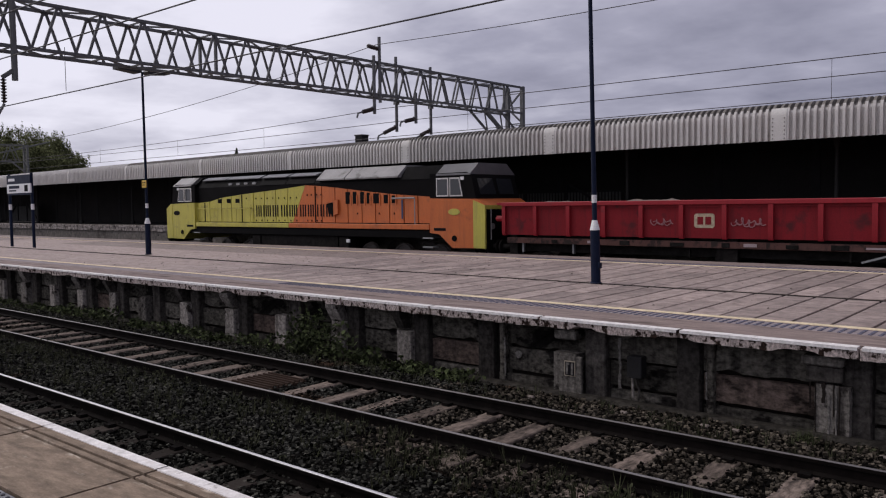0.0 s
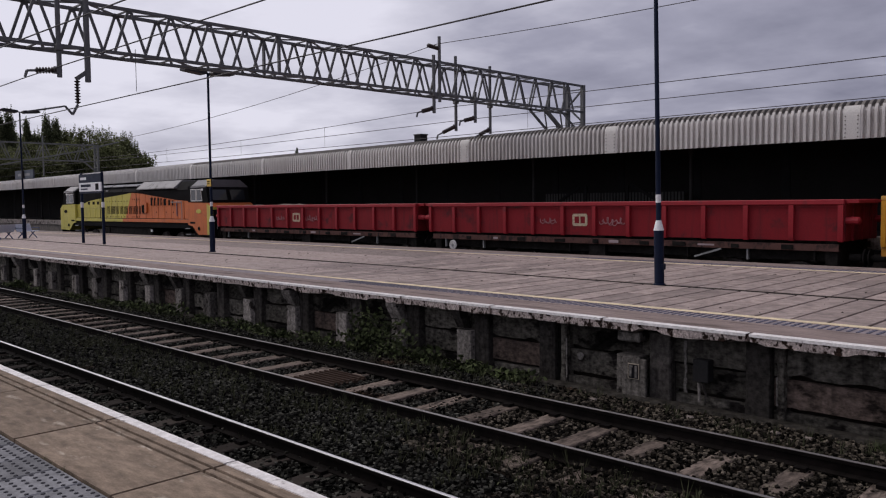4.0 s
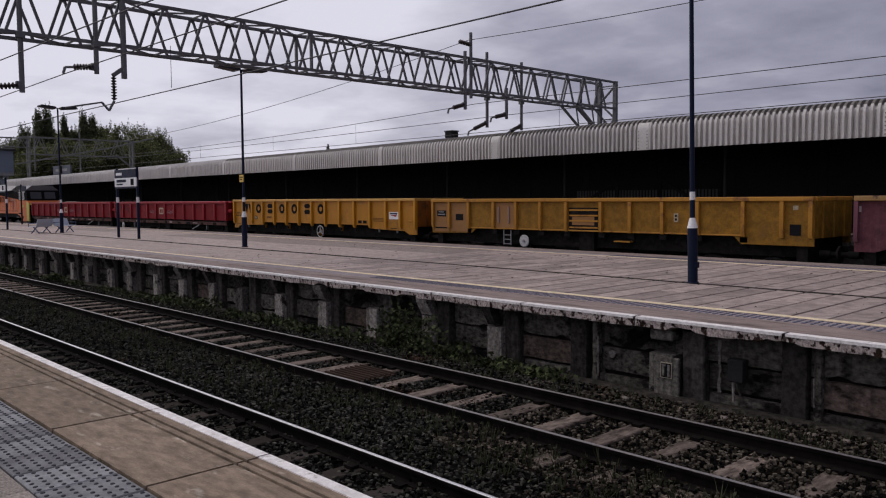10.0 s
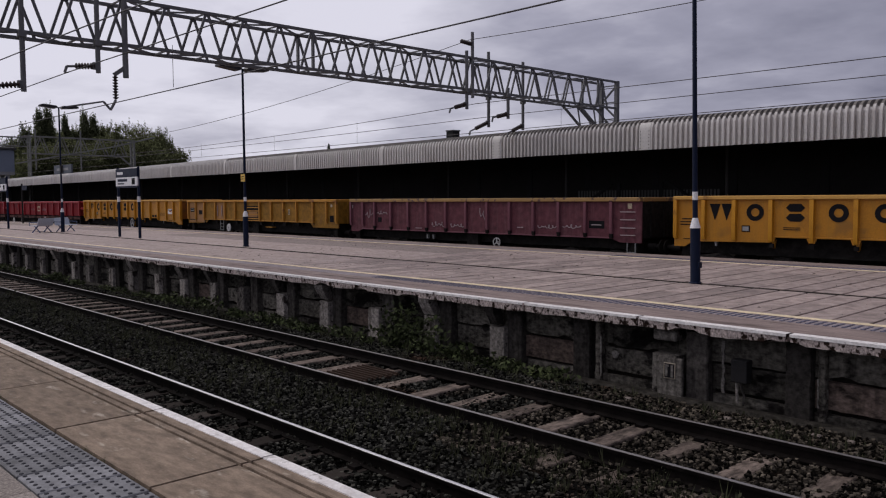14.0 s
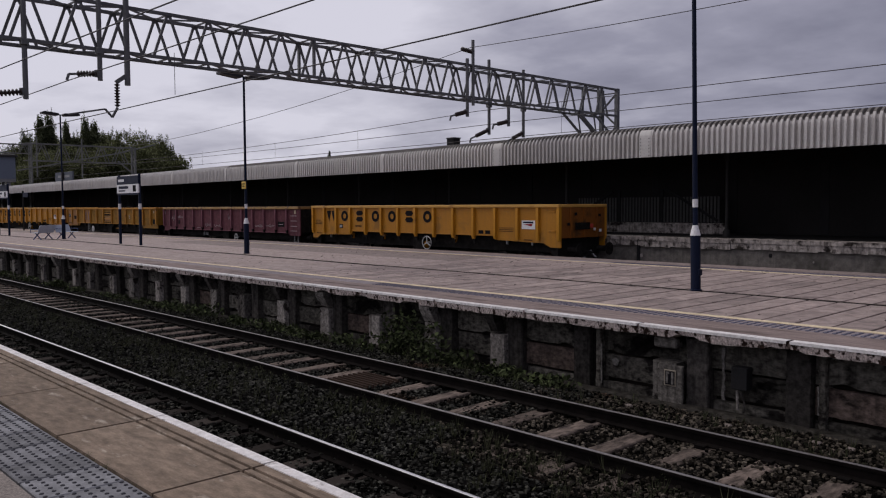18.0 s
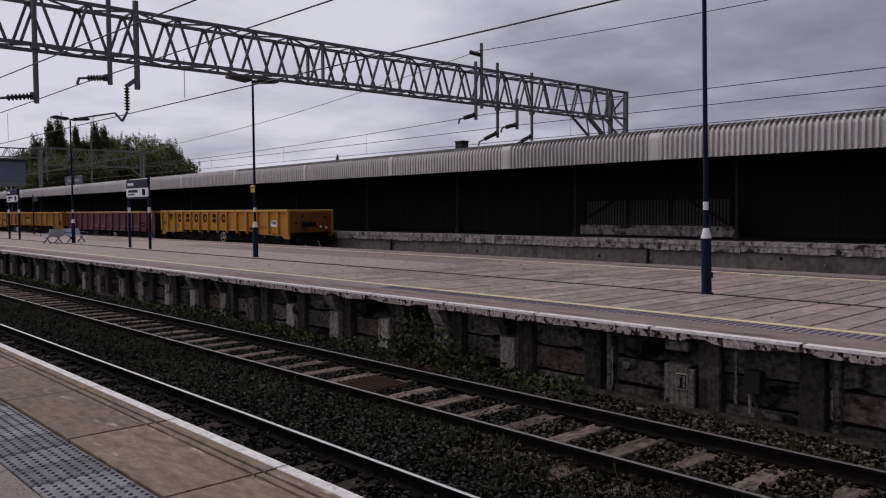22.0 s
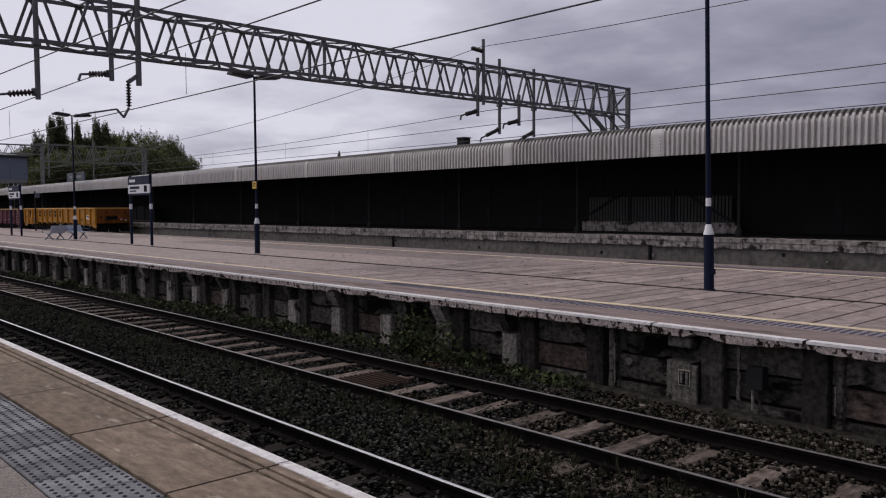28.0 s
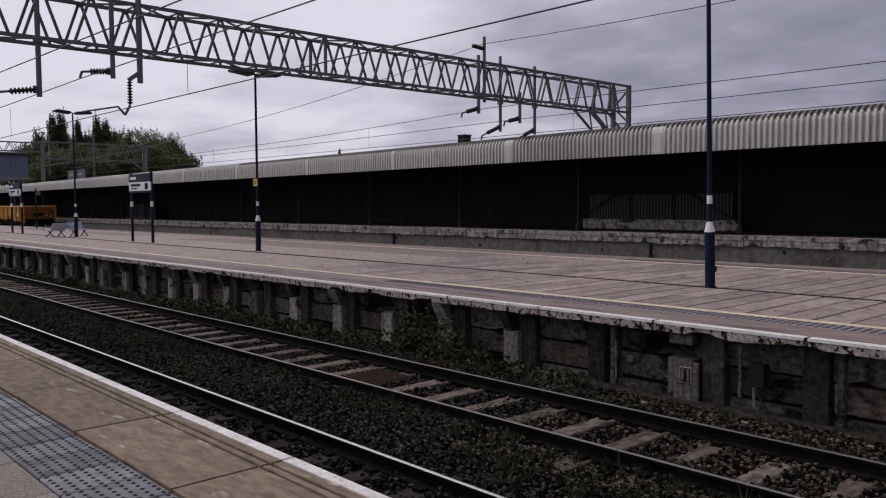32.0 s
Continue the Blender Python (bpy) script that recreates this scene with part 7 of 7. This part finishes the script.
    def cab(x_out, x_in, low, nose_mat, side_mat, end_label):
        d = 1 if x_out > x_in else -1
        def X(k):
            return x_out - d * k
        tall = abs(x_out - x_in)
        body = [(X(0), 1.0), (X(1.45), 0.98), (X(2.05), 1.45), (X(tall), 1.50), (X(tall), 2.74), (X(0.35), 2.70), (X(0.0), 2.48)]
        part("cab_body", MB().prism(body, "y", -1.32, 1.32), side_mat, t, end_label)
        upper = [(X(0.40), 2.705), (X(tall), 2.745), (X(tall), 3.62), (X(0.80), 3.64), (X(0.62), 3.56)]
        part("cab_upper", MB().prism(upper, "y", -1.29, 1.29), M["loco_black"], t, "black cab upper")
        roof = [(-1.24, 3.50), (-1.20, 3.60), (-0.78, 3.94), (0.78, 3.94), (1.20, 3.60), (1.24, 3.50)]
        part("cab_roof", MB().prism(roof, "x", X(2.2), X(tall)), M["loco_black"], t, "black cab roof")
        brow = [(-1.32, 3.54), (-1.31, 3.59), (-0.82, 3.96), (0.82, 3.96), (1.31, 3.59), (1.32, 3.54)]
        part("roof_brow", MB().prism(brow, "x", X(0.62), X(2.19)), M["cab_grey"] if d > 0 else M["loco_roof"], t, "grey cab roof")
        w0, w1 = X(1.0), X(1.55)
        fr = part("window_frame", MB().prism([(X(0.98), 2.80), (X(1.56), 2.80), (X(1.56), 3.46), (X(1.12), 3.46)], "y", -1.315, -1.292), M["pale_strip"], t, "pale window frame")
        part("window_pane", MB().prism([(X(1.03), 2.85), (X(1.52), 2.85), (X(1.52), 3.41), (X(1.15), 3.41)], "y", -1.322, -1.316), M["glass"], fr)
        fr = part("window_frame", MB().box(min(X(1.62), X(2.18)), max(X(1.62), X(2.18)), -1.315, -1.292, 2.80, 3.46), M["pale_strip"], t, "pale window frame")
        part("window_pane", MB().box(min(X(1.67), X(2.13)), max(X(1.67), X(2.13)), -1.322, -1.316, 2.85, 3.41), M["glass"], fr)
        for y0, y1 in ((-1.0, -0.12), (0.12, 1.0)):
            part("windscreen", MB().prism([(X(0.435), 2.85), (X(0.40), 2.85), (X(0.565), 3.42), (X(0.60), 3.42)], "y", y0, y1), M["glass"], t, "sloping cab windscreen")
        # added black panel gives the cab end the shade of the coupling gap
        part("end_panel", MB().box(min(X(0.0), X(-0.02)), max(X(0.0), X(-0.02)), -1.26, 1.26, 1.0, 2.34), M["loco_black"], t, "black panel standing in for shade on the cab end")
        for y in (-0.95, 0.95):
            part("headlight", MB().lathe([(0.11, 0.0), (0.10, 0.03)], 12, (X(-0.05), y, 1.75), "x"), M["galv_pale"], t)
        part("nose", MB().prism([(X(-0.012), 1.0), (X(-0.012), 2.47), (X(0.5), 2.66), (X(0.5), 1.0)], "y", -1.335, 1.335), nose_mat, t, "bright yellow cab end")
        ov = part("number_oval", MB().lathe([(0.02, -1.345), (0.20, -1.342), (0.21, -1.33)], 14, (0, 0, 0), "y"), M["loco_yellow"] if d > 0 else M["mark_black"], t, "oval badge")
        ov.location, ov.scale = (X(1.35) if d > 0 else X(0.9), 0, 2.25), (1.3, 1, 0.55)
        part("cab_latch", MB().lathe([(0.11, -1.33), (0.10, -1.36)], 12, (X(1.35), 0, 1.32), "y"), M["loco_black"], t)
        part("number_bars", MB().box(min(X(1.75), X(2.3)), max(X(1.75), X(2.3)), -1.328, -1.321, 1.58, 1.68), M["mark_black"], t)
        part("marker_light", MB().cbox(X(1.0) - 0.08, X(1.0) + 0.08, -1.31, -1.25, 3.36, 3.48, 0.01), M["white_paint"], t)
        for y in (-0.865, 0.865):
            part("buffer", MB().tube((X(0.02), y, 1.06), (X(-0.40), y, 1.06), 0.10, 12).tube((X(-0.40), y, 1.06), (X(-0.46), y, 1.06), 0.24, 14), M["underframe"], t)
        part("buffer_beam", MB().cbox(min(X(0.04), X(-0.05)), max(X(0.04), X(-0.05)), -1.25, 1.25, 0.80, 1.22, 0.01), M["loco_black"], t)
        for y in (-1.05, 1.05):
            part("end_handrail", MB().tube((X(-0.06), y, 1.3), (X(-0.06), y, 2.35), 0.018), M["galv_pale"], t)
    cab(0.0, -2.5, 1.0, M["loco_yellow"], M["loco_orange"], "orange cab side")
    cab(-20.0, -17.55, 1.0, M["loco_yellow"], M["loco_yellow"], "yellow cab side")
    for x in (-2.62, -17.45):
        for z in (0.60, 0.95, 1.28):
            part("cab_step", MB().box(x - 0.25, x + 0.25, -1.30, -1.0, z, z + 0.05), M["galv_pale"], t)
    part("fuel_tank", MB().prism([(-1.15, 1.28), (1.15, 1.28), (1.15, 0.75), (0.8, 0.42), (-0.8, 0.42), (-1.15, 0.75)], "x", -12.6, -7.6), M["underframe"], t)
    for x in (-12.9, -7.2):
        part("underframe_box", MB().cbox(x - 0.28, x + 0.28, -1.2, -0.8, 0.75, 1.25, 0.02), M["underframe"], t)
    part("filler", MB().cbox(-7.0, -6.8, -1.26, -1.2, 1.05, 1.18, 0.01), M["white_paint"], t)
    bogie(t, -4.3, 3.6, 3, 0.53, 1.05)
    bogie(t, -15.7, 3.6, 3, 0.53, 1.05)
    return t


TRAIN = [(locomotive(), 0.0), (red_wagon(1.0, 5, 0, "red open box wagon loaded with pale stone"), 0.75),
         (red_wagon(4.4, 5, 1.23, "red open box wagon with a square company mark and white disc"), 16.45),
         (yellow_wagon(False, "yellow open box wagon with large black lettering shapes"), 32.3), (ochre_wagon(), 48.1), (maroon_wagon(), 64.0),
         (yellow_wagon(True, "yellow open box wagon at the tail of the train"), 80.15)]



# ---- undergrowth and litter ----
def undergrowth():
    rng = np.random.default_rng(11)
    mb = MB()
    # brambles along the foot of the wall
    spots = [(-11.05, 9.62, 1.0), (-11.5, 9.66, 0.9), (-10.7, 9.66, 0.75), (-11.9, 9.6, 0.45), (-10.2, 9.6, 0.4), (-12.6, 9.5, 0.24), (-9.6, 9.6, 0.32), (-9.2, 9.6, 0.3), (-8.2, 9.6, 0.24), (-7.5, 9.62, 0.26), (-13.4, 9.5, 0.26), (-14.4, 9.5, 0.24), (-15.4, 9.5, 0.3),
             (-16.4, 9.5, 0.32), (-17.5, 9.5, 0.26), (-18.6, 9.5, 0.42), (-19.4, 9.5, 0.36), (-20.5, 9.45, 0.34), (-21.5, 9.45, 0.25), (-23, 9.45, 0.22), (-25, 9.4, 0.22), (-27.5, 9.4, 0.22), (-29.2, 9.4, 0.4), (-30, 9.4, 0.3), (-33, 9.4, 0.32), (-36, 9.4, 0.3)]
    for x, y, h in spots:
        for k in range(4):
            px, py = x + rng.uniform(-0.6, 0.6), y + rng.uniform(-0.12, 0.2)
            leaves(mb, rng, (px, py, -0.22 + h * rng.uniform(0.15, 0.6)), (0.36, 0.20, h * 0.42), 52, 0.055)
    t = tagged(new("brambles", mb.mesh("brambles", M["bramble"], fix=False)), "green brambles growing along the foot of the wall", "brambles", kind="stuff")
    mb = MB()
    for _ in range(1500):
        x, y = rng.uniform(-26, -1), rng.choice([rng.uniform(5.2, 6.7), rng.normal(5.9, 0.35), rng.uniform(8.6, 9.6), rng.uniform(6.2, 6.85)])
        z, h = bed(x, y), rng.uniform(0.05, 0.22)
        for _ in range(4):
            dx, dy = rng.normal(0, 0.05, 2)
            w = 0.006 + 0.004 * rng.random()
            mb.add([(x - w, y, z - 0.02), (x + w, y, z - 0.02), (x + dx, y + dy, z + h)], [(0, 1, 2)])
        if rng.random() < 0.6:
            leaves(mb, rng, (x, y, z + h * 0.5), (0.07, 0.07, h * 0.5), 7, 0.022)
    tagged(new("dry_weeds", mb.mesh("dry_weeds", M["dry_weed"], fix=False)), "thin olive-brown weeds between the tracks", "weeds", kind="stuff")
    mb = MB()
    for cx, cy, s in ((-2.6, 6.75, 0.22), (-2.2, 6.7, 0.18), (-3.3, 6.6, 0.14), (-2.45, 9.55, 0.16), (-5.2, 6.5, 0.1), (-1.2, 6.6, 0.16), (-7.0, 6.6, 0.09)):
        for _ in range(70):
            x, y = cx + rng.normal(0, 0.07), cy + rng.normal(0, 0.06)
            z = bed(x, y)
            dx, dy = rng.normal(0, 0.07, 2)
            mb.add([(x - 0.004, y, z - 0.02), (x + 0.004, y, z - 0.02), (x + dx, y + dy, z + s * rng.uniform(0.5, 1.2))], [(0, 1, 2)])
    tagged(new("grass_tufts", mb.mesh("grass_tufts", M["bramble"], fix=False)), "small green grass tufts in the ballast", "grass", kind="stuff")
    # weeds rooted in the joints of the near platform
    mb = MB()
    for i in range(34):
        cx, cy = (rng.uniform(-9, -2.6), rng.choice([1.43, 1.93]))
        for _ in range(9):
            x, y = cx + rng.normal(0, 0.02), cy + rng.normal(0, 0.006)
            dx, dy = rng.normal(0, 0.018, 2)
            mb.add([(x - 0.002, y, PLAT - 0.01), (x + 0.002, y, PLAT - 0.01), (x + dx, y + dy, PLAT + rng.uniform(0.008, 0.03))], [(0, 1, 2)])
    tagged(new("joint_weeds", mb.mesh("joint_weeds", M["bramble"], fix=False)), "tiny green weeds in the joints of the paving", "weeds", kind="stuff")
    # dead leaves and grit blown over the platform
    mb = MB()
    for _ in range(620):
        x = rng.uniform(-30, -2) if rng.random() < 0.5 else rng.uniform(-24, -11)
        y = rng.uniform(11.4, 19.3) if rng.random() < 0.8 else rng.uniform(17.5, 19.3)
        s, a = 0.008 + 0.042 * rng.random() ** 3.0, rng.uniform(0, 3.1)
        c, d = math.cos(a) * s, math.sin(a) * s
        z = PLAT + 0.004
        mb.add([(x - c, y - d, z), (x + d * 0.6, y - c * 0.6, z + 0.012), (x + c, y + d, z + 0.002), (x - d * 0.6, y + c * 0.6, z + 0.014)], [(0, 1, 2, 3)])
    tagged(new("fallen_leaves", mb.mesh("fallen_leaves", M["sleeper_dark"], fix=False)), "scattered dead brown leaves on the paving", "leaves", kind="stuff")


def track_details():
    # rusty point rodding cover lying between the rails
    t = thing("track_grating", "rusty steel grating cover between the rails", "grating", (-9.9, TRACKS["far"], -0.16))
    for i in range(9):
        part("slat", MB().box(-0.45, 0.45, -0.40 + i * 0.1, -0.375 + i * 0.1, 0.0, 0.03), M["rust"], t)
    for s in (-0.42, 0.42):
        part("bearer", MB().box(s - 0.03, s + 0.03, -0.45, 0.45, -0.05, -0.001), M["rust"], t)
    rnd = random.Random(9)
    for x, y, s in ((-3.55, 9.35, 0.06), (-3.2, 9.42, 0.05), (-1.6, 9.3, 0.055), (-6.0, 9.25, 0.05), (-4.6, 9.3, 0.05)):
        k = thing("pale_stone", "single pale stone lying in the dark ballast", "stone", (x, y, bed(x, y)))
        mb = MB().cbox(-s, s, -s * 0.7, s * 0.7, -0.02, s * 0.9, s * 0.3)
        part("stone", mb, M["load"], k)


undergrowth()
track_details()


# ---- motions ----
RUN = [(0.0, -16.27), (0.5, -19.02), (1.0, -21.76), (2.0, -27.22), (3.0, -32.72), (3.5, -35.46), (5.5, -46.62), (6.0, -49.48), (7.0, -54.94), (8.0, -60.44), (9.0, -65.97), (10.0, -71.46),
       (11.0, -76.89), (12.0, -82.25), (13.0, -87.62), (14.0, -92.8), (14.5, -95.3), (16.5, -104.9), (17.0, -107.35), (18.0, -112.0), (19.0, -116.5), (20.0, -121.0), (21.0, -125.4), (22.0, -129.75), (23.0, -134.05),
       (24.0, -138.35), (25.0, -142.65), (25.5, -144.75), (27.5, -153.65), (28.0, -155.75), (29.0, -159.7), (30.0, -163.5), (31.0, -167.2), (32.0, -170.9)]


def run_at(t):
    for (a, xa), (b, xb) in zip(RUN[:-1], RUN[1:]):
        if a <= t <= b:
            return xa + (xb - xa) * (t - a) / (b - a)
    return RUN[-1][1]


def motions():
    for ob, behind in TRAIN:
        # each vehicle rides on its two bogies round the curve
        near, far = (-15.7, -4.3) if behind == 0.0 else (2.2, 12.7)
        rows = []
        for t, x in RUN:
            ya, yb = drift(x + behind + near), drift(x + behind + far)
            slope = (ya - yb) / (far - near)
            rows.append((t, pose(x + behind, TRACKS["back"] - ya - slope * near, 0, 0, 0, math.degrees(math.atan(slope)))))
        walk(ob, rows)
    # wheels roll without slip, keyed every sixth of a turn
    for w, ax, r in WHEELS:
        rows, t, step = [], 0.0, 1.25 * r / 5.6
        n = int(32.0 / step)
        for i in range(n + 1):
            t = 32.0 * i / n
            turn = (run_at(t) - RUN[0][1]) / r
            rows.append((t, pose(ax, 0, r, 0, math.degrees(turn), 0)))
        walk(w, rows)


motions()
